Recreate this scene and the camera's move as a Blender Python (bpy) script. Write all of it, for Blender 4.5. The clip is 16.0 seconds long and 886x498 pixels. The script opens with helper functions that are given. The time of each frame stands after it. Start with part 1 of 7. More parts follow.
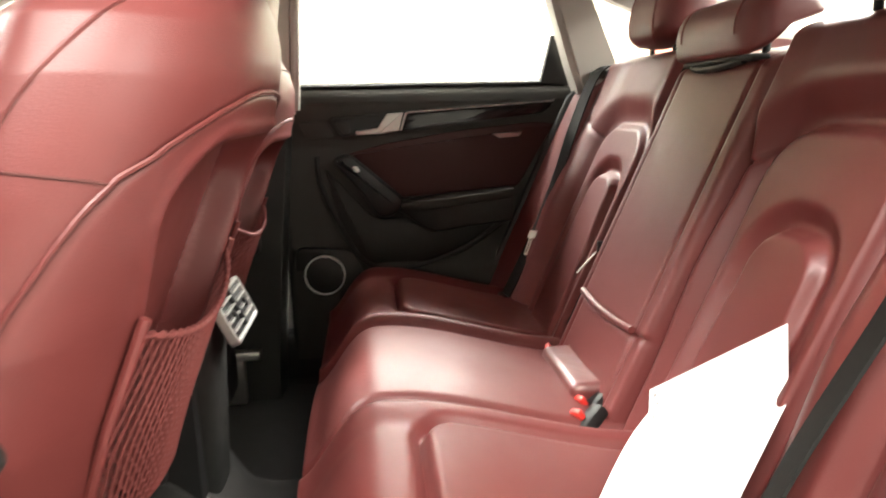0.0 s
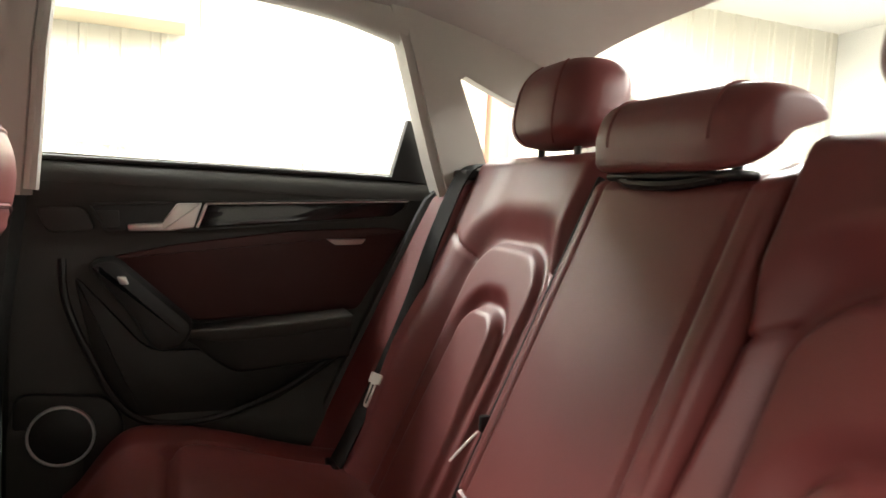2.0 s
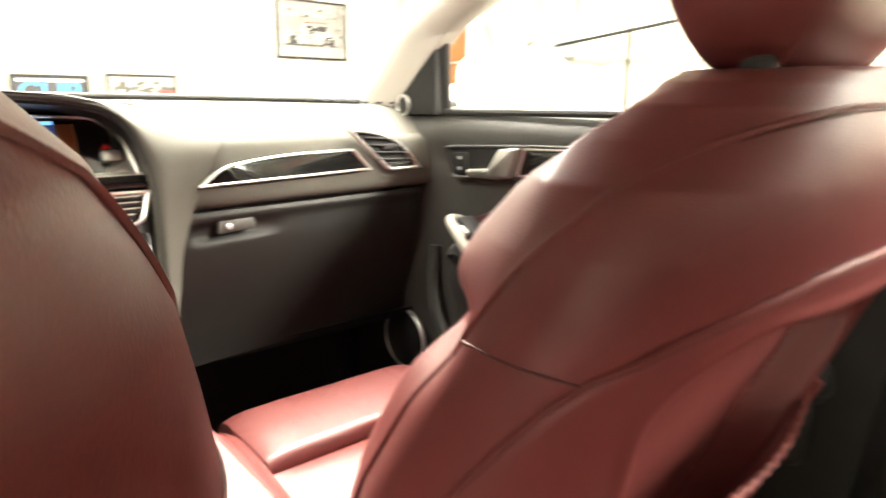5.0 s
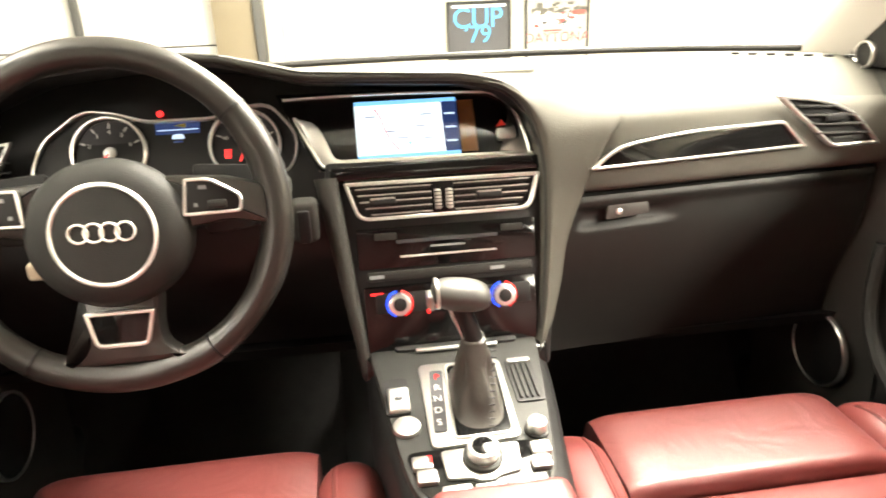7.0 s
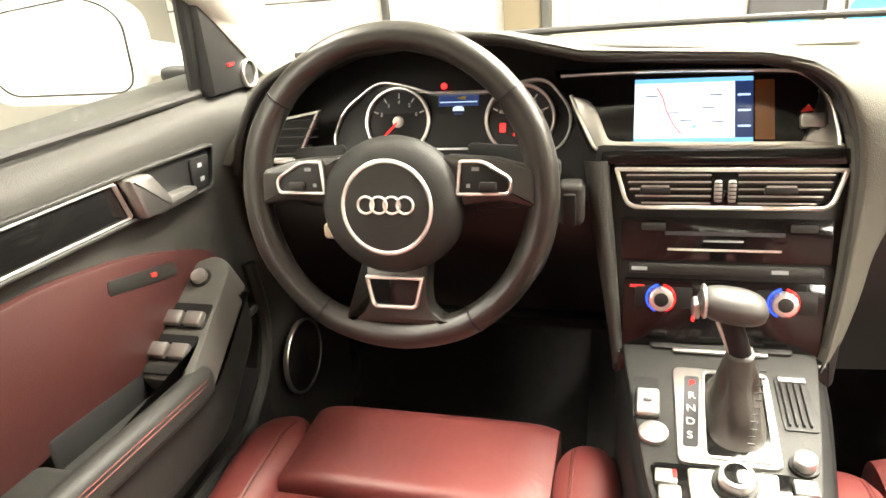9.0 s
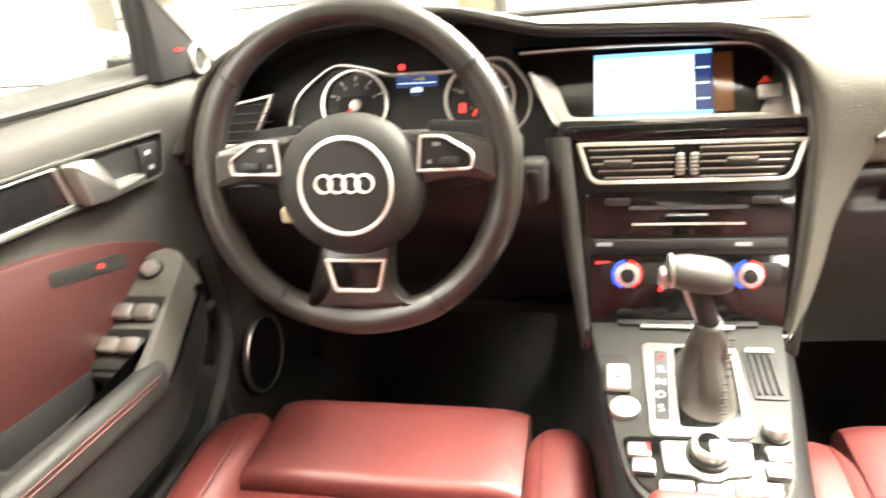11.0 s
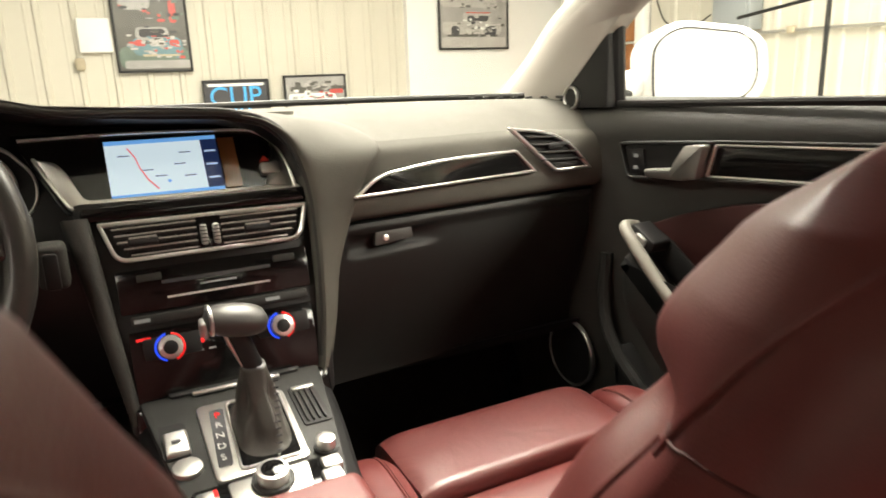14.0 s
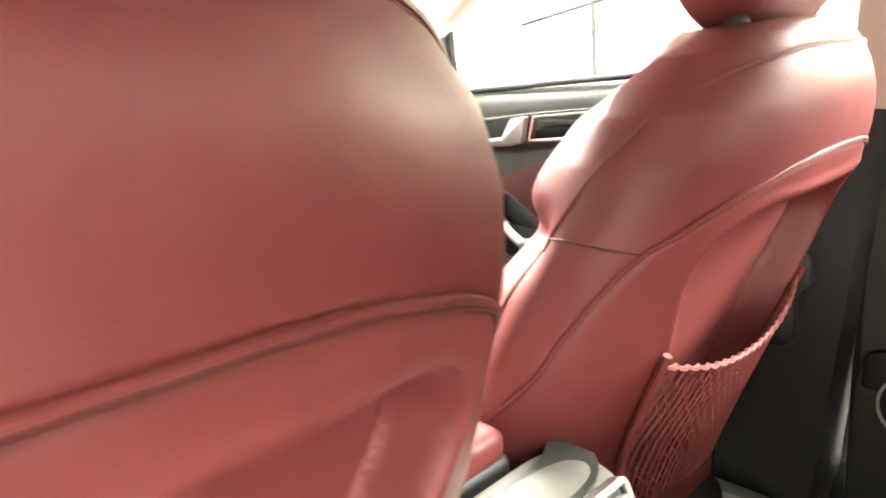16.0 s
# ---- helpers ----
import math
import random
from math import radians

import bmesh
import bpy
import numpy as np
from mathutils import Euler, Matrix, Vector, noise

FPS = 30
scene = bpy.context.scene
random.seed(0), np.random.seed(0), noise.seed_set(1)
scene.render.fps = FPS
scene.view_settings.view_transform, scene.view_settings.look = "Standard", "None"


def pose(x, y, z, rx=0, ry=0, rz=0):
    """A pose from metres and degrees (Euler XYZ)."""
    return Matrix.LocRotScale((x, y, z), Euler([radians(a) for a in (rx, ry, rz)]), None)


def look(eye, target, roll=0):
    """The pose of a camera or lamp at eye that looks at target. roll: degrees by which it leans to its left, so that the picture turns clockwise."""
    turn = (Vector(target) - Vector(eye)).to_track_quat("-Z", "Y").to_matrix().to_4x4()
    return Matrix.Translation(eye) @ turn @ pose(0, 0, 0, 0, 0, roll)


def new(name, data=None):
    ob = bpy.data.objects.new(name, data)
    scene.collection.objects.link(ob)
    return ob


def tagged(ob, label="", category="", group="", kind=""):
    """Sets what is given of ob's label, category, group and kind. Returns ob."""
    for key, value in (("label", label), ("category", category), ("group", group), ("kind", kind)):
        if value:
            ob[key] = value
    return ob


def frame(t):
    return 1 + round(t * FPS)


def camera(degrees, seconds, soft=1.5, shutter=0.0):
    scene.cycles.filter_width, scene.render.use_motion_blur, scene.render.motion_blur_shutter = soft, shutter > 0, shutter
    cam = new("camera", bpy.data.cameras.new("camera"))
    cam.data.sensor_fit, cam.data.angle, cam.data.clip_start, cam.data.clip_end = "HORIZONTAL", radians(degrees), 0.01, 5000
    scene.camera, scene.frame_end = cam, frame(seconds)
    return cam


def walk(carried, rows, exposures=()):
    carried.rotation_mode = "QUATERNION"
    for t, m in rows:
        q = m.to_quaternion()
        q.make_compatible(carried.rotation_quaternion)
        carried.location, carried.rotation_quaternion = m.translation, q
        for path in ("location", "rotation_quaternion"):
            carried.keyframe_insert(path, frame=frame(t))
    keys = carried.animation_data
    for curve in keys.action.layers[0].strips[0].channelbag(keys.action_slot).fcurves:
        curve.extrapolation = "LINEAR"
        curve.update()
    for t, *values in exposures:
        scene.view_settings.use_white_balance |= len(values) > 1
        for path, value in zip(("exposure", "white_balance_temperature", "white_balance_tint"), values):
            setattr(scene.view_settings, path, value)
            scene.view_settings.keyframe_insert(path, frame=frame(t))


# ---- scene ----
cam = camera(66.7, 16.0, 1.6, 0.5)
PATH = [
    (0, (-1.049, 0.147, 0.968), (0.899, -0.06, 0.565), -1.2),
    (0.5, (-0.959, 0.137, 0.967), (0.984, -0.225, 0.661), -0.1),
    (1, (-0.85, 0.112, 0.982), (1.069, -0.392, 0.738), 0.7),
    (1.5, (-0.737, 0.091, 0.989), (1.155, -0.533, 0.806), 1.9),
    (2, (-0.612, 0.09, 0.994), (1.247, -0.634, 0.85), 3.2),
    (2.5, (-0.514, 0.068, 0.99), (1.38, -0.558, 0.842), 3.6),
    (3, (-0.435, 0.07, 0.989), (1.537, -0.245, 0.88), 3.8),
    (3.5, (-0.372, 0.085, 0.986), (1.615, 0.28, 0.862), 4.9),
    (4, (-0.306, 0.099, 0.998), (1.568, 0.754, 0.758), 3.8),
    (4.5, (-0.224, 0.126, 1.027), (1.382, 1.256, 0.65), 1.1),
    (5, (-0.173, 0.162, 1.055), (1.104, 1.632, 0.601), 1.0),
    (5.2, (-0.156, 0.182, 1.066), (0.979, 1.754, 0.579), 0.7),
    (7.3, (-0.108, 0.311, 1.142), (0.0, 2.178, 0.434), -2.6),
    (7.5, (-0.107, 0.319, 1.154), (-0.092, 2.184, 0.431), -2.8),
    (8, (-0.106, 0.33, 1.166), (-0.336, 2.169, 0.414), -3.8),
    (8.5, (-0.108, 0.33, 1.172), (-0.559, 2.118, 0.396), -4.9),
    (8.7, (-0.111, 0.329, 1.172), (-0.631, 2.088, 0.375), -5.1),
    (10.8, (-0.115, 0.326, 1.135), (-0.621, 2.081, 0.32), -5.4),
    (11, (-0.117, 0.334, 1.133), (-0.53, 2.124, 0.341), -5.4),
    (11.5, (-0.124, 0.35, 1.128), (-0.298, 2.188, 0.359), -4.7),
    (12, (-0.131, 0.354, 1.124), (-0.048, 2.22, 0.408), -3.6),
    (12.5, (-0.117, 0.359, 1.125), (0.262, 2.211, 0.474), -2.3),
    (13, (-0.114, 0.351, 1.115), (0.526, 2.155, 0.535), -1.4),
    (13.5, (-0.106, 0.309, 1.099), (0.668, 2.08, 0.584), -1.9),
    (14, (-0.117, 0.252, 1.068), (0.763, 1.981, 0.581), -2.1),
    (14.5, (-0.151, 0.202, 1.036), (0.883, 1.839, 0.534), -1.6),
    (15, (-0.18, 0.164, 0.998), (1.013, 1.684, 0.48), -3.0),
    (15.5, (-0.247, 0.126, 0.998), (1.072, 1.548, 0.506), -3.3),
    (16, (-0.363, 0.095, 1.047), (0.952, 1.521, 0.561), -4.9),
]
walk(cam, [(t, look(eye, target, roll)) for t, eye, target, roll in PATH], [(0, 0.92, 6400, 10), (0.5, 0.95, 6400, 10), (1, 0.9, 6300, 10), (1.5, 0.75, 6300, 10), (2, 0.45, 6300, 10), (2.5, 0.6, 6400, 10), (3, 0.35, 6800, 10), (3.5, 0.0, 7500, 10), (4, 0.15, 7200, 10), (4.5, 0.95, 6900, 10), (5, 1.1, 6900, 10), (7.5, 0.93, 7100, 10), (8.5, 0.9, 7100, 10), (11, 1.5, 6900, 10), (12, 1.25, 6900, 10), (13, 0.25, 7000, 10), (13.5, -0.25, 7000, 10), (14, -0.32, 6950, 10), (14.5, -0.35, 6400, 10), (15, 1.0, 6500, 10), (15.5, 1.7, 6400, 10), (16, 2.35, 6400, 10)])

# ---- world and light ----
world = bpy.data.worlds.new("garage_air")
scene.world = world
world.use_nodes = True
world.node_tree.nodes["Background"].inputs[0].default_value = (0.9, 0.92, 1.0, 1)
world.node_tree.nodes["Background"].inputs[1].default_value = 0.05


LAMP_W = 300


# ---- materials ----
def mat(name, color, rough=0.5, metal=0.0, var=0.12, scale=8.0, grain=0.0, grain_scale=400.0, coat=0.0, rough_var=0.08, wrinkle=0.0, sheen=0.0, coat_rough=0.06, spec=0.5):
    """Principled material with colour and roughness varied at two scales, and fine relief."""
    m = bpy.data.materials.new(name)
    m.use_nodes = True
    nt = m.node_tree
    bsdf = nt.nodes["Principled BSDF"]
    tex = nt.nodes.new("ShaderNodeTexCoord")
    n1 = nt.nodes.new("ShaderNodeTexNoise")
    n1.inputs["Scale"].default_value, n1.inputs["Detail"].default_value = scale, 6.0
    nt.links.new(tex.outputs["Object"], n1.inputs["Vector"])
    mix = nt.nodes.new("ShaderNodeMix")
    mix.data_type = "RGBA"
    lo = [c * (1 - var) for c in color]
    hi = [min(1, c * (1 + var)) for c in color]
    mix.inputs["A"].default_value, mix.inputs["B"].default_value = (*lo, 1), (*hi, 1)
    nt.links.new(n1.outputs["Fac"], mix.inputs["Factor"])
    nt.links.new(mix.outputs["Result"], bsdf.inputs["Base Color"])
    n2 = nt.nodes.new("ShaderNodeTexNoise")
    n2.inputs["Scale"].default_value, n2.inputs["Detail"].default_value = scale * 5.3, 4.0
    nt.links.new(tex.outputs["Object"], n2.inputs["Vector"])
    mr = nt.nodes.new("ShaderNodeMapRange")
    mr.inputs["To Min"].default_value, mr.inputs["To Max"].default_value = max(0.02, rough - rough_var), min(1, rough + rough_var)
    nt.links.new(n2.outputs["Fac"], mr.inputs["Value"])
    nt.links.new(mr.outputs["Result"], bsdf.inputs["Roughness"])
    bsdf.inputs["Metallic"].default_value = metal
    bsdf.inputs["Coat Weight"].default_value = coat
    bsdf.inputs["Coat Roughness"].default_value = coat_rough
    bsdf.inputs["Specular IOR Level"].default_value = spec
    bsdf.inputs["Sheen Weight"].default_value = sheen
    last = None
    if wrinkle:
        w = nt.nodes.new("ShaderNodeTexNoise")
        w.inputs["Scale"].default_value, w.inputs["Detail"].default_value, w.inputs["Distortion"].default_value = 14.0, 3.0, 0.6
        nt.links.new(tex.outputs["Object"], w.inputs["Vector"])
        b = nt.nodes.new("ShaderNodeBump")
        b.inputs["Strength"].default_value, b.inputs["Distance"].default_value = wrinkle, 0.01
        nt.links.new(w.outputs["Fac"], b.inputs["Height"])
        last = b
    if grain:
        g = nt.nodes.new("ShaderNodeTexVoronoi")
        g.inputs["Scale"].default_value = grain_scale
        nt.links.new(tex.outputs["Object"], g.inputs["Vector"])
        b = nt.nodes.new("ShaderNodeBump")
        b.inputs["Strength"].default_value, b.inputs["Distance"].default_value = grain, 0.0006
        nt.links.new(g.outputs["Distance"], b.inputs["Height"])
        if last:
            nt.links.new(last.outputs["Normal"], b.inputs["Normal"])
        last = b
    if last:
        nt.links.new(last.outputs["Normal"], bsdf.inputs["Normal"])
    return m


def glow(name, color, strength):
    m = bpy.data.materials.new(name)
    m.use_nodes = True
    b = m.node_tree.nodes["Principled BSDF"]
    b.inputs["Base Color"].default_value = (*[c * 0.2 for c in color], 1)
    b.inputs["Emission Color"].default_value = (*color, 1)
    b.inputs["Emission Strength"].default_value = strength
    b.inputs["Roughness"].default_value = 0.25
    return m


def pane(name, tint):
    """Thin glass: clear with a faint tint, and a Fresnel gloss."""
    m = bpy.data.materials.new(name)
    m.use_nodes = True
    nt = m.node_tree
    nt.nodes.remove(nt.nodes["Principled BSDF"])
    out = nt.nodes["Material Output"]
    tr = nt.nodes.new("ShaderNodeBsdfTransparent")
    tr.inputs[0].default_value = (*tint, 1)
    gl = nt.nodes.new("ShaderNodeBsdfGlossy")
    gl.inputs["Roughness"].default_value = 0.02
    lw = nt.nodes.new("ShaderNodeLayerWeight")
    lw.inputs["Blend"].default_value = 0.5
    pw = nt.nodes.new("ShaderNodeMath")
    pw.operation = "POWER"
    pw.inputs[1].default_value = 5.0
    nt.links.new(lw.outputs["Facing"], pw.inputs[0])
    fr = nt.nodes.new("ShaderNodeMapRange")
    fr.inputs["To Min"].default_value, fr.inputs["To Max"].default_value = 0.02, 0.5
    nt.links.new(pw.outputs[0], fr.inputs["Value"])
    mx = nt.nodes.new("ShaderNodeMixShader")
    nt.links.new(fr.outputs[0], mx.inputs[0])
    nt.links.new(tr.outputs[0], mx.inputs[1])
    nt.links.new(gl.outputs[0], mx.inputs[2])
    nt.links.new(mx.outputs[0], out.inputs[0])
    return m


LEATHER = mat("red_leather", (0.130, 0.0275, 0.0255), 0.46, var=0.16, scale=5, grain=0.18, grain_scale=620, rough_var=0.05, wrinkle=0.03, coat=0.12, coat_rough=0.34, spec=0.46)
LEATHER_WORN = mat("red_leather_creased", (0.130, 0.027, 0.025), 0.42, var=0.2, scale=6, grain=0.2, grain_scale=560, wrinkle=0.40, coat=0.6, coat_rough=0.38, spec=0.7)
SHELL = mat("red_seat_shell", (0.145, 0.031, 0.028), 0.46, var=0.10, scale=4, grain=0.15, grain_scale=900)
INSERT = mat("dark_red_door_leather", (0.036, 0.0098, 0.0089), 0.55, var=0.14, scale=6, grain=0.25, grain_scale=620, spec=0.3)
THREAD = mat("red_stitching", (0.13, 0.022, 0.018), 0.6, var=0.2, scale=60)
SEAM = mat("dark_seam_thread", (0.074, 0.0165, 0.014), 0.65, var=0.2, scale=60)
NET = mat("red_elastic_net", (0.150, 0.034, 0.030), 0.7, var=0.25, scale=60)
DARKTRIM = mat("charcoal_soft_plastic", (0.0180, 0.0186, 0.0169), 0.56, spec=0.42, var=0.18, scale=9, grain=0.35, grain_scale=700)
DASHTOP = mat("charcoal_dash_skin", (0.082, 0.080, 0.068), 0.72, var=0.14, scale=7, grain=0.5, grain_scale=600, spec=0.24)
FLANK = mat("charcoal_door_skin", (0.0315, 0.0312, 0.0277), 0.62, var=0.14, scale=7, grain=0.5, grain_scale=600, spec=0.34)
BLACK = mat("black_plastic", (0.011, 0.011, 0.011), 0.48, spec=0.32, var=0.2, scale=12)
PIANO = mat("piano_black_lacquer", (0.006, 0.006, 0.006), 0.09, var=0.2, scale=10, rough_var=0.03, spec=0.40)
ALU = mat("brushed_aluminium", (0.58, 0.575, 0.55), 0.38, metal=1.0, var=0.05, scale=30)
CHROME = mat("satin_chrome", (0.90, 0.89, 0.87), 0.30, metal=1.0, var=0.04, scale=30, rough_var=0.02)
HEADLINER = mat("grey_headliner_cloth", (0.40, 0.385, 0.36), 0.9, var=0.06, scale=20, grain=0.5, grain_scale=900)
PILLAR = mat("light_grey_pillar_trim", (0.37, 0.352, 0.317), 0.6, var=0.05, scale=10, grain=0.3, grain_scale=800)
CARPET = mat("black_carpet", (0.026, 0.026, 0.0245), 0.95, var=0.4, scale=45, grain=1.0, grain_scale=700, sheen=0.06)
BARGREY = mat("warm_grey_grab_bar", (0.22, 0.21, 0.18), 0.5, var=0.06, scale=10)
# Black plastic, darker than other trim: shade of low parts is in its colour
GLOVE = mat("black_shaded_plastic", (0.0125, 0.0127, 0.0118), 0.5, var=0.15, scale=9, grain=0.3, grain_scale=700, spec=0.3)
BELT = mat("black_webbing", (0.013, 0.013, 0.012), 0.8, spec=0.2, var=0.15, scale=30, grain=0.6, grain_scale=900)
GAITER = mat("grey_brown_gaiter_leather", (0.048, 0.045, 0.039), 0.38, var=0.25, scale=18, grain=0.3, grain_scale=800, wrinkle=0.35)
RUBBER = mat("black_rubber", (0.014, 0.014, 0.013), 0.6, var=0.2, scale=20)
KNOBGREY = mat("satin_grey_metal", (0.07, 0.069, 0.065), 0.42, metal=0.25, var=0.08, scale=14)
LIGHTGREY = mat("light_grey_switch_plastic", (0.085, 0.084, 0.077), 0.42, var=0.08, scale=10, grain=0.2)
WHEELSKIN = mat("worn_black_leather", (0.020, 0.0188, 0.0165), 0.33, var=0.10, scale=10, grain=0.10, grain_scale=900, rough_var=0.03, spec=0.66)
PALEPLASTIC = mat("cream_plastic", (0.60, 0.58, 0.52), 0.4, var=0.05, scale=20)
PAPER = mat("white_paper", (0.82, 0.82, 0.80), 0.8, var=0.02, scale=8)
REDBTN = mat("red_button", (0.65, 0.04, 0.03), 0.35, var=0.05)
WHITEPAINT = mat("white_car_paint", (0.80, 0.80, 0.79), 0.2, var=0.02, scale=3, coat=0.6)
WALLMETAL = mat("white_ribbed_panel", (0.56, 0.53, 0.45), 0.45, var=0.05, scale=1.5)
DRYWALL = mat("white_drywall", (0.78, 0.77, 0.74), 0.85, var=0.03, scale=2)
DIMWALL = mat("grey_bounce_cut_wall", (0.34, 0.33, 0.30), 0.85, var=0.12, scale=2)
CONCRETE = mat("grey_concrete", (0.32, 0.31, 0.29), 0.6, var=0.2, scale=1.5, wrinkle=0.1)
WOOD = mat("brown_door_wood", (0.32, 0.12, 0.035), 0.5, var=0.25, scale=5)
SALMON = mat("faded_red_post_paint", (0.50, 0.16, 0.11), 0.7, var=0.1, scale=4)
POST = mat("tan_post_paint", (0.22, 0.18, 0.12), 0.7, var=0.12, scale=4)
DARKSTEEL = mat("dark_steel_edge", (0.07, 0.07, 0.068), 0.5, var=0.15, scale=6)
TAN = mat("tan_painted_wood", (0.42, 0.36, 0.26), 0.7, var=0.1, scale=4)
GREYBOX = mat("grey_steel_box", (0.27, 0.29, 0.30), 0.5, var=0.08, scale=6)
INK = mat("dark_ink", (0.03, 0.03, 0.035), 0.6)
WHITEMARK = mat("white_marking", (0.75, 0.75, 0.73), 0.5)
SCREEN_W = glow("screen_white", (0.70, 0.88, 1.0), 0.95)
SCREEN_B = glow("screen_blue", (0.16, 0.45, 0.95), 0.9)
SCREEN_D = glow("screen_dark_blue", (0.015, 0.03, 0.10), 0.8)
SCREEN_R = glow("screen_red", (0.8, 0.10, 0.10), 1.0)
RED_LED = glow("red_light", (1.0, 0.03, 0.03), 1.5)
BLUE_LED = glow("blue_light", (0.02, 0.08, 1.0), 1.3)
RED_RING = glow("red_ring_light", (1.0, 0.02, 0.02), 1.0)
LCD = glow("display_pale_blue", (0.45, 0.62, 0.9), 0.9)
TUBE = glow("fluorescent_tube", (1.0, 0.97, 0.90), 14.0)
GLASS = pane("clear_glass", (0.93, 0.95, 0.94))
MIRROR = mat("mirror_glass", (0.85, 0.87, 0.88), 0.02, metal=1.0, var=0.01, rough_var=0.01)


# ---- building helpers ----
def smooth_mesh(me, angle=0.7):
    me.polygons.foreach_set("use_smooth", [True] * len(me.polygons))
    me.set_sharp_from_angle(angle=angle)


def mesh_of(name, verts, faces, angle=0.7):
    me = bpy.data.meshes.new(name)
    me.from_pydata([tuple(v) for v in verts], [], faces)
    me.validate()
    bm = bmesh.new()
    bm.from_mesh(me)
    bmesh.ops.recalc_face_normals(bm, faces=bm.faces)
    bm.to_mesh(me)
    bm.free()
    smooth_mesh(me, angle)
    return me


def thing(name, loc, label, category, group="", kind=""):
    ob = new(name)
    ob.location = loc
    ob.empty_display_size = 0.05
    return tagged(ob, label, category, group, kind)


def origin_of(ob):
    p = Vector(ob.location)
    while ob.parent:
        ob = ob.parent
        p += Vector(ob.location)
    return p


def part(name, geo, material, parent=None, label="", angle=0.7):
    """One mesh object; geo is (verts, faces) in the thing's own world coordinates."""
    verts, faces = geo
    o = origin_of(parent) if parent else Vector((0, 0, 0))
    pts = [Vector(v) for v in verts]
    lo = Vector([min(p[i] for p in pts) for i in range(3)])
    hi = Vector([max(p[i] for p in pts) for i in range(3)])
    c = (lo + hi) / 2
    ob = new(name, mesh_of(name, [p - c for p in pts], faces, angle))
    ob.data.materials.append(material)
    if parent:
        ob.parent = parent
    ob.location = c - o
    return tagged(ob, label)


def merge(*geos):
    verts, faces = [], []
    for v, f in geos:
        k = len(verts)
        verts += [tuple(p) for p in v]
        faces += [tuple(i + k for i in q) for q in f]
    return verts, faces


def bm_geo(bm):
    bm.verts.index_update()
    out = ([v.co.copy() for v in bm.verts], [tuple(v.index for v in f.verts) for f in bm.faces])
    bm.free()
    return out


def moved(geo, m):
    return [m @ Vector(v) for v in geo[0]], geo[1]


def rbox(c, s, r=0.005, seg=2, m=None):
    """A rounded box at centre c with sizes s."""
    bm = bmesh.new()
    bmesh.ops.create_cube(bm, size=1)
    bmesh.ops.scale(bm, vec=s, verts=bm.verts)
    r = min(r, min(s) * 0.49)
    if r > 0:
        bmesh.ops.bevel(bm, geom=list(bm.edges), offset=r, segments=seg, profile=0.5, affect="EDGES")
    v, f = bm_geo(bm)
    mm = Matrix.Translation(c) @ (m.to_4x4() if m else Matrix())
    return [mm @ p for p in v], f


def frame_at(o, u, v):
    """A 4x4 with origin o, x along u, y along v, z their cross product."""
    u = Vector(u).normalized()
    v = Vector(v)
    v = (v - u * v.dot(u)).normalized()
    n = u.cross(v)
    return Matrix(((u.x, v.x, n.x, o[0]), (u.y, v.y, n.y, o[1]), (u.z, v.z, n.z, o[2]), (0, 0, 0, 1)))


def roundpoly(pts, r, seg=5):
    """A polygon with its corners rounded; r one radius or one for each corner."""
    out = []
    n = len(pts)
    rs = r if isinstance(r, (list, tuple)) else [r] * n
    for i in range(n):
        p, a, b = Vector(pts[i]), Vector(pts[i - 1]), Vector(pts[(i + 1) % n])
        da, db = (a - p), (b - p)
        k = min(rs[i], da.length * 0.48, db.length * 0.48)
        s, e = p + da.normalized() * k, p + db.normalized() * k
        for j in range(seg + 1):
            t = j / seg
            out.append(((1 - t) ** 2) * s + 2 * t * (1 - t) * p + t * t * e)
    return [(q.x, q.y) for q in out]


def prism(outline, d, m, bevel=0.0):
    """An outline in the plane of m, from its plane up to d along its normal, with the upper rim bevelled."""
    n = len(outline)
    area = sum(outline[i][0] * outline[(i + 1) % n][1] - outline[(i + 1) % n][0] * outline[i][1] for i in range(n))
    if area < 0:
        outline = outline[::-1]
    c = Vector((sum(p[0] for p in outline) / n, sum(p[1] for p in outline) / n))
    rings = [(0, outline)]
    if bevel:
        ins = inset(outline, bevel)
        mid = inset(outline, bevel * 0.3)
        rings += [(d - bevel, outline), (d - bevel * 0.3, mid), (d, ins)]
    else:
        rings += [(d, outline)]
    verts, faces = [], []
    for z, ring in rings:
        verts += [m @ Vector((p[0], p[1], z)) for p in ring]
    for k in range(len(rings) - 1):
        for i in range(n):
            j = (i + 1) % n
            faces.append((k * n + i, k * n + j, (k + 1) * n + j, (k + 1) * n + i))
    faces.append(tuple(range(n))[::-1])
    faces.append(tuple((len(rings) - 1) * n + i for i in range(n)))
    return verts, faces


def inset(outline, d):
    """The outline moved inwards by d (it runs counter-clockwise)."""
    n = len(outline)
    out = []
    for i in range(n):
        p, a, b = Vector(outline[i]), Vector(outline[i - 1]), Vector(outline[(i + 1) % n])
        e1, e2 = (p - a), (b - p)
        if e1.length < 1e-7:
            e1 = e2
        if e2.length < 1e-7:
            e2 = e1
        n1 = Vector((-e1.y, e1.x)).normalized()
        n2 = Vector((-e2.y, e2.x)).normalized()
        k = (n1 + n2)
        k = k / max(0.5, k.length_squared / 2) if k.length > 1e-6 else n1
        out.append((p.x + k.x * d, p.y + k.y * d))
    return out


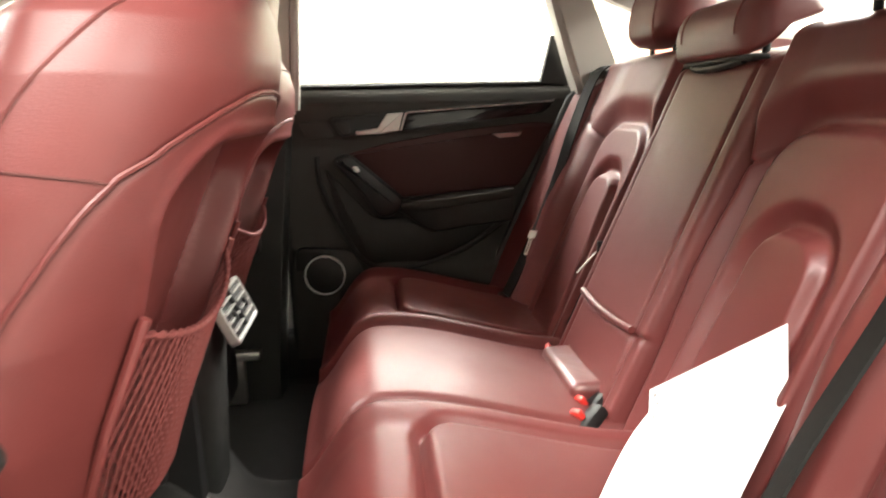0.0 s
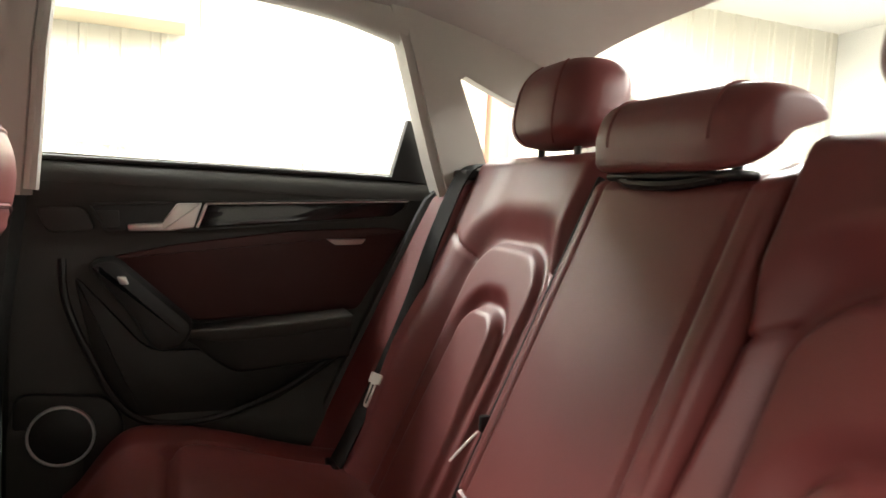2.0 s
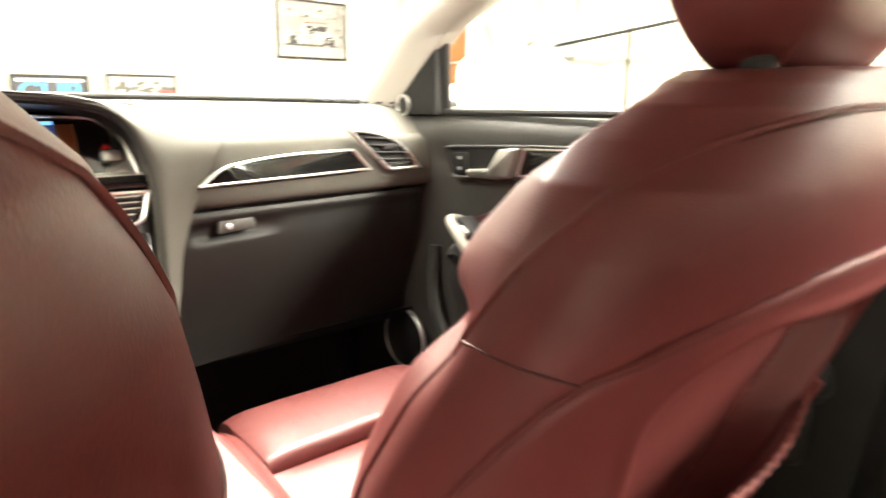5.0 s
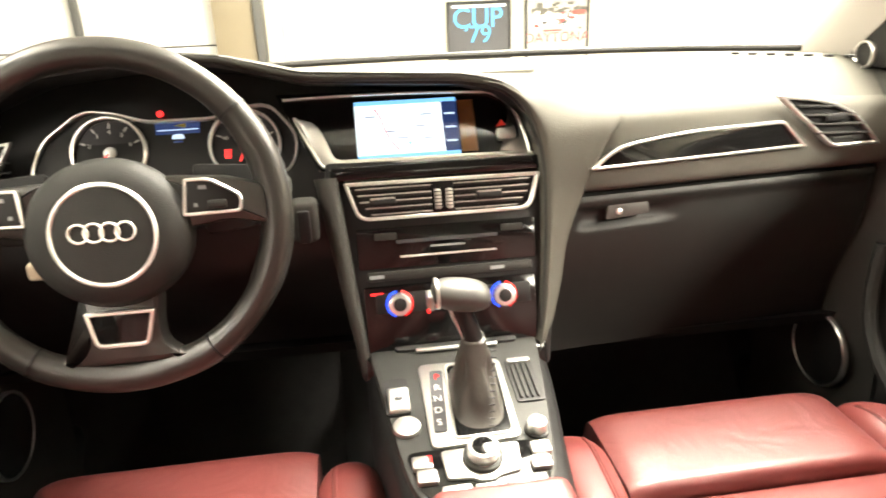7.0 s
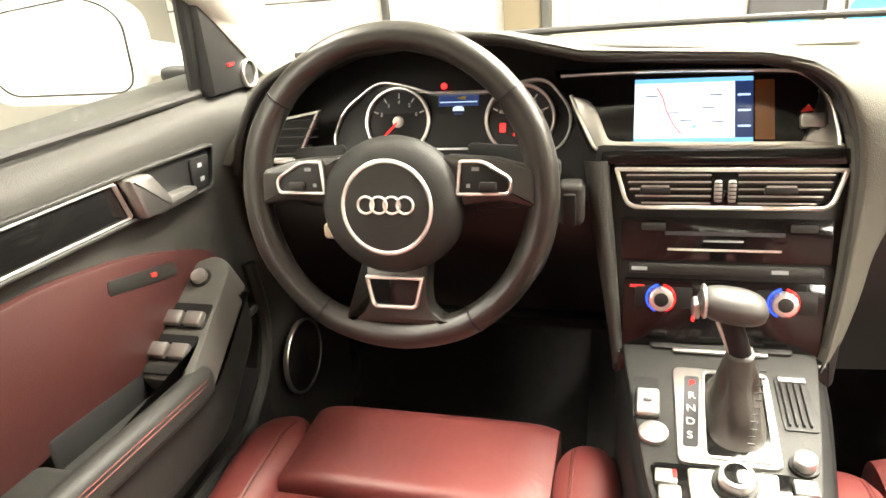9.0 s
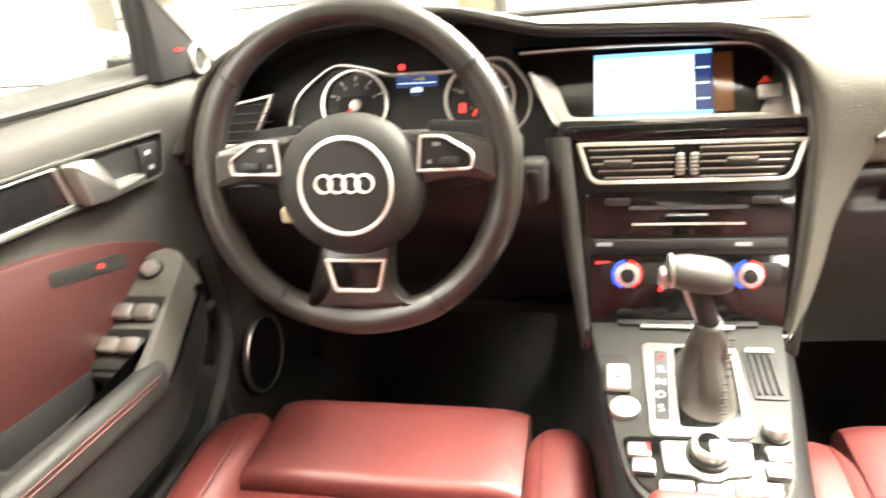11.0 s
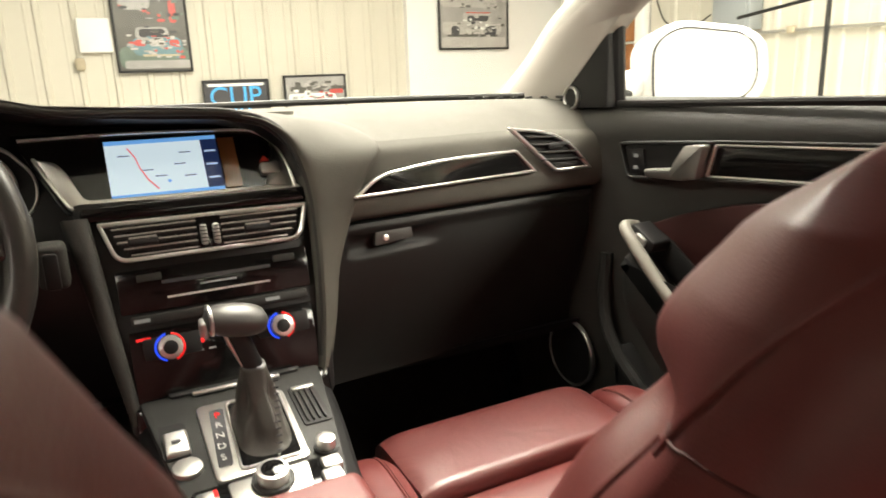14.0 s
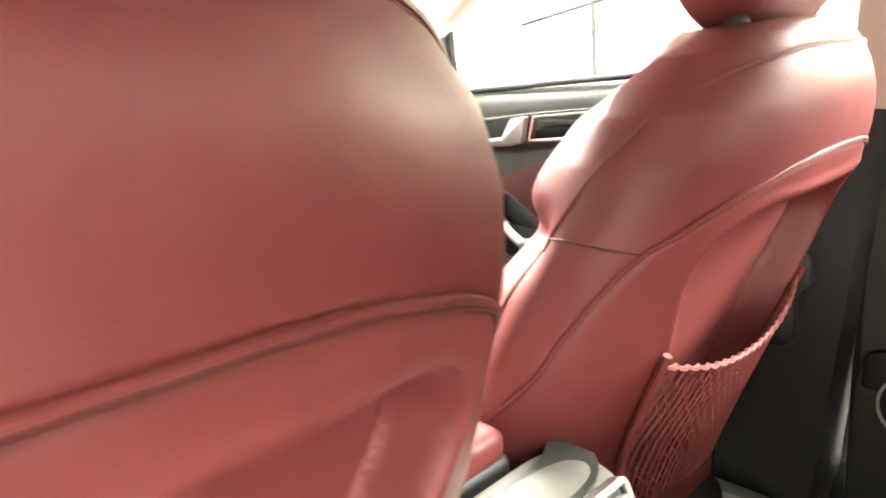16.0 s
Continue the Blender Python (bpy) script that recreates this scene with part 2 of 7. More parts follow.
def bezel(outline, width, d, m, bevel=0.001):
    """A frame of that width inside the outline."""
    n = len(outline)
    area = sum(outline[i][0] * outline[(i + 1) % n][1] - outline[(i + 1) % n][0] * outline[i][1] for i in range(n))
    if area < 0:
        outline = outline[::-1]
    b = max(bevel, 0.26 * min(width, d))
    rings = [(0, outline), (d - b, outline), (d, inset(outline, b)), (d, inset(outline, width - b)), (d - b, inset(outline, width)), (0, inset(outline, width))]
    verts, faces = [], []
    for z, ring in rings:
        verts += [m @ Vector((p[0], p[1], z)) for p in ring]
    for k in range(len(rings)):
        k2 = (k + 1) % len(rings)
        for i in range(n):
            j = (i + 1) % n
            faces.append((k * n + i, k * n + j, k2 * n + j, k2 * n + i))
    return verts, faces


def spline(pts, n=8, closed=False):
    """Catmull-Rom through pts."""
    p = [Vector(q) for q in pts]
    out = []
    k = len(p)
    for i in range(k if closed else k - 1):
        a, b, c, d = (p[(i - 1) % k], p[i], p[(i + 1) % k], p[(i + 2) % k]) if closed else (p[max(i - 1, 0)], p[i], p[i + 1], p[min(i + 2, k - 1)])
        for j in range(n):
            t = j / n
            out.append(0.5 * (2 * b + (c - a) * t + (2 * a - 5 * b + 4 * c - d) * t * t + (3 * b - a - 3 * c + d) * t ** 3))
    if not closed:
        out.append(p[-1])
    return out


def tube(pts, r, closed=False, n=8, flat=1.0, up=None):
    """A round (or flattened) section swept along pts; r one radius or one for each point."""
    p = [Vector(q) for q in pts]
    k = len(p)
    rs = r if isinstance(r, (list, tuple)) else [r] * k
    verts, faces = [], []
    ref = Vector(up) if up else None
    prev = None
    for i in range(k):
        a, b = (p[i - 1], p[(i + 1) % k]) if closed else (p[max(i - 1, 0)], p[min(i + 1, k - 1)])
        t = (b - a).normalized()
        if ref is not None:
            u = (ref - t * ref.dot(t)).normalized()
        else:
            base = prev if prev is not None else (Vector((0, 0, 1)) if abs(t.z) < 0.9 else Vector((1, 0, 0)))
            u = (base - t * base.dot(t)).normalized()
        prev = u
        w = t.cross(u)
        for j in range(n):
            g = 2 * math.pi * j / n
            verts.append(p[i] + (u * math.cos(g) * flat + w * math.sin(g)) * rs[i])
    for i in range(k if closed else k - 1):
        i2 = (i + 1) % k
        for j in range(n):
            j2 = (j + 1) % n
            faces.append((i * n + j, i * n + j2, i2 * n + j2, i2 * n + j))
    if not closed:
        faces.append(tuple(range(n))[::-1])
        faces.append(tuple((k - 1) * n + j for j in range(n)))
    return verts, faces


def loft(rings, cap=True):
    n = len(rings[0])
    verts, faces = [], []
    for r in rings:
        verts += [Vector(q) for q in r]
    for k in range(len(rings) - 1):
        for i in range(n):
            j = (i + 1) % n
            faces.append((k * n + i, k * n + j, (k + 1) * n + j, (k + 1) * n + i))
    if cap:
        faces.append(tuple(range(n))[::-1])
        faces.append(tuple((len(rings) - 1) * n + i for i in range(n)))
    return verts, faces


def slab(f, nu, nv, off):
    """A sheet f(u, v) given thickness by the vector off (or a function of u, v)."""
    verts, faces = [], []
    g = off if callable(off) else (lambda u, v: off)
    for side in (0, 1):
        for j in range(nv + 1):
            for i in range(nu + 1):
                u, v = i / nu, j / nv
                p = Vector(f(u, v))
                verts.append(p + Vector(g(u, v)) if side else p)
    w, k = nu + 1, (nu + 1) * (nv + 1)
    for j in range(nv):
        for i in range(nu):
            a = j * w + i
            faces.append((a, a + 1, a + w + 1, a + w))
            faces.append((k + a, k + a + w, k + a + w + 1, k + a + 1))
    edge = [i for i in range(nu + 1)] + [j * w + nu for j in range(1, nv + 1)] + [nv * w + i for i in range(nu - 1, -1, -1)] + [j * w for j in range(nv - 1, 0, -1)]
    for q in range(len(edge)):
        a, b = edge[q], edge[(q + 1) % len(edge)]
        faces.append((a, k + a, k + b, b))
    return verts, faces


def disc(m, r, d, n=32, bevel=0.001):
    return prism([(r * math.cos(2 * math.pi * i / n), r * math.sin(2 * math.pi * i / n)) for i in range(n)], d, m, bevel)


def ring(m, r, w, d, n=40):
    return bezel([(r * math.cos(2 * math.pi * i / n), r * math.sin(2 * math.pi * i / n)) for i in range(n)], w, d, m, min(w, d) * 0.3)


def sstep(a, b, x):
    t = max(0.0, min(1.0, (x - a) / (b - a)))
    return t * t * (3 - 2 * t)


def bell(x, s):
    return math.exp(-(x / s) ** 2)


def lettering(name, text, size, m, material, parent, depth=0.0006, align="CENTER"):
    cu = bpy.data.curves.new(name, "FONT")
    cu.body, cu.size, cu.align_x, cu.align_y, cu.extrude = text, size, align, "CENTER", depth
    tmp = bpy.data.objects.new(name, cu)
    scene.collection.objects.link(tmp)
    me = bpy.data.meshes.new_from_object(tmp)
    bpy.data.objects.remove(tmp)
    ob = new(name, me)
    ob.data.materials.clear()
    ob.data.materials.append(material)
    ob.parent = parent
    ob.matrix_basis = Matrix.Translation(-origin_of(parent)) @ m
    return ob


# ---- the garage ----
GX0, GX1, GY0, GY1, GH = -4.2, 4.1, -5.6, 6.0, 2.75


def ground():
    geo = slab(lambda u, v: (GX0 - 0.2 + u * (GX1 - GX0 + 0.4), GY0 - 0.2 + v * (GY1 - GY0 + 0.4), 0), 12, 12, (0, 0, -0.12))
    tagged(part("floor", geo, CONCRETE), "grey smooth concrete garage floor", "floor", kind="structure")


def ribbed(name, a, b, h, label, step=0.23):
    """A wall of ribbed metal sheet from a to b (x, y), its face to the left of the way a to b."""
    a, b = Vector((*a, 0)), Vector((*b, 0))
    d = b - a
    n = Vector((-d.y, d.x, 0)).normalized()
    k = int(d.length / step)
    prof = [(0, 0)]
    for i in range(k):
        s = i * step
        prof += [(s + 0.05, 0), (s + 0.062, 0.016), (s + 0.09, 0.016), (s + 0.102, 0), (s + 0.14, 0), (s + 0.145, 0.004), (s + 0.155, 0.004), (s + 0.16, 0)]
    prof.append((d.length, 0))
    t = d.normalized()
    verts, faces = [], []
    for z in (0, h):
        verts += [a + t * s + n * o + Vector((0, 0, z)) for s, o in prof]
    for z in (0, h):
        verts += [a + t * s - n * 0.1 + Vector((0, 0, z)) for s, o in prof]
    q = len(prof)
    for i in range(q - 1):
        faces += [(i, i + 1, q + i + 1, q + i), (2 * q + i, 3 * q + i, 3 * q + i + 1, 2 * q + i + 1), (q + i, q + i + 1, 3 * q + i + 1, 3 * q + i), (i, 2 * q + i, 2 * q + i + 1, i + 1)]
    faces += [(0, q, 3 * q, 2 * q), (q - 1, 3 * q - 1, 4 * q - 1, 2 * q - 1)]
    return tagged(part(name, (verts, faces), WALLMETAL, angle=0.2), label, "wall", kind="structure")


def garage():
    ground()
    ribbed("wall_north", (2.5, GY1), (-1.1, GY1), GH, "cream white ribbed metal wall behind the posters")
    ribbed("wall_east", (GX1, GY0), (GX1, 4.62), GH, "cream white ribbed metal wall with conduit")
    tagged(part("wall_north_corner", rbox((3.35, 6.03, GH / 2), (1.7, 0.2, GH), 0.004), DRYWALL), "bright white painted wall beside the ribbed panels", "wall", kind="structure")
    # Unseen west wall, kept grey so it throws less light on the doors
    tagged(part("wall_west", rbox((GX0 - 0.06, 0.2, GH / 2), (0.12, 11.6, GH), 0.004), DIMWALL), "unseen garage side wall, greyed to throw less light into the car", "wall", kind="structure")
    tagged(part("wall_south", rbox((-0.05, GY0 - 0.06, GH / 2), (8.3, 0.12, GH), 0.004), DRYWALL), "white painted garage back wall", "wall", kind="structure")
    tagged(part("ceiling", rbox((-0.05, 0.2, GH + 0.05), (8.5, 11.8, 0.1), 0.004), DRYWALL), "white garage ceiling", "ceiling", kind="structure")
    # column and the sectional door beside it
    tagged(part("trim_column", rbox((-0.93, 5.93, GH / 2), (0.30, 0.22, GH), 0.008), POST), "tan painted wooden post beside the garage door", "post", kind="structure")
    tagged(part("trim_column_edge", rbox((-0.745, 5.90, GH / 2), (0.06, 0.26, GH), 0.006), DARKSTEEL), "dark grey metal edge of the post", "post", kind="structure")
    door = thing("garage_door", (-2.7, 6.0, 0), "white sectional overhead garage door, closed", "garage door")
    for i in range(6):
        part("panel", merge(rbox((-2.65, 6.02, 0.22 + i * 0.44), (3.1, 0.05, 0.43), 0.008), *[rbox((-3.75 + 0.75 * j, 5.99, 0.22 + i * 0.44), (0.62, 0.012, 0.26), 0.005) for j in range(4)]), DRYWALL, door)
    # Dark strips stand for the shadow in the gaps between panels
    for i in range(1, 6):
        part("joint", rbox((-2.65, 6.0, i * 0.44), (3.1, 0.02, 0.014), 0.003), DARKSTEEL, door, "dark strip for the shadow in the gap between door panels")
    part("track", rbox((-2.08, 5.93, 1.3), (0.05, 0.07, 2.6), 0.004), DARKSTEEL, door, "dark steel roller track")
    # brown door on the east wall near the corner
    d = thing("door", (4.1, 5.15, 0), "brown varnished wooden door in a white frame", "door")
    part("leaf", rbox((4.12, 5.15, 1.02), (0.05, 0.80, 2.04), 0.004), WOOD, d)
    part("frame", merge(rbox((4.1, 4.70, 1.05), (0.12, 0.09, 2.1), 0.004), rbox((4.1, 5.60, 1.05), (0.12, 0.09, 2.1), 0.004), rbox((4.1, 5.15, 2.09), (0.12, 0.99, 0.09), 0.004)), DRYWALL, d)
    tagged(part("wall_east_end", rbox((4.22, 5.32, GH / 2), (0.08, 1.4, GH), 0.004), DRYWALL), "white wall end behind the brown door", "wall", kind="structure")
    # second door further back on the east wall
    d = thing("door", (4.07, -1.75, 0), "tan painted side door with a dark grey frame", "door")
    part("leaf", rbox((4.06, -1.70, 1.0), (0.05, 0.62, 2.0), 0.004), TAN, d)
    part("frame", merge(rbox((4.05, -1.34, 1.02), (0.10, 0.07, 2.04), 0.004), rbox((4.05, -1.66, 2.06), (0.10, 0.72, 0.06), 0.004)), GREYBOX, d)
    tagged(part("trim_red_post", rbox((4.03, -2.10, GH / 2), (0.12, 0.17, GH), 0.006), SALMON), "faded red painted post beside the side door", "post", kind="structure")
    # soffit beam over the east side
    tagged(part("beam", rbox((3.88, 1.70, 2.34), (0.36, 3.2, 0.80), 0.01), TAN), "tan painted boxed beam under the ceiling", "beam", kind="structure")
    # electric box, conduit and clamps
    b = thing("electric_box", (4.02, 3.75, 1.38), "grey steel electric panel box on the wall", "electric box")
    part("body", rbox((4.02, 3.71, 1.56), (0.13, 0.32, 0.46), 0.008), GREYBOX, b)
    part("cover", rbox((3.945, 3.71, 1.56), (0.02, 0.28, 0.42), 0.006), GREYBOX, b)
    c = thing("conduit", (4.06, 2.0, 1.30), "thin galvanised conduit pipe along the wall", "pipe")
    part("pipe", tube([(4.06, 5.0, 1.32), (4.06, 3.0, 1.30), (4.06, 0.0, 1.215), (4.06, -1.28, 1.20)], 0.011), ALU, c)
    for y in (3.3, 2.2, 0.54, -0.61, -0.95):
        part("clamp", rbox((4.055, y, 1.225 + max(0, y) * 0.025), (0.05, 0.05, 0.05), 0.01), TAN, c)
    part("wire", tube(spline([(4.04, 4.5, 1.62), (4.0, 4.35, 1.44), (4.02, 4.1, 1.40), (4.03, 3.95, 1.46)], 6), 0.006), BLACK, c)
    st = thing("tripod_stand", (3.6, 2.7, 0), "black metal stand with a thin boom arm", "stand")
    part("pole", tube([(3.6, 2.75, 0.04), (3.6, 2.75, 1.47)], 0.014), BLACK, st)
    part("boom", tube([(3.6, 3.35, 1.38), (3.6, 2.1, 1.53)], 0.011), BLACK, st)
    for dx, dy in ((0.3, 0), (-0.15, 0.26), (-0.15, -0.26)):
        part("leg", tube([(3.6, 2.75, 0.42), (3.6 + dx, 2.75 + dy, 0.012)], 0.010), BLACK, st)
    # posters and pictures on the front wall
    poster((0.97, 5.93, 0.0), 0.52, 0.76, 0.37, "cup")
    poster((1.62, 5.93, 0.0), 0.54, 0.74, 0.41, "race")
    poster((0.40, 5.955, 0.0), 0.53, 0.74, 1.20, "dark")
    poster((3.16, 5.90, 0.0), 0.74, 0.52, 1.33, "grey")
    t = thing("side_table", (1.3, 5.75, 0), "plain white bench top under the leaning posters", "bench")
    part("top", rbox((1.1, 5.72, 0.36), (2.4, 0.5, 0.03), 0.006), DRYWALL, t)
    for x in (0.0, 2.2):
        part("leg", rbox((x, 5.72, 0.172), (0.06, 0.44, 0.344), 0.004), DRYWALL, t)
    j = thing("junction_box", (0.0, 5.95, 1.35), "white plastic wall box with a small knob", "wall box")
    part("body", rbox((0.01, 5.955, 1.47), (0.22, 0.07, 0.24), 0.01), DRYWALL, j)
    part("knob", rbox((-0.11, 5.95, 1.27), (0.07, 0.06, 0.09), 0.02), TAN, j)
    # unseen ceiling lamps, added; places and powers chosen to light the cabin
    for x, y, dy, power in ((-1.9, 0.5, 1, 0.40), (0.75, 2.3, 1, 1.40), (2.5, 1.0, 1, 0.70), (2.4, -1.9, 1, 1.35), (-2.3, -2.9, 1, 0.4), (0.0, -3.9, 0, 0.72)):
        lamp = thing("added_ceiling_lamp", (x, y, GH - 0.1), "wide white fluorescent ceiling lamp, unseen, added to light the cabin", "lamp", "garage strip lamps")
        s = (0.9, 2.5, 0.05) if dy else (2.5, 0.9, 0.05)
        part("housing", rbox((x, y, GH - 0.03), s, 0.006), DRYWALL, lamp)
        for o in (-0.33, -0.11, 0.11, 0.33):
            p, q = ((x + o, y - 1.2, GH - 0.08), (x + o, y + 1.2, GH - 0.08)) if dy else ((x - 1.2, y + o, GH - 0.08), (x + 1.2, y + o, GH - 0.08))
            part("tube", tube([p, q], 0.016), TUBE, lamp, "glowing glass tube")
        la = bpy.data.lights.new("added_strip_light", "AREA")
        la.shape, la.size, la.size_y = "RECTANGLE", s[0], s[1]
        la.energy, la.color = LAMP_W * power, (1.0, 0.95, 0.86)
        ob = new("added_strip_light", la)
        ob.location = (x, y, GH - 0.12)


def poster(c, w, h, z, kindname):
    x, y = c[0], c[1]
    labels = {"cup": "framed poster with large blue letters, leaning on the wall", "race": "framed racing poster with red lettering, leaning on the wall", "dark": "dark framed photo of a racing car hung on the wall", "grey": "framed grey photo of a racing car hung on the wall"}
    ob = thing("poster", (x, y, z), labels[kindname], "poster")
    m = frame_at((x, y, z + h / 2), (1, 0, 0), (0, 0, 1))
    q = lambda a: [(-a[0], -a[1]), (a[0], -a[1]), (a[0], a[1]), (-a[0], a[1])]
    part("frame", bezel(q((w / 2, h / 2)), 0.018, 0.022, m, 0.002), BLACK, ob)
    back = {"cup": INK, "race": POST_GREY, "dark": POST_DARK, "grey": POST_GREY}[kindname]
    part("print", prism(q((w / 2 - 0.017, h / 2 - 0.017)), 0.008, m), back, ob)
    up = lambda u, v, d=0.0: m @ Matrix.Translation((u, v, 0.009 + d))

    def blob(name, u, v, su, sv, material, d=0.0):
        part(name, prism(roundpoly(q((su / 2, sv / 2)), min(su, sv) * 0.4, 4), 0.0012, up(u, v, d)), material, ob)
    def scatter(n, u0, v0, su, sv, palette, seed):
        """Small uneven patches of print, as in a photograph."""
        rnd = random.Random(seed)
        for k in range(n):
            a, b = rnd.gauss(0, 0.28), rnd.gauss(0, 0.28)
            blob("print_patch", u0 + max(-0.5, min(0.5, a)) * su, v0 + max(-0.5, min(0.5, b)) * sv, rnd.uniform(0.012, 0.055), rnd.uniform(0.006, 0.026), rnd.choice(palette), 0.0044 + 0.0001 * k)

    if kindname == "cup":
        scatter(16, 0.02, -h / 2 + 0.13, w * 0.8, 0.12, (BLUEPRINT, WHITEMARK, INK, POST_GREY), 3)
        blob("title_bar", 0, h / 2 - 0.040, w * 0.85, 0.022, WHITEMARK)
        lettering("letters", "CUP", 0.215, up(-0.01, h / 2 - 0.138), BLUEPRINT, ob)
        lettering("letters", "'79", 0.19, up(-0.01, h / 2 - 0.262), BLUEPRINT, ob)
        blob("painted_road", 0, -h / 2 + 0.10, w * 0.9, 0.16, POST_GREEN)
        blob("painted_car", 0.02, -h / 2 + 0.13, w * 0.5, 0.08, BLUEPRINT, 0.0014)
    elif kindname == "race":
        blob("painted_sky", 0, h / 2 - 0.065, w * 0.92, 0.09, POST_GREY)
        scatter(46, -0.02, h / 2 - 0.185, w * 0.86, 0.15, (WHITEMARK, INK, POST_DARK, POST_GREY, REDPRINT), 5)
        scatter(24, 0.0, h / 2 - 0.085, w * 0.9, 0.07, (POST_GREY, POST_DARK, POST_LIGHT), 6)
        blob("painted_stand", 0.02, h / 2 - 0.115, w * 0.88, 0.04, POST_DARK, 0.0014)
        blob("painted_tower", -0.15, h / 2 - 0.085, 0.05, 0.06, POST_DARK, 0.0028)
        blob("painted_car", -0.03, h / 2 - 0.200, w * 0.76, 0.10, WHITEMARK, 0.0014)
        for k in range(5):
            blob("painted_mark", -0.18 + 0.075 * k, h / 2 - 0.185 - 0.025 * (k % 2), 0.045, 0.022, INK if k % 2 else POST_GREY, 0.0028)
        blob("painted_banner", 0.18, h / 2 - 0.140, 0.12, 0.035, REDPRINT, 0.0028)
        blob("text_bar", -0.04, h / 2 - 0.272, 0.16, 0.014, REDPRINT, 0.0014)
        lettering("letters", "DAYTONA", 0.112, up(0, h / 2 - 0.330), REDPRINT, ob)
        blob("painted_strip", 0, -h / 2 + 0.13, w * 0.9, 0.2, BLUEPRINT)
    elif kindname == "dark":
        scatter(60, 0.03, -h / 2 + 0.21, w * 0.72, 0.20, (POST_BLUE, POST_GREY, INK, REDPRINT, POST_LIGHT, POST_DARK), 7)
        scatter(40, 0.0, h / 2 - 0.26, w * 0.85, 0.34, (POST_DARK, POST_GREEN, INK, POST_GREY, REDPRINT), 8)
        blob("painted_grass", 0, -h / 2 + 0.11, w * 0.92, 0.16, POST_GREEN)
        blob("painted_road", 0.02, -h / 2 + 0.06, w * 0.88, 0.06, POST_GREY, 0.0014)
        blob("painted_car", 0.03, -h / 2 + 0.19, w * 0.66, 0.13, POST_BLUE, 0.0014)
        blob("painted_roof", 0.0, -h / 2 + 0.28, w * 0.44, 0.10, POST_GREY, 0.0016)
        blob("painted_window", 0.0, -h / 2 + 0.285, w * 0.34, 0.06, INK, 0.003)
        for u in (-0.09, 0.15):
            blob("painted_light", u, -h / 2 + 0.215, 0.07, 0.045, REDPRINT, 0.003)
        blob("painted_plate", 0.03, -h / 2 + 0.215, 0.11, 0.05, POST_LIGHT, 0.003)
        blob("painted_lip", 0.05, -h / 2 + 0.125, w * 0.50, 0.016, TAN, 0.003)
        blob("painted_post", 0.16, h / 2 - 0.30, 0.05, 0.16, REDPRINT, 0.0016)
        blob("painted_stand", -0.10, h / 2 - 0.22, 0.22, 0.14, POST_GREY, 0.0014)
    else:
        blob("painted_road", 0, -h / 2 + 0.065, w * 0.92, 0.09, POST_LIGHT)
        scatter(56, 0.0, -h / 2 + 0.21, w * 0.82, 0.18, (POST_LIGHT, INK, POST_GREY, POST_DARK, WHITEMARK), 9)
        scatter(36, 0.0, h / 2 - 0.11, w * 0.88, 0.14, (POST_GREY, POST_LIGHT, POST_DARK), 10)
        blob("painted_sky", -0.05, h / 2 - 0.09, w * 0.80, 0.12, POST_LIGHT)
        blob("painted_car", -0.02, -h / 2 + 0.19, w * 0.84, 0.11, POST_LIGHT, 0.0014)
        blob("painted_roof", 0.03, -h / 2 + 0.28, w * 0.40, 0.11, POST_LIGHT, 0.0016)
        blob("painted_window", 0.04, -h / 2 + 0.275, w * 0.30, 0.05, INK, 0.003)
        for u, q_ in ((-0.20, 0.085), (0.17, 0.13)):
            blob("painted_wheel", u, -h / 2 + 0.165, q_, 0.085, INK, 0.003)
        blob("painted_stripe", 0.04, -h / 2 + 0.325, w * 0.34, 0.010, REDPRINT, 0.003)
        blob("painted_shadow", -0.02, -h / 2 + 0.125, w * 0.72, 0.020, POST_DARK, 0.0016)


POST_GREY = mat("print_grey", (0.30, 0.29, 0.28), 0.35, var=0.4, scale=9)
POST_LIGHT = mat("print_light_grey", (0.42, 0.40, 0.38), 0.35, var=0.3, scale=9)
POST_DARK = mat("print_dark", (0.07, 0.065, 0.055), 0.35, var=0.6, scale=11)
POST_GREEN = mat("print_green", (0.09, 0.13, 0.10), 0.4, var=0.5, scale=12)
POST_BLUE = mat("print_grey_blue", (0.10, 0.20, 0.24), 0.35, var=0.4, scale=14)
BLUEPRINT = mat("print_blue", (0.03, 0.36, 0.75), 0.4, var=0.1)
REDPRINT = mat("print_red", (0.50, 0.05, 0.04), 0.4, var=0.2)


# ---- the car's shell ----
def roof_z(y):
    """Height of the headliner along the car's middle."""
    return 1.405 - 0.10 * max(0, (y - 0.35) / 0.6) ** 2 - 0.095 * max(0, (-0.05 - y) / 0.55) ** 2


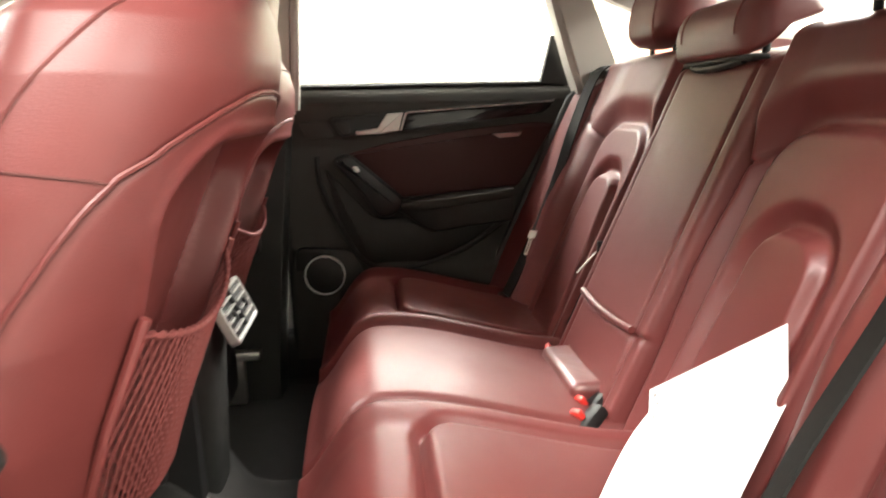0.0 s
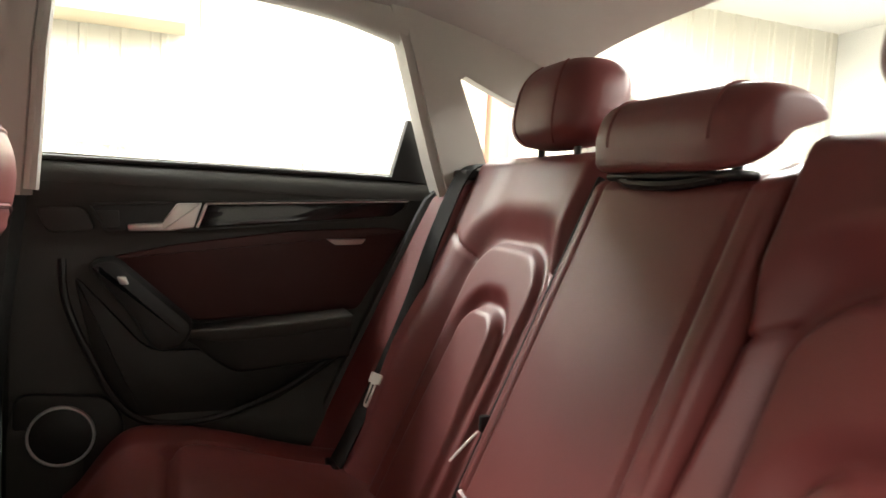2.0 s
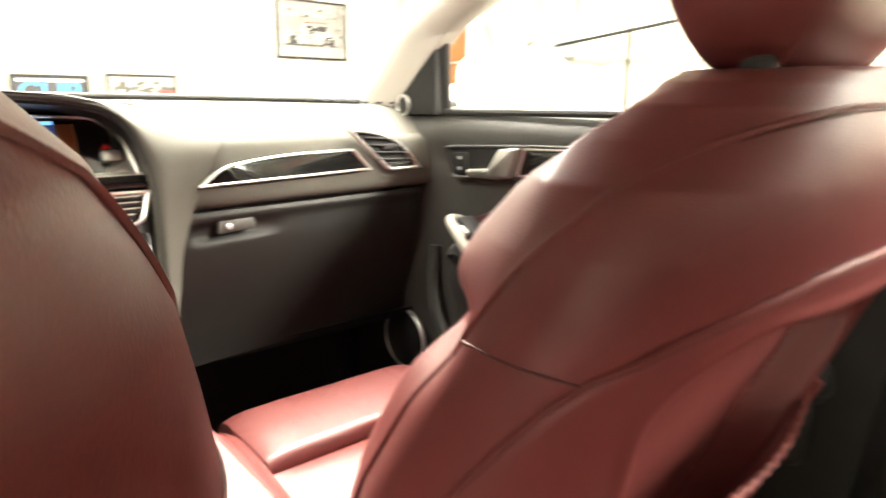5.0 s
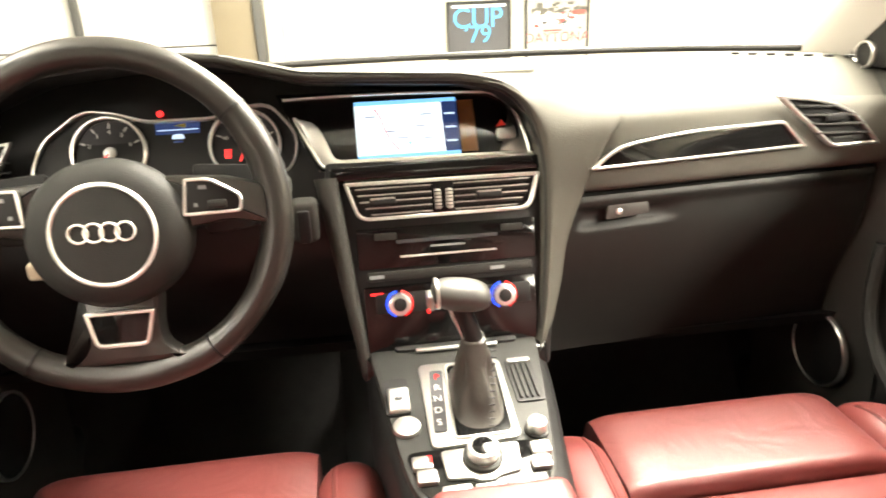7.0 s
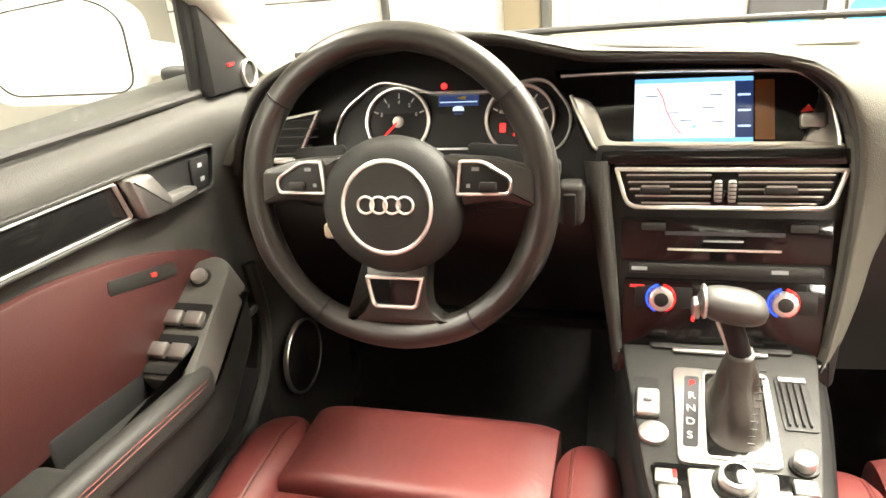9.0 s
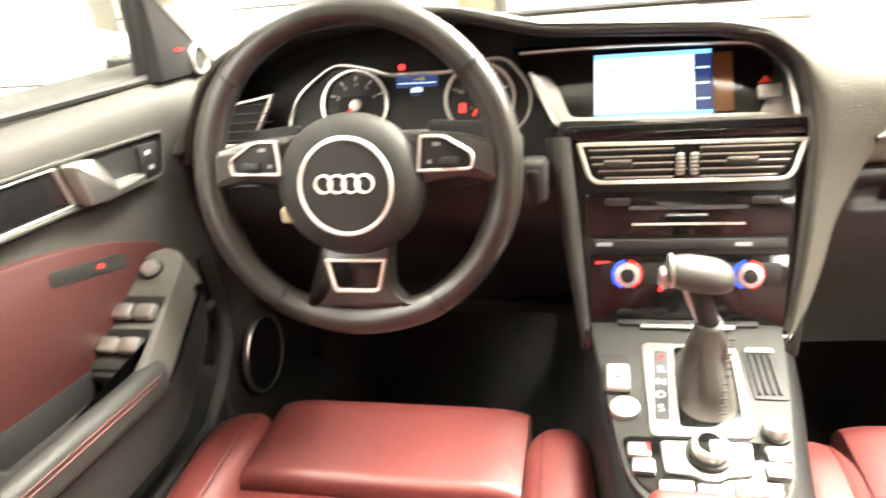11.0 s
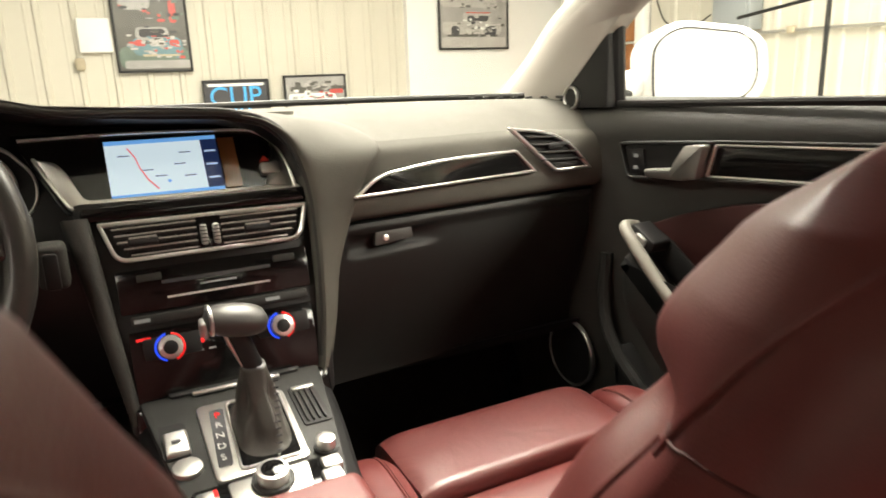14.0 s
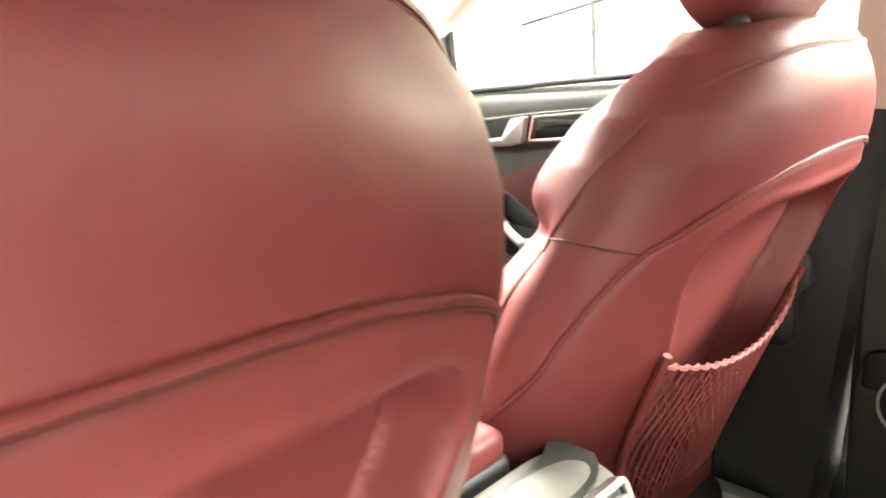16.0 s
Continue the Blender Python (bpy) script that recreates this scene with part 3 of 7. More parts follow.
def shell():
    # floor with tunnel
    def floor(u, v):
        x, y = -0.74 + 1.48 * u, -0.70 + 2.5 * v
        tun = (0.05 + 0.12 * sstep(0.36, 0.46, y)) * (1 - sstep(0.10, 0.17, abs(x)))
        sill = 0.10 * sstep(0.66, 0.73, abs(x))
        toe = 0.36 * sstep(1.35, 1.75, y)
        step = 0.16 * (1 - sstep(0.05, 0.14, y))
        return (x, y, 0.26 + max(tun, step * 0.8) + sill + toe)
    tagged(part("car_floor", slab(floor, 60, 60, (0, 0, -0.05)), CARPET), "black carpeted car floor with centre tunnel", "floor", kind="structure")

    def roof(u, v):
        y = -0.62 + 1.46 * v
        x = -0.64 + 1.28 * u
        return (x, y, roof_z(y) - 0.055 * abs(x / 0.62) ** 3.2)
    tagged(part("ceiling_headliner", slab(roof, 32, 40, (0, 0, 0.03)), HEADLINER), "grey woven headliner under the car roof", "headliner", kind="structure")

    def outer(u, v):
        y = -0.66 + 1.54 * v
        x = -0.70 + 1.40 * u
        return (x, y, roof_z(y) + 0.045 - 0.06 * abs(x / 0.70) ** 3)
    tagged(part("roof", slab(outer, 24, 24, (0, 0, 0.02)), WHITEPAINT), "white painted car roof", "roof", kind="structure")
    for s in (1, -1):
        side = "right" if s > 0 else "left"
        # roof rail between the pillars
        rail = spline([(s * 0.650, 1.02, 1.235), (s * 0.655, 0.85, 1.30), (s * 0.665, 0.45, 1.358), (s * 0.665, 0.10, 1.375), (s * 0.655, -0.15, 1.356), (s * 0.63, -0.30, 1.315)], 8)
        tagged(part("pillar_rail", tube(rail, 0.040, n=12), PILLAR), "light grey roof rail trim", "pillar", kind="structure")
        # windscreen pillar: a broad band from the dash up to the roof rail
        k = 0.02 if s > 0 else -0.02
        edge_in = spline([(0.672, 1.53 + k, 1.005), (0.678, 1.47 + k, 1.055), (0.676, 1.40 + k, 1.10), (0.668, 1.26 + k, 1.195), (0.650, 1.02, 1.296), (0.630, 0.80, 1.352)], 6)
        edge_out = spline([(0.668, 1.33, 0.995), (0.668, 1.245, 1.065), (0.668, 1.155, 1.142), (0.668, 1.09, 1.185), (0.672, 0.90, 1.262), (0.680, 0.72, 1.315)], 6)
        band = []
        for a, b in zip(edge_in, edge_out):
            band.append([(s * q.x, q.y, q.z) for q in (a + Vector((0.035, 0.02, 0)), a, a * 0.72 + b * 0.28 + Vector((-0.020, 0, -0.004)), a * 0.3 + b * 0.7 + Vector((-0.022, 0, -0.006)), b, b + Vector((0.035, 0, 0)))])
        tagged(part("pillar_front", loft(band), PILLAR, angle=1.0), "light grey windscreen pillar trim", "pillar", kind="structure")
        # B pillar: light grey upper, black lower (the driver's stands further forward)
        fw = 0.010 if s > 0 else 0.14
        up = [[(s * (0.655 + dx), y, z) for dx, y in ((-0.022, yy + 0.004), (-0.022, yy + 0.05), (-0.006, yy + 0.062), (0.04, yy + 0.062), (0.04, yy - 0.006), (-0.006, yy - 0.006))] for z, yy in ((0.965, 0.318 + fw), (1.08, 0.312 + fw), (1.2, 0.306 + fw), (1.36, 0.290 + fw))]
        tagged(part("pillar_middle", loft(up), PILLAR), "light grey middle pillar trim", "pillar", kind="structure")
        tagged(part("pillar_seal", tube([(s * 0.642, 0.309 + fw, 0.975), (s * 0.642, 0.303 + fw, 1.08), (s * 0.642, 0.297 + fw, 1.2), (s * 0.642, 0.282 + fw, 1.355)], 0.012), PILLAR), "pale rubber door seal on the pillar", "seal", kind="structure")
        lo = [[(s * (0.66 + dx), y, z) for dx, y in ((-0.03 - fl, yy + 0.0), (-0.03 - fl, yy + w), (0.0, yy + w + 0.02), (0.05, yy + w + 0.02), (0.05, yy - 0.01), (0.0, yy - 0.01))] for z, yy, w, fl in ((0.25, 0.385 + fw, 0.26, 0.05), (0.36, 0.382 + fw, 0.25, 0.035), (0.46, 0.377 + fw, 0.22, 0.005), (0.70, 0.355 + fw, 0.17, 0.0), (0.966, 0.330 + fw, 0.09, 0.0))]
        tagged(part("pillar_lower", loft(lo), DARKTRIM, angle=0.9), "black lower pillar trim", "pillar", kind="structure")
        # C pillar with the quarter window behind it
        cp = [[(s * (x0 - 0.012), y0, z), (s * (x0 - 0.02), y0 - w * 0.5, z + 0.006), (s * (x0 - 0.012), y0 - w, z + 0.012), (s * (x0 + 0.04), y0 - w, z + 0.012), (s * (x0 + 0.04), y0, z)] for z, y0, x0, w in ((0.98, -0.385, 0.635, 0.083), (1.07, -0.352, 0.633, 0.081), (1.16, -0.322, 0.628, 0.079), (1.27, -0.285, 0.618, 0.078), (1.36, -0.245, 0.605, 0.085))]
        tagged(part("pillar_rear", loft(cp), PILLAR), "light grey rear pillar trim", "pillar", kind="structure")
        q = roundpoly([(-0.478, 1.05), (-0.393, 1.240), (-0.50, 1.198), (-0.68, 1.140), (-0.74, 1.05)], [0.01, 0.008, 0.04, 0.03, 0.02])
        o = roundpoly([(-0.40, 0.98), (-0.27, 1.36), (-0.66, 1.335), (-0.95, 1.13), (-0.95, 0.98)], 0.02)
        hole(("pillar_quarter_" + side), o, q, s * 0.615, s * 0.03, PILLAR, "light grey rear side trim round the quarter window", -0.06 * s)
        tagged(part("window_quarter", prism(q, 0.004, frame_at((s * 0.63, 0, 0), (0, 1, 0), (0, 0, 1))), GLASS), "small fixed quarter window", "window", kind="structure").visible_shadow = False
        # sill, rocker and outer skin below the windows
        tagged(part("sill", rbox((s * 0.715, 0.35, 0.33), (0.09, 2.3, 0.13), 0.02, 3), BLACK), "black plastic door sill", "sill", kind="structure")
    # rear shelf and rear window
    def shelf(u, v):
        x, y = -0.66 + 1.32 * u, -0.50 - 0.55 * v
        return (x, y, 1.035 + 0.01 * v)
    tagged(part("rear_shelf", slab(shelf, 6, 6, (0, 0, -0.04)), PILLAR), "light grey parcel shelf behind the rear seat", "shelf", kind="structure")

    def rw(u, v):
        x = (-0.58 + 1.16 * u) * (1 - 0.06 * v)
        return (x, -1.08 + 0.48 * v - 0.0 * u, 1.05 + 0.285 * v ** 0.85 - 0.03 * (2 * u - 1) ** 2 * v)
    w = tagged(part("window_rear", slab(rw, 12, 8, (0, 0.002, 0.004)), GLASS), "sloping rear window glass", "window", kind="structure")
    w.visible_shadow = False
    tagged(part("tail_panel", rbox((0, -1.12, 0.62), (1.5, 0.04, 0.86), 0.01), BLACK), "black closing panel behind the rear shelf", "panel", kind="structure")
    tagged(part("firewall", rbox((0, 1.78, 0.60), (1.5, 0.05, 0.70), 0.01), BLACK), "black firewall behind the pedals", "panel", kind="structure")

    # Closing panels, added to keep light from leaking into the footwell
    tagged(part("cowl_light_block", slab(lambda u, v: (-0.76 + 1.52 * u, 1.40 + 0.42 * v, 0.985 - 0.035 * v), 4, 4, (0, 0, -0.02)), BLACK), "unseen black panel added to block light under the windscreen", "panel", kind="structure")
    for s in (1, -1):
        tagged(part("kick_light_block", rbox((s * 0.725, 1.59, 0.62), (0.05, 0.44, 0.74), 0.01), CARPET), "black carpeted panel added to block light beside the footwell", "panel", kind="structure")

    def ws(u, v):
        x = (-0.66 + 1.32 * u) * (1 - 0.10 * v)
        b = 0.10 * (2 * u - 1) ** 2
        return (x, 1.62 - 0.78 * v - b * (1 - 0.5 * v), 1.03 + 0.31 * v + 0.02 * math.sin(v * math.pi) - 0.03 * (2 * u - 1) ** 2 * v)
    w = tagged(part("windscreen", slab(ws, 16, 10, (0, 0.002, 0.004)), GLASS), "curved clear windscreen glass", "window", kind="structure")
    w.visible_shadow = False


def hole(name, outer, inner, x, d, material, label, lean=0.0):
    """A plate in a plane of constant x with one opening through it; outlines as (y, z)."""
    n = 96

    def sample(poly):
        c = Vector((sum(p[0] for p in inner) / len(inner), sum(p[1] for p in inner) / len(inner)))
        out = []
        for i in range(n):
            a = 2 * math.pi * i / n
            w = Vector((math.cos(a), math.sin(a)))
            best = 0
            for k in range(len(poly)):
                p, q = Vector(poly[k]) - c, Vector(poly[(k + 1) % len(poly)]) - c
                e = q - p
                den = w.x * e.y - w.y * e.x
                if abs(den) < 1e-9:
                    continue
                t = (p.x * e.y - p.y * e.x) / den
                s = (p.x * w.y - p.y * w.x) / den
                if t > 0 and -1e-6 <= s <= 1 + 1e-6:
                    best = max(best, t)
            out.append(c + w * best)
        return out
    so, si = sample(outer), sample(inner)
    px = lambda p, o: x + o + lean * (p[1] - 1.0)
    rings = [[(px(p, 0), p[0], p[1]) for p in so], [(px(p, 0), p[0], p[1]) for p in si], [(px(p, d), p[0], p[1]) for p in si], [(px(p, d), p[0], p[1]) for p in so]]
    verts, faces = [], []
    for r in rings:
        verts += r
    for k in range(4):
        for i in range(n):
            j = (i + 1) % n
            faces.append((k * n + i, k * n + j, ((k + 1) % 4) * n + j, ((k + 1) % 4) * n + i))
    ob = part(name, (verts, faces), material, angle=0.6)
    return tagged(ob, label, "trim", kind="structure")


# ---- front seats ----
SEAT_X = 0.349
SEAT_W = [(0.46, 0.2014), (0.52, 0.2334), (0.62, 0.2653), (0.70, 0.286), (0.78, 0.286), (0.84, 0.272), (0.888, 0.260), (0.925, 0.2494), (0.965, 0.2383), (1.005, 0.2191), (1.03, 0.195), (1.05, 0.1708), (1.064, 0.1351), (1.072, 0.10), (1.076, 0.04)]
ARCH = [(0.0, 0.957), (0.06, 0.955), (0.10, 0.950), (0.147, 0.937), (0.175, 0.925), (0.195, 0.914), (0.221, 0.893), (0.236, 0.872), (0.248, 0.847), (0.262, 0.81), (0.273, 0.77), (0.281, 0.735), (0.286, 0.70), (0.30, 0.50)]
SEAT_Y = [(0.46, 0.50), (0.60, 0.460), (0.76, 0.397), (0.86, 0.350), (0.945, 0.314), (1.02, 0.306), (1.08, 0.328)]


def seat_w(z):
    for (a, p), (b, q) in zip(SEAT_W, SEAT_W[1:]):
        if z <= b:
            t = (z - a) / (b - a)
            return p + (q - p) * t
    return 0.04


def seat_y(z):
    """y of the middle of the seat's rear face, by height."""
    pts = SEAT_Y
    for i in range(len(pts) - 1):
        (a, p), (b, q) = pts[i], pts[i + 1]
        if z <= b or i == len(pts) - 2:
            t = max(0.0, min(1.0, (z - a) / (b - a)))
            m0 = (q - pts[i - 1][1]) / (b - pts[i - 1][0]) if i else (q - p) / (b - a)
            m1 = (pts[i + 2][1] - p) / (pts[i + 2][0] - a) if i + 2 < len(pts) else (q - p) / (b - a)
            h = b - a
            return (2 * t ** 3 - 3 * t * t + 1) * p + (t ** 3 - 2 * t * t + t) * h * m0 + (3 * t * t - 2 * t ** 3) * q + (t ** 3 - t * t) * h * m1


def rrect(x, z, hx, z0, z1, r):
    """Signed distance into a rounded rectangle (positive inside)."""
    cz, hz = (z0 + z1) / 2, (z1 - z0) / 2
    dx, dz = abs(x) - (hx - r), abs(z - cz) - (hz - r)
    out = math.hypot(max(dx, 0), max(dz, 0)) + min(max(dx, dz), 0)
    return r - out


def arch_z(x):
    """Height of the seam under the upper cover, by distance from the seat's middle."""
    x = min(abs(x), 0.299)
    for (a, p), (b, q) in zip(ARCH, ARCH[1:]):
        if x <= b:
            return p + (q - p) * (x - a) / (b - a)


def seat_rear(x, z):
    """y of the seat's rear face, before the local shapes."""
    w = seat_w(z)
    t = min(1.0, abs(x) / w)
    r = 0.124 * (1 - 0.50 * sstep(1.02, 1.076, z))
    return seat_y(z) + r * (1 - math.sqrt(max(0.0, 1 - t ** 2.7)))


def seat_rear_full(x, z):
    y = seat_rear(x, z)
    d = (z - arch_z(x)) / math.hypot(1, (arch_z(abs(x) + 0.004) - arch_z(max(0, abs(x) - 0.004))) / 0.008)
    y += 0.0035 * bell(d, 0.0032) * (1 if z > 0.6 else 0)            # stitched seam under the upper cover
    k = rrect(x, z, 0.188 - 0.044 * sstep(0.90, 0.70, z), 0.36, 0.919, 0.080)
    y += 0.050 * sstep(0.0, 0.013, k) - 0.0025 * bell(k + 0.006, 0.006)   # recessed panel with a raised lip
    return y


def arch_half(z):
    """Half width of the arch at height z."""
    lo, hi = 0.0, 0.30
    for _ in range(24):
        mid = (lo + hi) / 2
        lo, hi = (mid, hi) if arch_z(mid) > z else (lo, mid)
    return lo


def seat_pinch(z):
    return 0.047 * bell(z - 0.888, 0.028) - 0.008 * bell(z - 0.950, 0.034)


def seat_bolster(z):
    return 0.0636 * sstep(0.50, 0.62, z) * (1 - 0.7 * sstep(0.93, 1.04, z))


def seat_skin(a, z):
    """A point of the backrest's skin: a from 0 (middle of the rear) over 1 (widest) round to the front."""
    w = seat_w(z)
    if a <= 1:
        x = w * math.sin(a * math.pi / 2)
        return Vector((x, seat_rear(x, z) - 0.0003, z))
    t = math.sin((2 - a) * math.pi / 2)
    R = 0.124 * (1 - 0.50 * sstep(1.02, 1.076, z))
    f = (0.159 - 0.063 * sstep(0.99, 1.06, z) - R + seat_bolster(z) * bell(t - 0.78, 0.20)) * max(0.0, 1 - t ** 6) ** 0.5
    return Vector((t * (w - seat_pinch(z) * sstep(0.0, 0.060, f)) + 0.0004, seat_y(z) + R + f, z))


def front_seat(sx, label, dy=0.0, dz=0.0):
    """The backrest stands dy further forward and dz higher than drawn; the cushion keeps its place."""
    st = thing("front_seat", (0, 0.7, 0.28), label, "car seat", "front seats")
    nx, nz = 220, 260
    rings = []
    for k in range(nz + 1):
        v = k / nz
        z = 0.46 + (1.076 - 0.46) * (1 - (1 - v) ** 1.35)
        w = seat_w(z)
        pinch = seat_pinch(z)
        T = 0.159 - 0.063 * sstep(0.99, 1.06, z)
        B = seat_bolster(z)
        R = 0.124 * (1 - 0.50 * sstep(1.02, 1.076, z))
        y0 = seat_y(z)
        ring_ = []
        for i in range(nx + 1):
            t = math.sin((i / nx - 0.5) * math.pi)
            x = t * w
            ring_.append((x, seat_rear_full(x, z), z))
        for i in range(1, 40):
            t = math.sin((0.5 - i / 40) * math.pi)
            g = bell(abs(t) - 0.78, 0.20)
            y = y0 + R + (T - R + B * g) * max(0.0, 1 - t ** 6) ** 0.5
            ring_.append((t * (w - pinch * sstep(0.0, 0.060, y - y0 - R)), y - 0.008 * bell(abs(t) - 0.56, 0.03) * (1 if z < 1.0 else 0), z))
        rings.append(ring_)
    part("backrest", loft(rings), LEATHER, st, angle=1.2)
    # piping along the seam of the upper cover
    def welt(pts, off):
        part("piping", tube(pts, 0.0021, n=6), LEATHER, st)
        part("seam", tube([Vector(p) + Vector(off) for p in pts], 0.0010, n=6), SEAM, st, "dark stitched seam beside the piping")

    for s in (1, -1):
        pts = [(x, arch_z(x) + 0.001) for x in [0.0085 * i for i in range(25)]]
        pts += [(min(arch_half(z - 0.004) + 0.002, seat_w(z) - 0.0008), z) for z in [0.896 - 0.008 * i for i in range(23)]]
        welt([(s * x, seat_rear(x, z) - 0.0002, z) for x, z in pts], (-0.0012 * s, 0.0002, -0.0032))
        # seam of the upper cover, and the welt along the side below the fold
        top = spline([(a, 0, z) for a, z in ((0.0, 1.053), (0.30, 1.051), (0.52, 1.042), (0.68, 1.028), (0.80, 1.010), (0.90, 0.985), (0.97, 0.962), (1.03, 0.937), (1.08, 0.912), (1.11, 0.890))], 5)
        welt([Vector((s * q.x, q.y, q.z)) for q in (seat_skin(p.x, p.z) for p in top)], (0, -0.001, -0.0034))
        side = []
        for i in range(40):
            z = 0.56 + (0.884 - 0.56) * i / 39
            R = 0.124
            t = 0.955
            B = seat_bolster(z)
            f = (0.159 - R + B * bell(t - 0.78, 0.20)) * (1 - t ** 6) ** 0.5
            side.append((s * (t * (seat_w(z) - seat_pinch(z) * sstep(0.0, 0.060, f)) + 0.0008), seat_y(z) + R + f, z))
        welt(side, (0.0002 * s, -0.0040, 0.0))
        fold = []
        for i in range(24):
            z = 0.892 + 0.013 * i / 23
            x0 = arch_half(z) + 0.006
            x = x0 + (seat_w(z) - x0) * math.sin(math.pi / 2 * i / 23)
            fold.append((s * x, seat_rear(x, z) - 0.0004, z))
        for i in range(1, 9):
            q = seat_skin(1 + 0.02 * i, 0.905 - 0.0005 * i)
            fold.append((s * q.x, q.y, q.z))
        part("fold_seam", tube(fold, 0.0012, n=6), SEAM, st, "dark seam across the side of the backrest")
    # net pocket on the recessed panel
    def net_top(x):
        return 0.733 + 0.034 * (x / 0.168) ** 2

    def net_pt(a, b):
        z1 = net_top(a * 0.168)
        z0 = 0.555
        z = z0 + (z1 - z0) * b
        x = a * (0.168 if z > 0.66 else 0.168 - 0.45 * (0.66 - z))
        return Vector((x, seat_rear(x, z) - 0.005 - 0.016 * (1 - a * a), z))
    geos = []
    for i in range(36):
        a = -1.16 + 2.32 * i / 35
        geos.append(tube([net_pt(max(-1, min(1, a + 0.32 * b - 0.16)), b) for b in [k / 10 for k in range(11)]], 0.0016, n=4))
    for i in range(34):
        a = -1.45 + 2.90 * i / 33
        geos.append(tube([net_pt(max(-1, min(1, a - 0.90 * b + 0.45)), b) for b in [k / 14 for k in range(15)]], 0.0011, n=4))
    tagged(part("pocket_net", merge(*geos), NET, st, "red elastic string net pocket"), kind="stuff")
    cord = []
    for i in range(61):
        p = net_pt(-1 + 2 * i / 60, 1.0)
        cord.append(p + Vector((0, 0.0012 * math.sin(i * 2.1), 0.0016 * math.cos(i * 2.1))))
    part("net_cord", tube(cord, 0.0032, n=6), NET, st, "twisted elastic cord of the pocket")
    for s in (1, -1):
        rod = [(s * (0.172 if z > 0.66 else 0.172 - 0.45 * (0.66 - z)), seat_rear(s * 0.168, z) - 0.006, z) for z in (0.55, 0.62, 0.69, net_top(0.168) + 0.014)]
        part("net_rod", tube(rod, 0.0048, n=8), SHELL, st, "red moulded edge of the pocket")
    # headrest with its posts
    hr = []
    for k in range(25):
        v = k / 24
        z = 1.066 + 0.200 * v
        e = math.sqrt(max(0.0, 1 - abs(2 * v - 1) ** 3.4))
        w = 0.035 + 0.094 * e + 0.006 * v
        dep = 0.018 + 0.043 * e
        cy = 0.397 - 0.02 * v + 0.010 * (1 - v) ** 3
        hr.append([(w * math.copysign(abs(math.cos(a)) ** 0.62, math.cos(a)), cy + dep * (0.30 + 0.70 * sstep(-0.05, 0.50, v) if math.sin(a) > 0 else 1.0) * math.copysign(abs(math.sin(a)) ** 0.8, math.sin(a)) + 0.02 * (math.cos(a) ** 4) * sstep(-0.1, 0.5, v), z) for a in [2 * math.pi * i / 48 for i in range(48)]])
    part("headrest", loft(hr), LEATHER, st, "padded red leather headrest", angle=1.2)
    for s in (1, -1):
        part("piping", tube([(s * (0.068 + 0.02 * math.sin(math.pi * v)), 0.397 - 0.02 * v + 0.010 * (1 - v) ** 3 - (0.018 + 0.043 * math.sqrt(max(0, 1 - abs(2 * v - 1) ** 3.4))) * 0.90 + 0.004, 1.066 + 0.200 * v) for v in [0.04 + 0.92 * i / 20 for i in range(21)]], 0.002, n=6), LEATHER, st)
        part("post", tube([(s * 0.075, 0.382, 1.04), (s * 0.075, 0.388, 1.12)], 0.0058, n=10), CHROME, st, "chrome headrest post")
        part("guide", disc(frame_at((s * 0.075, 0.382, 1.066), (1, 0, 0), (0, 1, 0)), 0.012, 0.016, 20), BLACK, st, "black plastic post guide")
    # cushion: centre, thigh extension, side bolsters, base
    def cush_z(y):
        return 0.505 + 0.085 * sstep(0.55, 1.05, y) ** 1.0

    def centre(u, v):
        x = -0.172 + 0.344 * u
        y = 0.50 + 0.40 * v
        puff = 0.016 * (1 - abs(2 * u - 1) ** 4) * (1 - abs(2 * v - 1) ** 8)
        return (x, y, cush_z(y) - 0.008 + puff - 0.006 * bell(y - 0.72, 0.006))
    part("seat_centre", slab(centre, 30, 40, (0, 0, -0.11)), LEATHER, st, angle=1.0)
    ext = []
    for i in range(33):
        u = i / 32
        x = -0.171 + 0.342 * u
        e = (1 - abs(2 * u - 1) ** 10) * 0.010 - 0.01
        prof = [Vector((p[0], p[1], 0)) for p in roundpoly([(0.902, 0.47), (0.904, 0.588), (1.072, 0.592), (1.066, 0.455)], [0.02, 0.016, 0.045, 0.03], 8)]
        ext.append([(x, p.x, p.y + (e if p.y > 0.53 else 0)) for p in prof])
    part("thigh_extension", loft(ext), LEATHER_WORN, st, "creased red leather thigh support")
    for s in (1, -1):
        bol = []
        for i in range(41):
            v = i / 40
            y = 0.53 + 0.520 * v
            e = math.sqrt(max(0.01, 1 - max(0.0, (v - 0.80) / 0.20) ** 2.4)) * math.sqrt(max(0.05, 1 - max(0.0, (0.12 - v) / 0.12) ** 2))
            hi = (0.060 - 0.022 * sstep(0.45, 0.95, v)) * e
            cx, cz_ = s * (0.216 - 0.006 * v), cush_z(y) - 0.028 - 0.012 * sstep(0.85, 1.0, v)
            bol.append([(cx + 0.043 * e * math.copysign(abs(math.cos(a)) ** 0.75, math.cos(a)), y, cz_ + (hi if math.sin(a) > 0 else 0.07 * e) * math.copysign(abs(math.sin(a)) ** 0.8, math.sin(a))) for a in [2 * math.pi * k / 28 for k in range(28)]])
        part("side_bolster", loft(bol), LEATHER, st, angle=1.2)
        pip = []
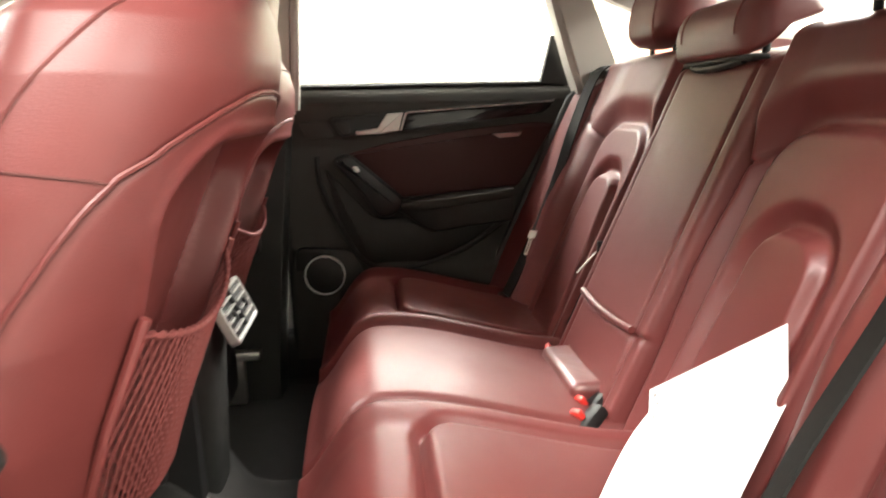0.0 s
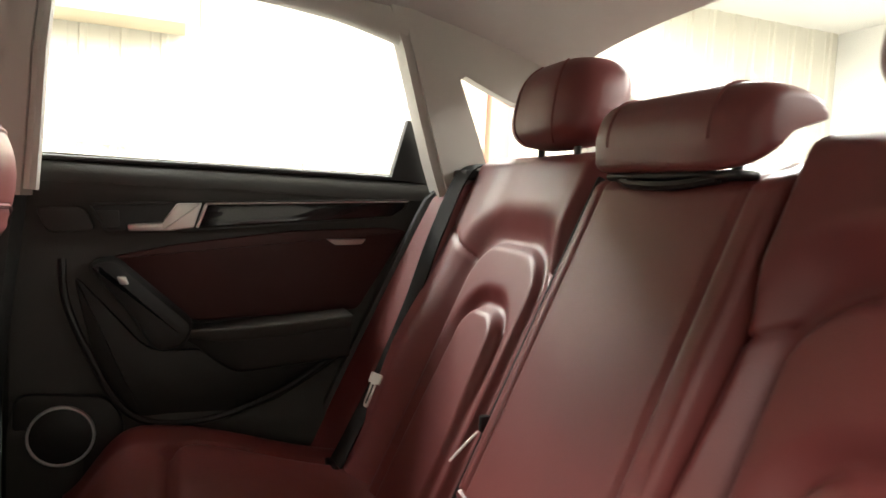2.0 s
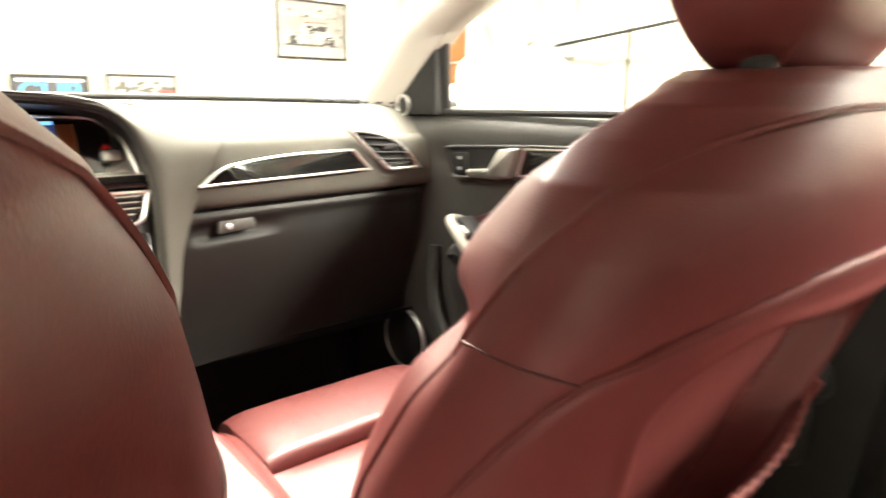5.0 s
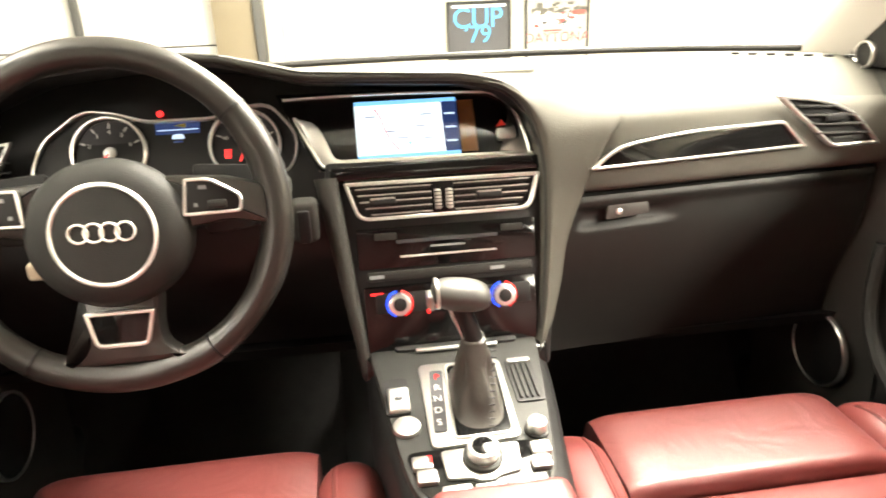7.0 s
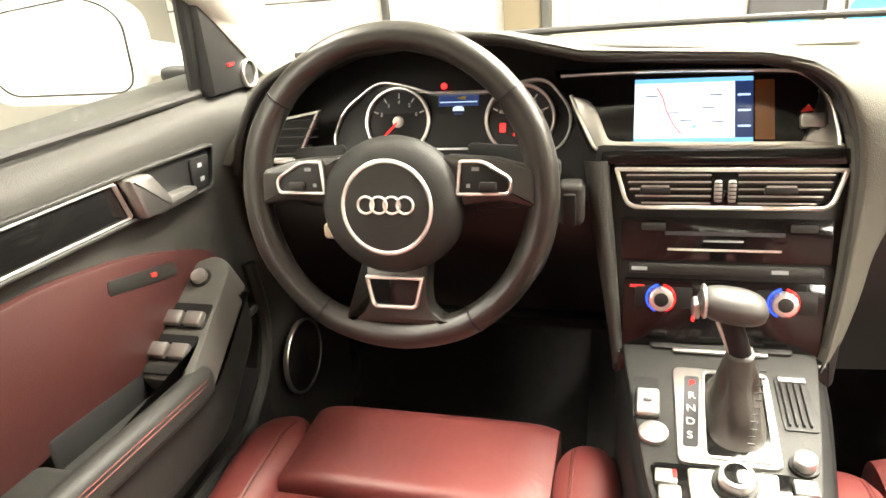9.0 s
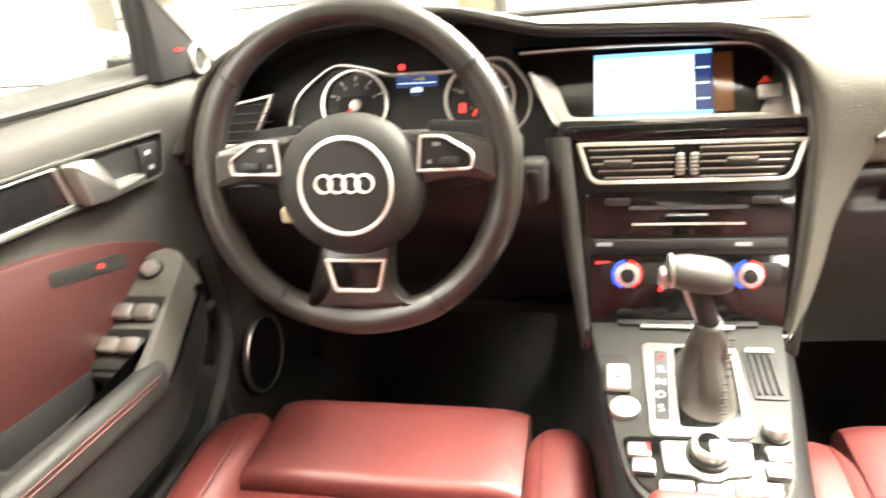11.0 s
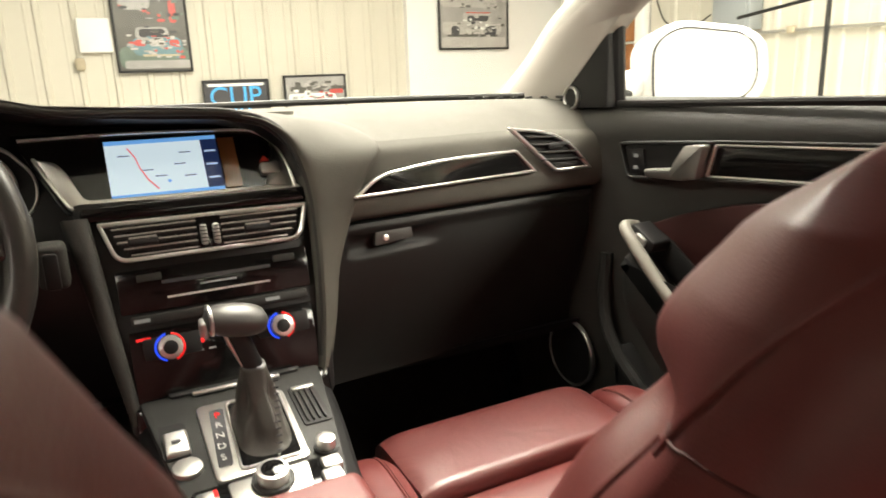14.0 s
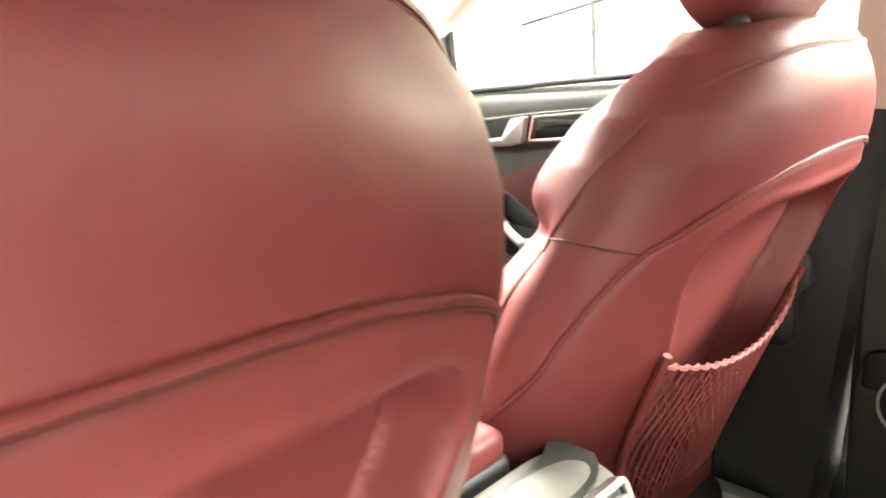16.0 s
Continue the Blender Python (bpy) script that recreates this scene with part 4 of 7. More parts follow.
        for i in range(25):
            v = 0.10 + 0.82 * i / 24
            y = 0.53 + 0.520 * v
            hi = (0.060 - 0.022 * sstep(0.45, 0.95, v)) * math.sqrt(max(0.01, 1 - max(0.0, (v - 0.80) / 0.20) ** 2.4))
            pip.append((s * (0.216 - 0.006 * v - 0.016), y, cush_z(y) - 0.028 - 0.012 * sstep(0.85, 1.0, v) + hi * 0.965))
        part("cushion_piping", tube(pip, 0.0022, n=6), LEATHER, st)
        part("cushion_seam", tube([Vector(p) + Vector((-0.0034 * s, 0, -0.0006)) for p in pip], 0.0011, n=6), SEAM, st, "dark seam beside the cushion piping")
        part("rail", merge(rbox((s * 0.205, 0.70, 0.392), (0.030, 0.54, 0.022), 0.004), rbox((s * 0.205, 0.50, 0.33), (0.026, 0.06, 0.12), 0.004), rbox((s * 0.205, 0.94, 0.33), (0.026, 0.06, 0.12), 0.004)), ALU, st, "steel seat rail on its feet")
        part("recliner_cover", rbox((s * 0.205, 0.575, 0.47), (0.02, 0.11, 0.09), 0.02, 3), BLACK, st, "black plastic hinge cover")
    part("seat_base", rbox((0, 0.74, 0.375), (0.38, 0.52, 0.13), 0.03, 3), BLACK, st, "black plastic seat base")
    for ch in st.children:
        if ch.name.split(".")[0] in ("seat_centre", "thigh_extension", "side_bolster", "rail", "seat_base", "cushion_piping", "cushion_seam"):
            ch.location.x += 0.0 if sx > 0 else -0.010
        else:
            ch.location += Vector((0, dy, dz))
    st.location.x = sx
    return st


# ---- rear bench ----
def back_y(z):
    return -0.200 - 0.44 * (z - 0.5)


def rear_bench():
    rb = thing("rear_bench", (0, -0.3, 0.27), "red leather rear bench with three headrests", "car seat")

    # side backrest: u across, v up; shoulder, horseshoe of bolster, recessed inner pad
    def side_back(s):
        x0, x1 = 0.161, 0.565

        def f(u, v):
            x = x0 + (x1 - x0) * u
            z = 0.455 + 0.630 * v
            xc = 0.317
            y = back_y(z) + 0.004
            y -= 0.030 * (1 - sstep(0.0, 0.035, x1 - x)) ** 2
            y -= (0.030 if s > 0 else 0.012) * (1 - sstep(0.0, 0.035 if s > 0 else 0.012, x - x0)) ** 2
            y -= 0.045 * sstep(0.95, 1.0, v) ** 2 + 0.10 * sstep(0.985, 1.0, v) ** 2
            dx = x - xc
            big = rrect(dx, z, 0.119, 0.30, 0.934 if s > 0 else 0.942, 0.074)
            y += 0.012 + 0.006 * sstep(0.09, 0.15, abs(dx)) * (1 - sstep(-0.03, 0.0, big))     # proud shoulder and bolsters
            y -= (0.027 if s > 0 else 0.044) * sstep(-0.070, 0.003, big)                     # sinks into the crease
            y += (0.013 if s > 0 else 0.021) * sstep(0.0, 0.013 if s > 0 else 0.010, big)                        # lip of the horseshoe
            inner = rrect(dx, z, 0.064 + 0.012 * sstep(0.80, 0.62, z), 0.30, 0.836 if s > 0 else 0.822, 0.050)
            fade = 0.45 + 0.55 * sstep(0.62, 0.80, z)
            y -= 0.018 * fade * sstep(-0.036, 0.001, inner)
            y += 0.021 * fade * sstep(0.0, 0.011, inner)
            y -= 0.008 * bell(z - 0.90 + 0.55 * (abs(dx) - 0.13) * (1 if dx < 0 else -1), 0.004) * sstep(0.118, 0.126, abs(dx))
            y += 0.012 * bell(z - 0.74, 0.09) * sstep(0.11, 0.17, abs(dx))
            return (s * x, y, z)
        return slab(f, 120, 150, (0, -0.09, -0.01))
    for s in (1, -1):
        part("backrest_side", side_back(s), LEATHER, rb, angle=1.2)

        def wing(u, v):
            z = 0.44 + 0.60 * v
            x = 0.572 + (0.098 - 0.030 * v ** 3) * u
            return (s * x, back_y(z) + 0.012 + 0.050 * u - 0.008 * u * u - 0.025 * bell(u, 0.12) - 0.05 * sstep(0.93, 1, v), z)
        part("side_wing", slab(wing, 16, 40, (0, -0.08, 0)), LEATHER, rb, "red leather side wing beside the door", angle=1.2)
        part("wing_piping", tube([(s * (0.672 - 0.030 * v ** 3), back_y(0.44 + 0.6 * v) + 0.052 - 0.05 * sstep(0.93, 1, v), 0.44 + 0.6 * v) for v in [i / 24 for i in range(25)]], 0.011, n=8), DARKTRIM, rb, "charcoal edge strip of the side wing")
        # belt slot trim on top
        part("belt_guide", rbox((s * 0.585, -0.425, 1.045), (0.07, 0.05, 0.018), 0.006, 2), BLACK, rb, "black plastic belt guide")

    def mid_back(u, v):
        x = -0.154 + 0.308 * u
        z = 0.50 + 0.55 * v
        y = back_y(z) + 0.020
        y -= 0.03 * (1 - sstep(0.0, 0.022, 0.154 - x)) ** 2 + 0.012 * (1 - sstep(0.0, 0.010, x + 0.154)) ** 2
        y += 0.006 * (1 - (x / 0.154) ** 2)
        y -= 0.05 * sstep(0.94, 1.0, v) ** 2
        y -= 0.010 * bell(z - 0.63, 0.004) + 0.004 * sstep(0.63, 0.62, z)
        y -= 0.005 * bell(abs(x) - 0.118, 0.003)
        return (x, y, z)
    part("backrest_middle", slab(mid_back, 60, 80, (0, -0.09, -0.01)), LEATHER, rb, "red leather middle backrest with fold-down armrest", angle=1.2)
    part("armrest_lip", tube([(x, back_y(0.635) + 0.022 + 0.006 * (1 - (x / 0.154) ** 2), 0.633 + 0.006 * (x / 0.12) ** 2) for x in [-0.118 + 0.236 * i / 12 for i in range(13)]], 0.006, n=8), LEATHER, rb)
    part("pull_handle", rbox((-0.010, back_y(1.034) + 0.024, 1.034), (0.215, 0.03, 0.009), 0.004, 3), BLACK, rb, "black pull strip under the middle headrest")
    part("pull_lip", tube(spline([(0.075, back_y(1.03) + 0.030, 1.031), (0.040, back_y(1.025) + 0.034, 1.0245), (-0.03, back_y(1.025) + 0.034, 1.0235), (-0.085, back_y(1.03) + 0.030, 1.031)], 6), 0.0055, n=8), BLACK, rb)
    # Black tube laid in the split to put in the gap's shade
    part("split_gap_shade", tube([(0.1575, back_y(z) + 0.004, z) for z in (0.56, 0.70, 0.84, 0.95, 1.035)], 0.0055, n=8), BLACK, rb, "black tube in place of the shade in the backrest gap")
    part("pull_strap", rbox((0.1575, back_y(0.71) + 0.012, 0.71), (0.010, 0.014, 0.022), 0.003), BLACK, rb, "small black release loop")
    part("strap_tongue", tube([(0.158, back_y(0.70) + 0.016, 0.70), (0.172, back_y(0.66) + 0.030, 0.658)], 0.0018, n=6), ALU, rb, "small metal latch tongue")

    # headrests
    def rest(cx, z0, h, w, dep, name):
        rings = []
        for k in range(23):
            v = k / 22
            e = math.sqrt(max(0.0, 1 - abs(2 * v - 1) ** 3.0))
            ww = w * (0.30 + 0.70 * e) * (1 - 0.10 * v)
            dd = dep * (0.22 + 0.78 * e)
            cy = -0.462 - 0.16 * (v * h)
            rings.append([(cx + ww * math.copysign(abs(math.cos(a)) ** 0.62, math.cos(a)), cy + dd * math.copysign(abs(math.sin(a)) ** 0.75, math.sin(a)), z0 + h * v) for a in [2 * math.pi * i / 48 for i in range(48)]])
        part(name, loft(rings), LEATHER, rb, "padded red leather headrest", angle=1.2)
        for s in (1, -1):
            part("post", tube([(cx + s * w * 0.45, -0.462, z0 - 0.05), (cx + s * w * 0.45, -0.462, z0 + 0.03)], 0.006, n=10), BLACK, rb)
            seam = []
            for i in range(21):
                v = 0.05 + 0.9 * i / 20
                e = math.sqrt(max(0.0, 1 - abs(2 * v - 1) ** 3.0))
                ww = w * (0.30 + 0.70 * e) * (1 - 0.10 * v) * 0.52
                dd = dep * (0.22 + 0.78 * e) * 0.955
                seam.append((cx + s * ww, -0.462 - 0.16 * v * h + dd, z0 + h * v))
            part("piping", tube(seam, 0.0024, n=6), LEATHER, rb)
    rest(0.325, 1.083, 0.140, 0.122, 0.062, "headrest")
    rest(-0.325, 1.083, 0.140, 0.122, 0.062, "headrest")

    # middle headrest: a low wedge that hangs over the front of the backrest
    def wedge(a):
        e = math.sqrt(max(0.0, 1 - abs(a) ** 7))
        prof = roundpoly([(-0.388, 1.036), (-0.384, 1.088), (-0.404, 1.126), (-0.452, 1.129), (-0.494, 1.117), (-0.507, 1.094), (-0.440, 1.072), (-0.412, 1.040)], [0.012, 0.03, 0.03, 0.03, 0.02, 0.010, 0.02, 0.012], 5)
        cy, cz_ = -0.452, 1.092
        return [(0.135 * a, cy + (y - cy) * (0.50 + 0.50 * e), cz_ + (z - cz_) * (0.45 + 0.55 * e)) for y, z in prof]
    part("headrest", loft([wedge(math.sin((i / 40 - 0.5) * math.pi)) for i in range(41)]), LEATHER, rb, "low wedge-shaped red leather middle headrest", angle=1.2)
    for s in (1, -1):
        edge = [Vector(p) for p in wedge(0.62)][6:22]
        part("piping", tube([Vector((s * p.x, p.y + 0.0005, p.z + 0.0006)) for p in edge], 0.0022, n=6), LEATHER, rb)
        part("post", tube([(s * 0.055, -0.455, 1.02), (s * 0.055, -0.455, 1.09)], 0.006, n=10), BLACK, rb)

    # cushion in three sections
    def cz(y):
        return 0.505 + 0.072 * sstep(-0.24, 0.14, y)

    def section(xa, xb, pad, s):
        def f(u, v):
            x = xa + (xb - xa) * u
            y = -0.235 + 0.495 * v
            z = cz(y) - 0.110 * sstep(0.13, 0.268, y) ** 1.7
            edge = min(x - xa, xb - x)
            z -= 0.020 * (1 - sstep(0.0, 0.030, edge)) ** 2
            if pad:
                k = rrect(x - (xa + xb) / 2 + s * 0.010, y, 0.150, -0.30, 0.098, 0.05)
                z -= 0.016 * bell(k + 0.003, 0.008)
                z += 0.007 * sstep(0.0, 0.012, k)
                z += 0.012 * sstep(0.14, 0.20, abs(x - (xa + xb) / 2))
            else:
                z += 0.018 * (1 - ((x - (xa + xb) / 2) / ((xb - xa) / 2)) ** 2) - 0.002
            return (x, y, z)

        return slab(f, 90, 90, (0, 0, -0.13))
    part("cushion", section(0.178, 0.62, True, 1), LEATHER, rb, "red leather right cushion with a pad outline", angle=1.2)
    part("cushion", section(-0.62, -0.178, True, -1), LEATHER, rb, "red leather left cushion with a pad outline", angle=1.2)
    part("cushion", section(-0.175, 0.175, False, 1), LEATHER, rb, "raised red leather middle cushion", angle=1.2)
    part("cushion_base", rbox((0, 0.05, 0.36), (1.24, 0.38, 0.17), 0.03, 3), LEATHER, rb, "red leather front skirt of the bench")
    # filler between the buckles
    part("buckle_bridge", rbox((0.0, -0.188, 0.528), (0.19, 0.075, 0.035), 0.014, 4), LEATHER_WORN, rb, "raised red leather bridge between the buckles")
    for x, y, tilt, lab in ((-0.150, -0.165, 28, "red release button"), (-0.105, -0.185, 18, "red release button"), (0.128, -0.196, -20, "red release button")):
        m = Matrix.Rotation(radians(-35), 3, "X") @ Matrix.Rotation(radians(tilt), 3, "Z")
        b = part("buckle", rbox((x, y, 0.514), (0.028, 0.050, 0.022), 0.006, 2, m), BLACK, rb, "black seat belt buckle")
        part("button", rbox((x + 0.002, y + 0.021, 0.523), (0.021, 0.010, 0.016), 0.003, 2, m), REDBTN, b, lab)
    return rb


def belt_strip(path, width, thick=0.0016, side=(1, 0, 0)):
    """Webbing swept along a path, its width along side."""
    w = Vector(side).normalized() * width / 2
    p = [Vector(q) for q in path]
    rings = []
    for i, c in enumerate(p):
        t = (p[min(i + 1, len(p) - 1)] - p[max(i - 1, 0)]).normalized()
        ww = (w - t * w.dot(t)).normalized() * width / 2
        n = t.cross(ww).normalized() * thick
        rings.append([c - ww - n, c + ww - n, c + ww + n, c - ww + n])
    return loft(rings)


def rear_belts():
    for s, z0 in ((1, 0.46), (-1, 0.42)):
        b = thing("seat_belt", (s * 0.5, -0.3, 0.5), "black webbing rear seat belt with a metal tongue", "seat belt", "rear seat belts")
        f = 0.0 if s > 0 else 0.032                           # the near belt hangs a little looser
        path = spline([(s * 0.566, -0.475, 1.066), (s * 0.562, -0.405, 1.050), (s * 0.558, -0.350 + f * 0.3, 0.93), (s * 0.556, -0.307 + f * 0.6 + (0.009 if s < 0 else 0), 0.80), (s * 0.548, -0.249 + f + (0.009 if s < 0 else 0), 0.66), (s * 0.535, -0.172 + f * 1.2, z0 + 0.05)], 8)
        part("webbing", belt_strip(path, 0.050, side=(1, 0.15, 0) if s > 0 else (0.88, -0.48, 0)), BELT, b)
        part("belt_anchor", rbox((s * 0.535, -0.168 + f * 1.2, z0 + 0.045), (0.060, 0.016, 0.030), 0.005, 2), BLACK, b, "black plastic belt anchor")
        if s < 0:
            continue
        m = frame_at((s * 0.548, -0.243, 0.664), (1, 0, -0.12), (0, -0.36, 0.93))
        part("tongue_bar", prism(roundpoly([(-0.034, -0.006), (0.034, -0.010), (0.036, 0.010), (-0.036, 0.012)], 0.005), 0.007, m, 0.002), PALEPLASTIC, b, "cream plastic bar of the belt tongue")
        part("tongue", bezel(roundpoly([(-0.013, -0.052), (0.013, -0.052), (0.014, -0.004), (-0.014, -0.004)], 0.005), 0.006, 0.003, m, 0.0006), PALEPLASTIC, b, "pale belt tongue with a slot")


def paper_sheet():
    p = thing("paper_sheet", (-0.38, -0.16, 0.53), "loose white paper sheet lying on the rear seat", "paper")

    def f(u, v):
        a, b = Vector((-0.263, -0.203, 0.607)), Vector((-0.395, -0.297, 0.734))
        p = a + (b - a) * u + Vector((-0.030, 0.012, -0.075)) * min(v, 0.35) / 0.35 * (0.35 + 0.65 * u)
        w = max(0.0, v - 0.35) / 0.65
        p += Vector((-0.14 + 0.03 * u, 0.115 + 0.02 * u, -0.030 - 0.055 * u)) * w + Vector((0, 0, 0.012 * math.sin(3.0 * w) * (1 - u)))
        return (p.x, p.y, p.z)
    part("sheet", slab(f, 24, 30, (0, 0.0006, 0.0003)), PAPER, p)
    for i, (a, b, la, lb) in enumerate(((0.05, 0.12, 0.012, 0.05), (0.07, 0.24, 0.012, 0.04), (0.06, 0.34, 0.012, 0.03), (0.08, 0.42, 0.010, 0.04))):
        part("print_mark", slab(lambda u, v: Vector(f(a + la * (u - 0.5), b + lb * (v - 0.5))) + Vector((-0.0010, 0.0012, 0.0008)), 2, 2, (0, 0.0003, 0.0002)), INK, p)


# ---- doors ----
DX = 0.68


def plate(s, pts, d, off=0.0, bevel=0.0, r=0.0, seg=5):
    """A plate on a door's inner face; pts as (y, z), off metres in from the door's plane."""
    m = frame_at((s * (DX - off), 0, 0), (0, -s, 0), (0, 0, 1))
    out = [(-s * y, z) for y, z in pts]
    if r:
        out = roundpoly(out, r, seg)
    return prism(out, d, m, bevel)


def rim(s, pts, width, d, off=0.0, r=0.0, bevel=0.0008):
    m = frame_at((s * (DX - off), 0, 0), (0, -s, 0), (0, 0, 1))
    out = [(-s * y, z) for y, z in pts]
    return bezel(roundpoly(out, r) if r else out, width, d, m, bevel)


def on_door(s, y, z, off=0.0):
    return (s * (DX - off), y, z)


def door_ring(s, y, z, r, w, d, off):
    return ring(frame_at(on_door(s, y, z, off), (0, -s, 0), (0, 0, 1)), r, w, d)


def speaker(ob, s, y, z, r, off=0.0):
    part("speaker_grille", disc(frame_at(on_door(s, y, z, off), (0, -s, 0), (0, 0, 1)), r - 0.003, 0.005, 40), BLACK, ob, "black speaker grille")
    part("speaker_ring", door_ring(s, y, z, r, 0.0045, 0.008, off), CHROME, ob, "thin metal ring round the speaker")


def rear_door(s):
    d = thing("rear_door", (s * 0.72, 0.34, 0.34), "charcoal rear door panel with red leather insert, closed", "car door")

    def body(u, v):
        y = 0.350 - 0.80 * u
        z = 0.34 + 0.697 * v
        inn = 0.010 * bell(z - 0.985, 0.03) - 0.030 * sstep(1.0, 1.037, z) ** 2
        inn += 0.022 * sstep(0.62, 0.56, z) * (1 - 0.0 * u)
        inn -= 0.012 * bell(z - 0.60, 0.012) * sstep(0.10, 0.16, y)
        inn += 0.012 * sstep(0.20, 0.26, y) * sstep(0.90, 0.80, z)
        inn += 0.006 * bell(z - 0.907, 0.012)
        return (s * (DX - inn), y, z)
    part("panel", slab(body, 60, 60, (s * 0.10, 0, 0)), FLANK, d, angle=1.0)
    def sill_pad(u, v):
        y, z = 0.346 - 0.79 * u, 0.990 + 0.049 * v
        return (s * (DX - 0.003 - 0.010 * bell(z - 0.985, 0.03) + 0.030 * sstep(1.0, 1.037, z) ** 2), y, z)
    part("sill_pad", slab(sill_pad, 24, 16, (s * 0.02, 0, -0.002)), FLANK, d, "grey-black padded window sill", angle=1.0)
    part("front_edge", tube([on_door(s, 0.352, z, 0.0 - 0.012 * sstep(0.98, 1.037, z)) for z in [0.36 + 0.0335 * i for i in range(21)]], 0.012, n=8), RUBBER, d, "black rubber door edge")
    def skin(u, v):
        z = 0.30 + 0.69 * v
        return (s * (0.80 - 0.035 * abs((z - 0.62) / 0.37) ** 2), 0.335 - 0.86 * u, z)
    part("outer_skin", slab(skin, 8, 14, (s * 0.012, 0, 0)), WHITEPAINT, d, "white painted outer door skin")
    strip = [(0.050, 0.962), (-0.322, 0.985), (-0.318, 0.972), (-0.296, 0.957), (0.064, 0.922)]
    part("trim_strip", plate(s, strip, 0.007, 0.006, 0.0015), PIANO, d, "glossy black lacquered trim strip")
    part("trim_line", tube([on_door(s, 0.052, 0.9645, 0.014), on_door(s, -0.14, 0.9765, 0.014), on_door(s, -0.328, 0.988, 0.014)], 0.0022, n=8), CHROME, d, "thin chrome line")
    part("trim_line", tube([on_door(s, 0.051, 0.963, 0.014), on_door(s, 0.065, 0.921, 0.014)], 0.003, n=8), CHROME, d)
    part("handle_recess", plate(s, [(0.237, 0.952), (0.055, 0.966), (0.07, 0.916), (0.212, 0.911)], 0.003, 0.007, 0, 0.008), BLACK, d, "black recess behind the handle")
    part("recess_rim", rim(s, [(0.243, 0.956), (0.050, 0.970), (-0.33, 0.992), (-0.33, 0.975), (-0.298, 0.952), (0.07, 0.914), (0.212, 0.906)], 0.005, 0.012, 0.004, 0.01), DARKTRIM, d)
    lever = plate(s, [(0.178, 0.923), (0.100, 0.931), (0.100, 0.914), (0.176, 0.911)], 0.0145, 0.012, 0.004, 0.004, 3)
    grip = plate(s, [(0.122, 0.930), (0.100, 0.963), (0.058, 0.966), (0.071, 0.920), (0.122, 0.913)], 0.016, 0.012, 0.004, 0.004, 3)
    part("handle", merge(lever, grip), ALU, d, "brushed aluminium door handle")
    part("lock_switch", plate(s, [(0.228, 0.944), (0.192, 0.946), (0.190, 0.918), (0.212, 0.916)], 0.004, 0.010, 0.001, 0.004), DARKTRIM, d)
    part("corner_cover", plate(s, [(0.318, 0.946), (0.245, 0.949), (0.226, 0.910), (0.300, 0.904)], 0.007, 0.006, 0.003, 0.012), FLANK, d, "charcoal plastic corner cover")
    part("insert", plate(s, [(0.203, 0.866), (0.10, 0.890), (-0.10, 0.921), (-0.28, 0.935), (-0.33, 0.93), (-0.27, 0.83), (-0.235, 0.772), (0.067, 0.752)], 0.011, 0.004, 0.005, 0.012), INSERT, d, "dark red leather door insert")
    part("courtesy_light", plate(s, [(-0.165, 0.909), (-0.245, 0.911), (-0.236, 0.900), (-0.185, 0.897)], 0.005, 0.014, 0.0015, 0.003), ALU, d, "small pale door light")
    part("grab_column", plate(s, [(0.240, 0.856), (0.196, 0.870), (0.063, 0.752), (0.080, 0.712), (0.128, 0.702), (0.165, 0.765)], 0.060, 0.0, 0.018, 0.02, 6), GLOVE, d, "black plastic grab column")
    part("window_switch", plate(s, [(0.190, 0.838), (0.176, 0.838), (0.170, 0.824), (0.184, 0.824)], 0.006, 0.058, 0.001, 0.003), ALU, d, "small metal window switch")

    def arm(t, lo, hi, inward):
        """A ring across the armrest; t runs from its tip to the rear."""
        y, top = 0.108 - 0.315 * t, 0.739 + 0.036 * t
        out = inward * (0.42 + 0.58 * sstep(0.0, 0.45, t))
        return [on_door(s, y, top - z, x) for x, z in roundpoly([(-0.01, hi), (-0.01, lo), (out * 0.93, lo), (out, hi)], [0.002, 0.002, 0.010 if lo > 0.01 else 0.006, 0.006], 4)]
    # Lit top and shaded underside are put in as two plastics
    part("armrest", loft([arm(i / 24, 0.026 * (1 - 0.5 * sstep(0.3, 0.0, i / 24)), 0.0, 0.092) for i in range(25)]), FLANK, d, "padded charcoal armrest", angle=1.0)
    part("armrest_base", loft([arm(i / 24, 0.012 + 0.072 * sstep(0.0, 0.4, i / 24), 0.010, 0.084) for i in range(25)]), GLOVE, d, angle=1.0)
    part("pocket", plate(s, [(0.262, 0.84), (0.14, 0.70), (0.06, 0.70), (-0.23, 0.72), (-0.20, 0.67), (-0.09, 0.60), (0.05, 0.556), (0.155, 0.57), (0.225, 0.68)], 0.010, 0.004, 0.004, 0.03), GLOVE, d, "black lower door pocket")
    part("pocket_rim", tube(spline([on_door(s, 0.278, 0.86, 0.004), on_door(s, 0.270, 0.79, 0.014), on_door(s, 0.233, 0.70, 0.024), on_door(s, 0.165, 0.59, 0.028), on_door(s, 0.05, 0.572, 0.028), on_door(s, -0.09, 0.619, 0.028), on_door(s, -0.20, 0.692, 0.022)], 8), 0.0065, n=8), GLOVE, d)
    part("speaker_pod", plate(s, [(0.345, 0.635), (0.20, 0.625), (0.175, 0.58), (0.175, 0.46), (0.345, 0.46)], 0.012, 0.018, 0.006, 0.03), GLOVE, d)
    speaker(d, s, 0.271, 0.562, 0.052, 0.031)
